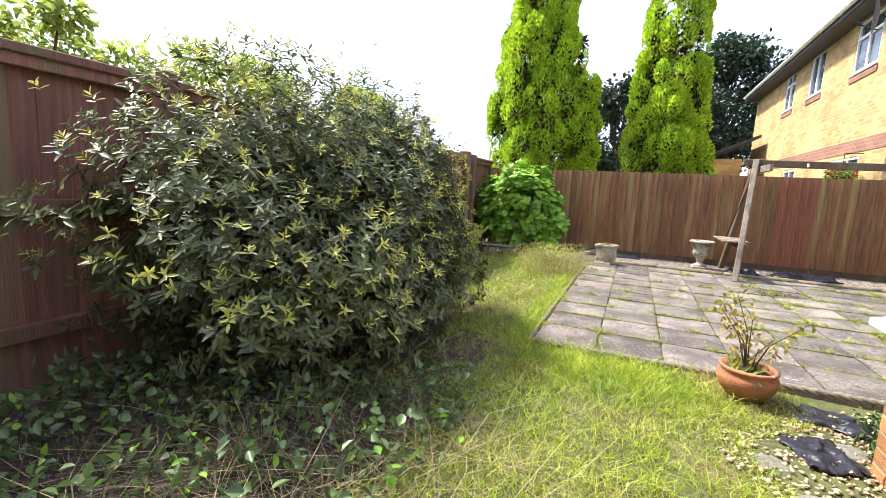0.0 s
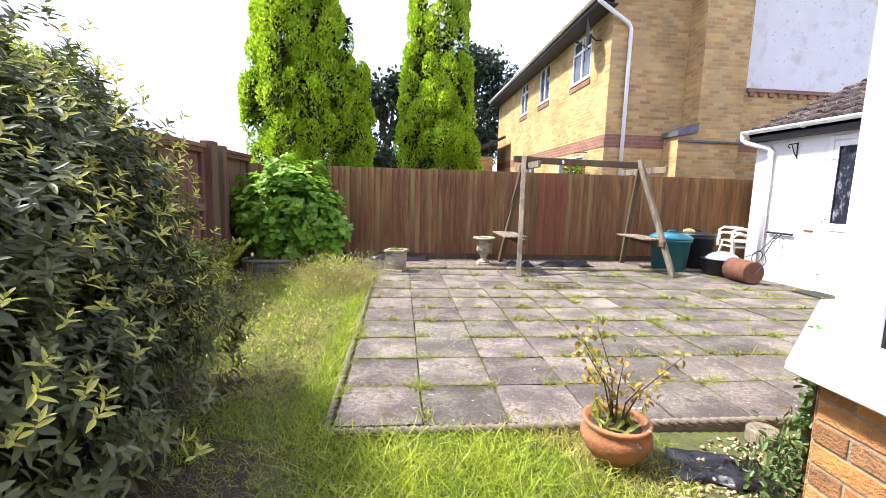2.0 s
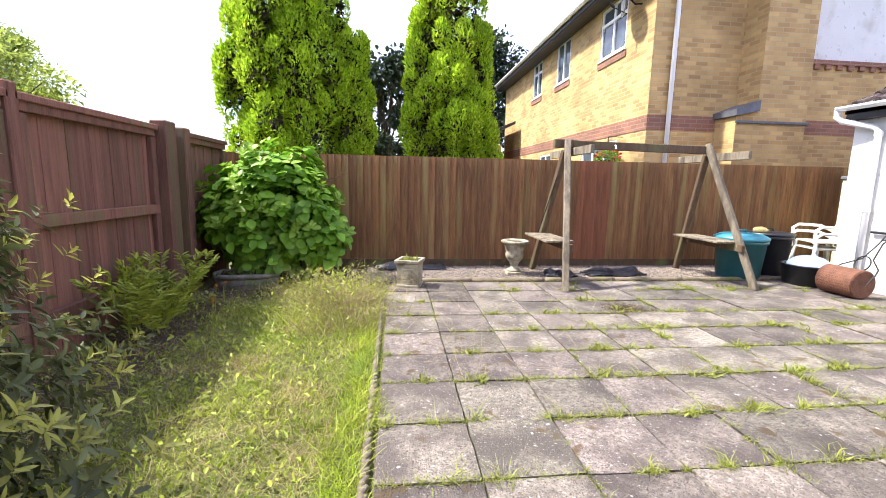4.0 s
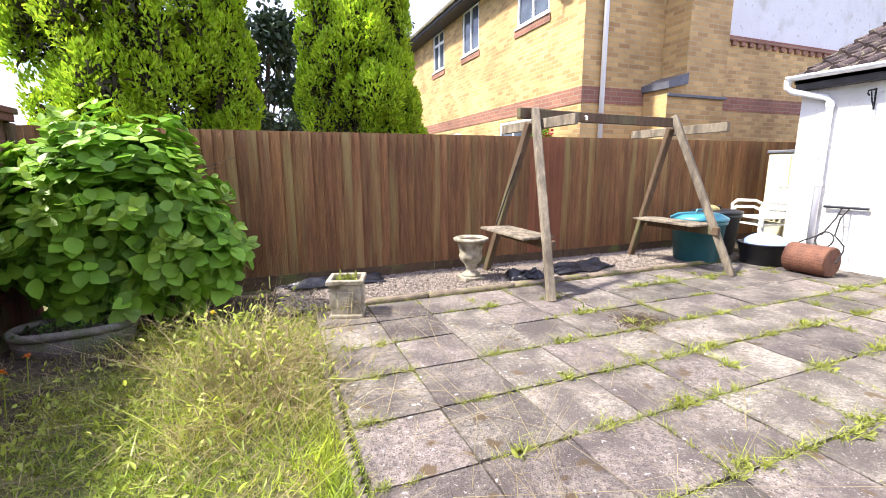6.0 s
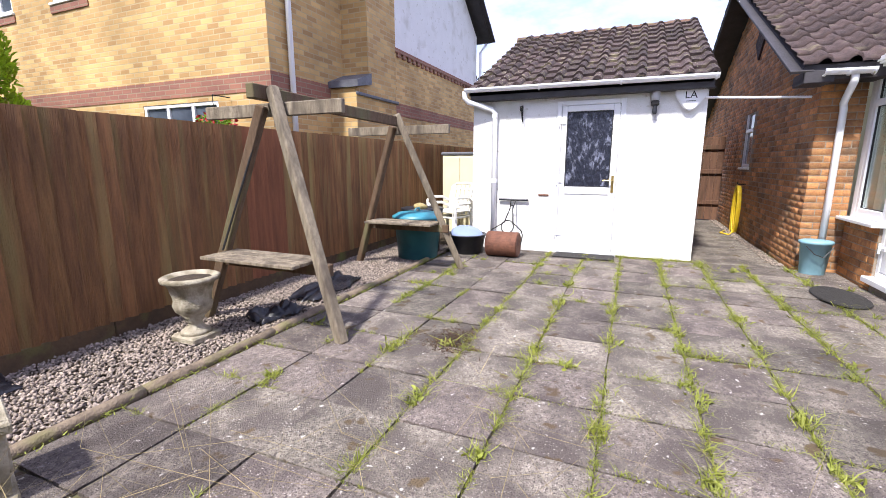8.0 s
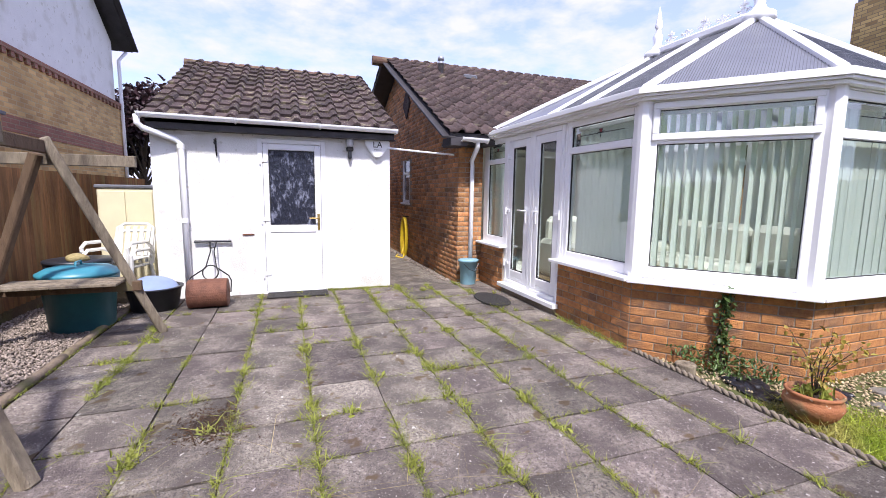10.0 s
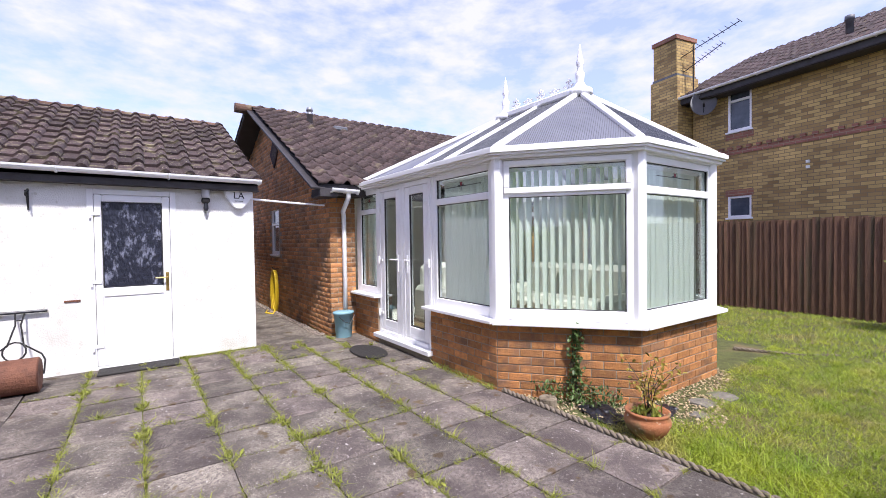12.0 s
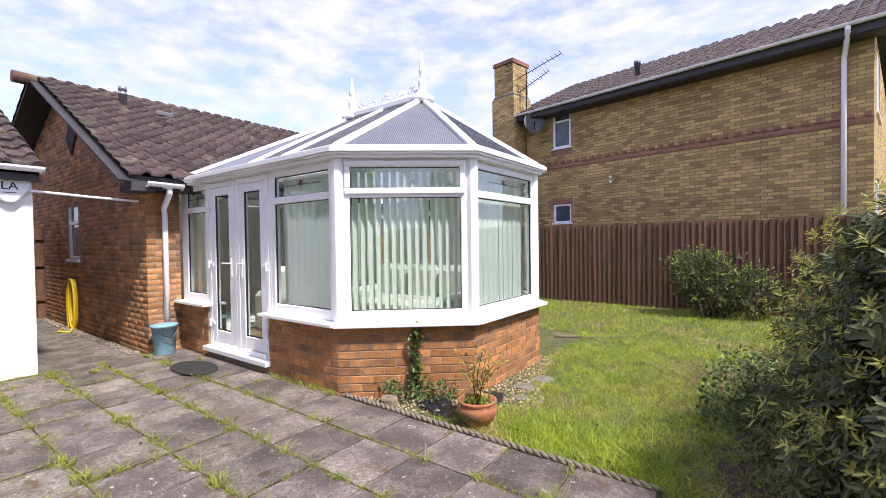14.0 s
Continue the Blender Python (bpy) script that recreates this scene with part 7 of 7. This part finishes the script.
# yellow-flowered weed
P = np.stack([RNG.normal(-1.15, 0.25, 380), RNG.normal(7.9, 0.35, 380), RNG.uniform(0.0, 0.28, 380)], 1)
tagged(quads_mesh("weeds", *leaves(P, np.tile((0, 0, 0.6), (380, 1)), 0.035, 0.014, 0, 0.9), M_BUSHTIP), "straggling yellow-green weeds in the long grass", "weeds", kind="stuff")
P = np.stack([RNG.uniform(-2.7, -0.7, 2600), RNG.uniform(1.3, 3.4, 2600), np.full(2600, -0.03)], 1)
P[:, 2] += RNG.uniform(0, 0.46, 2600) ** 2
tagged(quads_mesh("weeds", *leaves(P, np.tile((0, 0, 0.5), (2600, 1)), 0.055, 0.036, 0, 0.8), M_IVY), "low bramble and nettle seedlings on bare soil", "weeds", kind="stuff")
P = np.stack([RNG.uniform(-2.4, -0.6, 240), RNG.uniform(1.3, 2.9, 240), RNG.uniform(-0.03, 0.16, 240)], 1)
tagged(quads_mesh("weeds", *leaves(P, np.tile((0, 0, 0.5), (240, 1)), 0.045, 0.03, 0, 0.8), M_HYDR), "bright green young weed leaves on bare soil", "weeds", kind="stuff")
P = np.stack([RNG.uniform(-2.4, -0.6, 800), RNG.uniform(1.4, 3.2, 800), np.full(800, -0.02)], 1)
tagged(quads_mesh("twigs", *blades(P, 0.20, 0.0024, 2.2), M_BARK), "dead brown twigs lying on the bare soil", "twigs", kind="stuff")
P = np.stack([RNG.uniform(-2.7, -0.9, 5200), RNG.uniform(4.6, 8.6, 5200), np.full(5200, -0.04)], 1)
tagged(quads_mesh("dry_grass", *blades(P, 0.08, 0.0022, 1.5), M_STRAW), "dead straw lying on the thin turf", "dry grass", kind="stuff")

P = np.stack([RNG.uniform(-2.7, -0.95, 1700), RNG.uniform(5.3, 8.5, 1700), RNG.uniform(-0.03, 0.05, 1700)], 1)
tagged(quads_mesh("weeds", *leaves(P, np.tile((0, 0, 0.6), (1700, 1)), 0.045, 0.018, 0, 0.9), M_FERN), "small leafy weeds spreading through the thin turf", "weeds", kind="stuff")

# ---- shrubs ----


def shrub(name, label, lobes, n, length, width, material, tips=None, tip_share=0.12, tip_mat=None, base=(0, 0), stems=9, category="bush", spread=0.75, shell=0.4, seed=1, droop=0.2, rosette=None):
    """A shrub of forked stems under lobes of many single leaves, with paler shoots at the tips."""
    s = thing(name, label, category, (base[0], base[1], -0.06))
    off = np.array([base[0], base[1], -0.06])
    rnd = random.Random(seed)
    bm = bmesh.new()
    for i in range(stems):
        c, r, _ = lobes[i % len(lobes)]
        e = Vector(c) - Vector(off) + Vector((rnd.uniform(-0.6, 0.6) * r[0], rnd.uniform(-0.6, 0.6) * r[1], rnd.uniform(-0.2, 0.6) * r[2]))
        a = Vector((rnd.gauss(0, 0.12), rnd.gauss(0, 0.18), -0.02))
        m = a.lerp(e, 0.5) + Vector((rnd.gauss(0, 0.06), rnd.gauss(0, 0.06), 0.1))
        tube(bm, [a, m, e], [0.022, 0.014, 0.004], 6)
        for k in range(3):
            q = m.lerp(e, rnd.random())
            tube(bm, [q, q + Vector((rnd.gauss(0, 0.2), rnd.gauss(0, 0.2), rnd.uniform(0, 0.25)))], [0.008, 0.002], 5)
    part("stem", bm, M_BARK, s)
    Ps, Ns = [], []
    tot = sum(w for _, _, w in lobes)
    for c, r, w in lobes:
        P, N = blob_points(int(n * w / tot), c, r, shell, 0.27, 2.6)
        ok = P[:, 2] > 0.03
        Ps.append(P[ok])
        Ns.append(N[ok])
    P, N = np.concatenate(Ps) - off, np.concatenate(Ns)
    if rosette:
        k = RNG.permutation(len(P))[:rosette[0]]
        quads_mesh("leaves", *whorls(P[k], N[k] * rosette[2] + np.array([0, 0, 0.55]) + RNG.normal(0, 0.25, (len(k), 3)), rosette[1], length, width, rosette[3]), material, s)
    else:
        quads_mesh("leaves", *leaves(P, N, length, width, droop, spread), material, s)
    if tip_mat:
        Pt, Nt = [], []
        for c, r, w in lobes:
            k = max(10, int(n * tip_share * w / tot / 6))
            a, b = blob_points(k, c, tuple(v * 1.04 for v in r), 0.08, 0.2, 2.6)
            ok = (b[:, 2] > -0.25) & (a[:, 2] > 0.15)
            a, b = a[ok], b[ok]
            Pt.append(np.repeat(a, 6, 0) + np.repeat(b, 6, 0) * RNG.uniform(-0.02, 0.10, (len(a) * 6, 1)))
            Nt.append(np.repeat(b, 6, 0))
        if rosette:
            a, b = np.concatenate(Pt)[::6], np.concatenate(Nt)[::6]
            mesh = whorls(a - off + b * 0.03 + np.array([0, 0, 0.02]), b * rosette[2] + np.array([0, 0, 0.7]) + RNG.normal(0, 0.2, b.shape), rosette[1], length * 0.72, width * 0.62, 0.6)
        else:
            mesh = None
        tagged(quads_mesh("young_growth", *mesh if mesh else leaves(np.concatenate(Pt) - off, np.concatenate(Nt), length * 0.9, width * 0.8, -0.3 if droop < 0.4 else 0.3, 0.7), tip_mat, s), kind="stuff")
    return s


shrub("bush", "large unclipped evergreen bush with yellow-green young shoots", [((-2.0, 4.0, 0.70), (0.80, 1.35, 0.72), 5), ((-2.25, 4.1, 1.12), (0.62, 1.25, 0.74), 5), ((-1.75, 3.75, 0.45), (0.62, 1.1, 0.5), 3), ((-2.2, 3.1, 0.85), (0.58, 0.75, 0.75), 2.5), ((-2.0, 4.65, 0.62), (0.66, 0.58, 0.62), 3), ((-1.95, 4.42, 1.05), (0.60, 0.58, 0.62), 3.5)], 52000, 0.064, 0.020, M_BUSH, tip_share=0.22, tip_mat=M_BUSHTIP, base=(-2.0, 4.0), stems=26, seed=4, droop=-0.15, rosette=(8800, 8, 0.8, 0.35))
shrub("bush", "loose green bush against the dark fence", [((-0.35, -2.0, 0.5), (0.55, 0.45, 0.5), 3), ((-0.1, -1.9, 0.75), (0.4, 0.4, 0.4), 2), ((-0.9, -2.0, 0.4), (0.5, 0.4, 0.4), 2)], 5200, 0.075, 0.026, M_BUSH, tip_share=0.25, tip_mat=M_LIGHTTREE, base=(-0.4, -2.0), stems=12, seed=6)
shrub("hydrangea", "leafy green hydrangea bush in front of the corner fence", [((-2.08, 9.40, 0.80), (0.72, 0.50, 0.62), 5), ((-1.88, 9.30, 0.95), (0.58, 0.48, 0.60), 4), ((-2.2, 9.25, 0.7), (0.55, 0.4, 0.55), 3), ((-1.58, 9.30, 0.62), (0.44, 0.4, 0.5), 3)], 3000, 0.155, 0.12, M_HYDR, tip_share=0.28, tip_mat=mat("hydrangea_young", (0.30, 0.45, 0.05), (0.22, 0.36, 0.04), 3, 0.45, island=0.2, translucent=0.35), base=(-1.9, 9.4), stems=16, category="hydrangea", shell=0.22, seed=8, rosette=(760, 6, 0.75, -0.02))
# fern by the side fence
fe = thing("fern", "light green fern growing beside the fence", "fern", (-2.5, 7.6, -0.06))
for i in range(34):
    a = rnd.uniform(0, 6.28)
    L = rnd.uniform(0.45, 0.75)
    pts = [Vector((0.05 * math.cos(a), 0.4 * math.sin(a) * rnd.random(), 0)) + Vector((math.cos(a) * L * 0.5 * t, math.sin(a) * L * 0.6 * t, L * (1.25 * t - 0.45 * t * t))) for t in (0, 0.25, 0.5, 0.75, 1)]
    pts = [Vector((max(p.x, -0.2), p.y, p.z)) for p in pts]
    P, N = [], []
    for k in range(22):
        t = 0.15 + 0.85 * k / 22
        q = pts[min(int(t * 4), 3)].lerp(pts[min(int(t * 4) + 1, 4)], t * 4 % 1)
        d = (pts[4] - pts[0]).normalized()
        sd = d.cross(Vector((0, 0, 1)))
        for s_ in (-1, 1):
            P.append(q)
            N.append(sd * s_ + d * 0.5)
    quads_mesh("frond", *leaves(np.array([tuple(p) for p in P]), np.array([tuple(v) for v in N]), 0.085, 0.022, 0.1, 0.12), M_FERN, fe)
for i, (x, y, m_, lab) in enumerate(((-2.3, 8.35, M_ORANGE, "small orange flower in the grass"), (-2.25, 8.0, M_ORANGE, "small orange flower in the grass"), (-2.0, 7.3, M_ORANGE, "small orange flower in the grass"), (-1.35, 8.3, M_YELLOW, "yellow ragwort flower among dry grass"))):
    fl = thing("flower", lab, "flower", (x, y, -0.06), group="wild flowers")
    h = 0.22 + 0.05 * i
    bm = bmesh.new()
    tube(bm, [(0, 0, 0), (0.02, 0.01, h)], [0.004, 0.002], 5)
    part("stem", bm, M_FERN, fl)
    P = np.tile((0.02, 0.01, h), (14, 1))
    quads_mesh("petals", *leaves(P.astype(float), unit(RNG.normal(0, 1, (14, 3)) + np.array([0, 0, 0.6])), 0.022, 0.014, 0, 0.2), m_, fl)

# ivy and weeds on the dwarf wall
iv = thing("ivy", "dark green ivy climbing the conservatory's brick wall", "ivy", (1.44, 4.06, -0.08))
d = Vector((CC[2][0] - CC[1][0], CC[2][1] - CC[1][1], 0)).normalized()
outw = Vector((-abs(d.y), abs(d.x), 0)).normalized()
P = []
for i in range(190):
    h = rnd.random() ** 0.8 * 0.72
    sd = rnd.gauss(0, 0.028 + 0.2 * max(0, 0.3 - h))
    P.append(d * sd + outw * (0.015 + abs(rnd.gauss(0, 0.018))) + Vector((0, 0, h)))
P = np.array([tuple(p) for p in P])
quads_mesh("leaves", *leaves(P, np.tile(tuple(outw), (len(P), 1)), 0.04, 0.034, 0.3, 0.8), M_IVY, iv)
bm = bmesh.new()
for k in range(4):
    tube(bm, [outw * 0.02 + d * rnd.gauss(0, 0.04), outw * 0.02 + d * rnd.gauss(0, 0.03) + Vector((0, 0, 0.35)), outw * 0.015 + d * rnd.gauss(0, 0.03) + Vector((0, 0, 0.66))], [0.008, 0.006, 0.003], 5)
part("stem", bm, M_BARK, iv)
P = np.array([(1.66 - t * 0.55 + rnd.gauss(0, 0.05), 4.30 - t * 0.35 + rnd.gauss(0, 0.07), -0.05 + rnd.random() ** 2 * 0.18) for t in (rnd.random() for _ in range(420))])
tagged(quads_mesh("weeds", *leaves(P, np.tile((0, 0, 0.8), (420, 1)), 0.045, 0.018, 0, 0.8), M_IVY), "mixed weeds crowding the foot of the brick wall", "weeds", kind="stuff")
P = np.array([(rnd.uniform(2.0, 3.0), 4.54 + abs(rnd.gauss(0, 0.03)), -0.01) for _ in range(350)])
tagged(quads_mesh("weeds", *blades(P, 0.06, 0.004, 0.7), M_WEED), "weeds along the foot of the dwarf wall", "weeds", kind="stuff")
P = np.array([(5.11 - abs(rnd.gauss(0, 0.03)), rnd.uniform(5.95, 6.85), -0.01) for _ in range(260)] + [(4.9 + rnd.gauss(0, 0.12), 5.9 + rnd.gauss(0, 0.06), -0.01) for _ in range(160)])
tagged(quads_mesh("weeds", *blades(P, 0.05, 0.004, 0.8), M_WEED), "weeds at the foot of the outbuilding wall", "weeds", kind="stuff")

# ---- trees ----


def cypress(label, at, columns, seed=1, n=9000):
    """A golden cypress: upright plumes of many small sprays round a dark core and a trunk."""
    t = thing("cypress_tree", label, "tree", (*at, -0.06), group="cypress trees")
    rnd = random.Random(seed)
    bm = bmesh.new()
    for dx, dy, z0, z1, r in columns:
        tube(bm, [(dx * 0.3, dy * 0.3, 0), (dx * 0.8, dy * 0.8, z0 + 0.3), (dx, dy, z1 * 0.85)], [0.12, 0.08, 0.02], 8)
    part("trunk", bm, M_BARK, t)
    Ps, Ns, Pd, Nd = [], [], [], []
    puffs = []
    for dx, dy, z0, z1, r in columns:
        for i in range(int((z1 - z0) * r * 34)):
            u = rnd.random() ** 0.9
            q = rnd.uniform(0, 6.2832)
            rr = r * min(1.0, 0.45 + 1.6 * u) * math.sqrt(max(0.02, 1 - u ** 2.8)) * rnd.uniform(0.78, 1.05)
            s_ = rnd.uniform(0.12, 0.24) * (1.1 - 0.4 * u)
            if noise.noise(Vector((math.cos(q) * 1.7 + dx * 3, math.sin(q) * 1.7, (z0 + u * (z1 - z0)) * 0.8 + seed))) < -0.22 - 0.25 * u:
                continue
            puffs.append((dx + math.cos(q) * (rr - s_ * 0.6), dy + math.sin(q) * (rr - s_ * 0.6), z0 + u * (z1 - z0), s_, q))
    per = max(20, n // len(puffs))
    for px, py, pz, s_, q in puffs:
        d_ = unit(RNG.normal(0, 1, (per, 3)) + np.array([math.cos(q) * 0.6, math.sin(q) * 0.6, 0.35]))
        Ps.append(np.array([px, py, pz]) + d_ * np.array([s_, s_, s_ * 1.9]) * (1 - 0.25 * RNG.random((per, 1)) ** 2))
        Ns.append(d_ * 0.7 + np.array([0, 0, 0.8]))
        # dark brown leaves behind each puff darken the hollows between them
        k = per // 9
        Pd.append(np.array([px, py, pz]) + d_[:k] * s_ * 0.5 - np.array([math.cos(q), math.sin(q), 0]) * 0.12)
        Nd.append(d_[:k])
    P, N = np.concatenate(Ps), np.concatenate(Ns)
    quads_mesh("crown", *leaves(P, N, 0.07, 0.032, -0.3, 0.45), M_CYP, t)
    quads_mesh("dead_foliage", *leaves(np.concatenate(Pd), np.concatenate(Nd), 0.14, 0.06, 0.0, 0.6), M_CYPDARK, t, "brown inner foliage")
    return t


cypress("tall golden-green conifer with several upright plumes beyond the fence", (-2.40, 12.0), [(-0.75, 0.1, 1.0, 5.0, 0.52), (-0.15, -0.1, 0.9, 6.6, 0.72), (-0.5, 0.3, 1.2, 6.0, 0.6), (0.35, 0.0, 0.9, 6.3, 0.60), (1.05, 0.35, 0.9, 4.2, 0.40), (0.75, 0.5, 0.9, 4.8, 0.38)], 2, 100000)
cypress("tall golden-green conifer with a single tapering plume", (0.38, 12.0), [(0.0, 0.0, 1.2, 6.6, 0.74), (-0.35, 0.1, 0.9, 4.6, 0.5), (0.42, -0.1, 0.9, 4.0, 0.46), (0.1, -0.3, 0.9, 3.3, 0.5), (0.75, 0.1, 0.6, 2.4, 0.35)], 3, 66000)


def broad_tree(label, at, height, lobes, n, leaf, material, seed=1, category="tree"):
    """A broad-leaved tree: tapered trunk, forking limbs and clumps of leaves with gaps between them."""
    t = thing("tree", label, category, (*at, -0.06), group="background trees")
    rnd = random.Random(seed)
    bm = bmesh.new()
    tube(bm, [(0, 0, 0), (0.05, 0, height * 0.3), (0, 0.05, height * 0.6)], [height * 0.025, height * 0.018, height * 0.008], 8)
    cs = []
    for i in range(lobes):
        a = rnd.uniform(0, 6.28)
        z = height * rnd.uniform(0.35, 0.95)
        r = height * 0.30 * (1.15 - z / height) ** 0.5 * rnd.uniform(0.5, 1.2)
        c = Vector((r * math.cos(a), r * math.sin(a), z))
        cs.append((c, height * rnd.uniform(0.06, 0.13)))
        tube(bm, [(0, 0, z * 0.55), c * 0.5 + Vector((0, 0, z * 0.38)), c], [height * 0.008, height * 0.005, height * 0.002], 5)
    part("trunk", bm, M_BARK, t)
    Ps, Ns = [], []
    for c, r in cs:
        P, N = blob_points(n // lobes, tuple(c), (r, r, r * 0.75), 0.7, 0.35, 2.0)
        Ps.append(P)
        Ns.append(N)
    quads_mesh("crown", *leaves(np.concatenate(Ps), np.concatenate(Ns), leaf, leaf * 0.55, 0.2, 0.9), material, t)
    return t


broad_tree("dark green broad tree behind the conifers", (-0.9, 19.0), 5.2, 22, 5500, 0.20, M_FARTREE, 3)
broad_tree("dark green broad tree behind the conifers", (-3.2, 18.0), 4.6, 22, 4500, 0.20, M_FARTREE, 4)
broad_tree("dark tree rising beside the buff brick house", (3.4, 27.0), 9.0, 44, 13000, 0.22, M_FARTREE, 5)
broad_tree("dark tree rising beside the buff brick house", (1.6, 24.0), 6.8, 38, 11000, 0.20, M_FARTREE, 6)
broad_tree("pale sunlit tree beyond the side fence", (-6.8, 11.5), 3.6, 30, 8000, 0.095, M_LIGHTTREE, 7)
broad_tree("pale sunlit tree beyond the side fence", (-8.0, 9.0), 3.6, 30, 8000, 0.095, M_LIGHTTREE, 8)
broad_tree("light green shrub leaning over the side fence", (-4.0, 4.6), 2.45, 30, 8000, 0.07, M_LIGHTTREE, 9)
broad_tree("light green shrub leaning over the side fence", (-4.0, 3.1), 2.35, 26, 7000, 0.07, M_LIGHTTREE, 10)
broad_tree("dark purple-leaved tree behind the outbuilding", (15.5, 11.6), 4.6, 30, 6000, 0.22, M_PURPLE, 11)
broad_tree("pale airy tree far beyond the side fence", (-9.8, 15.2), 4.7, 34, 9000, 0.10, M_LIGHTTREE, 12)
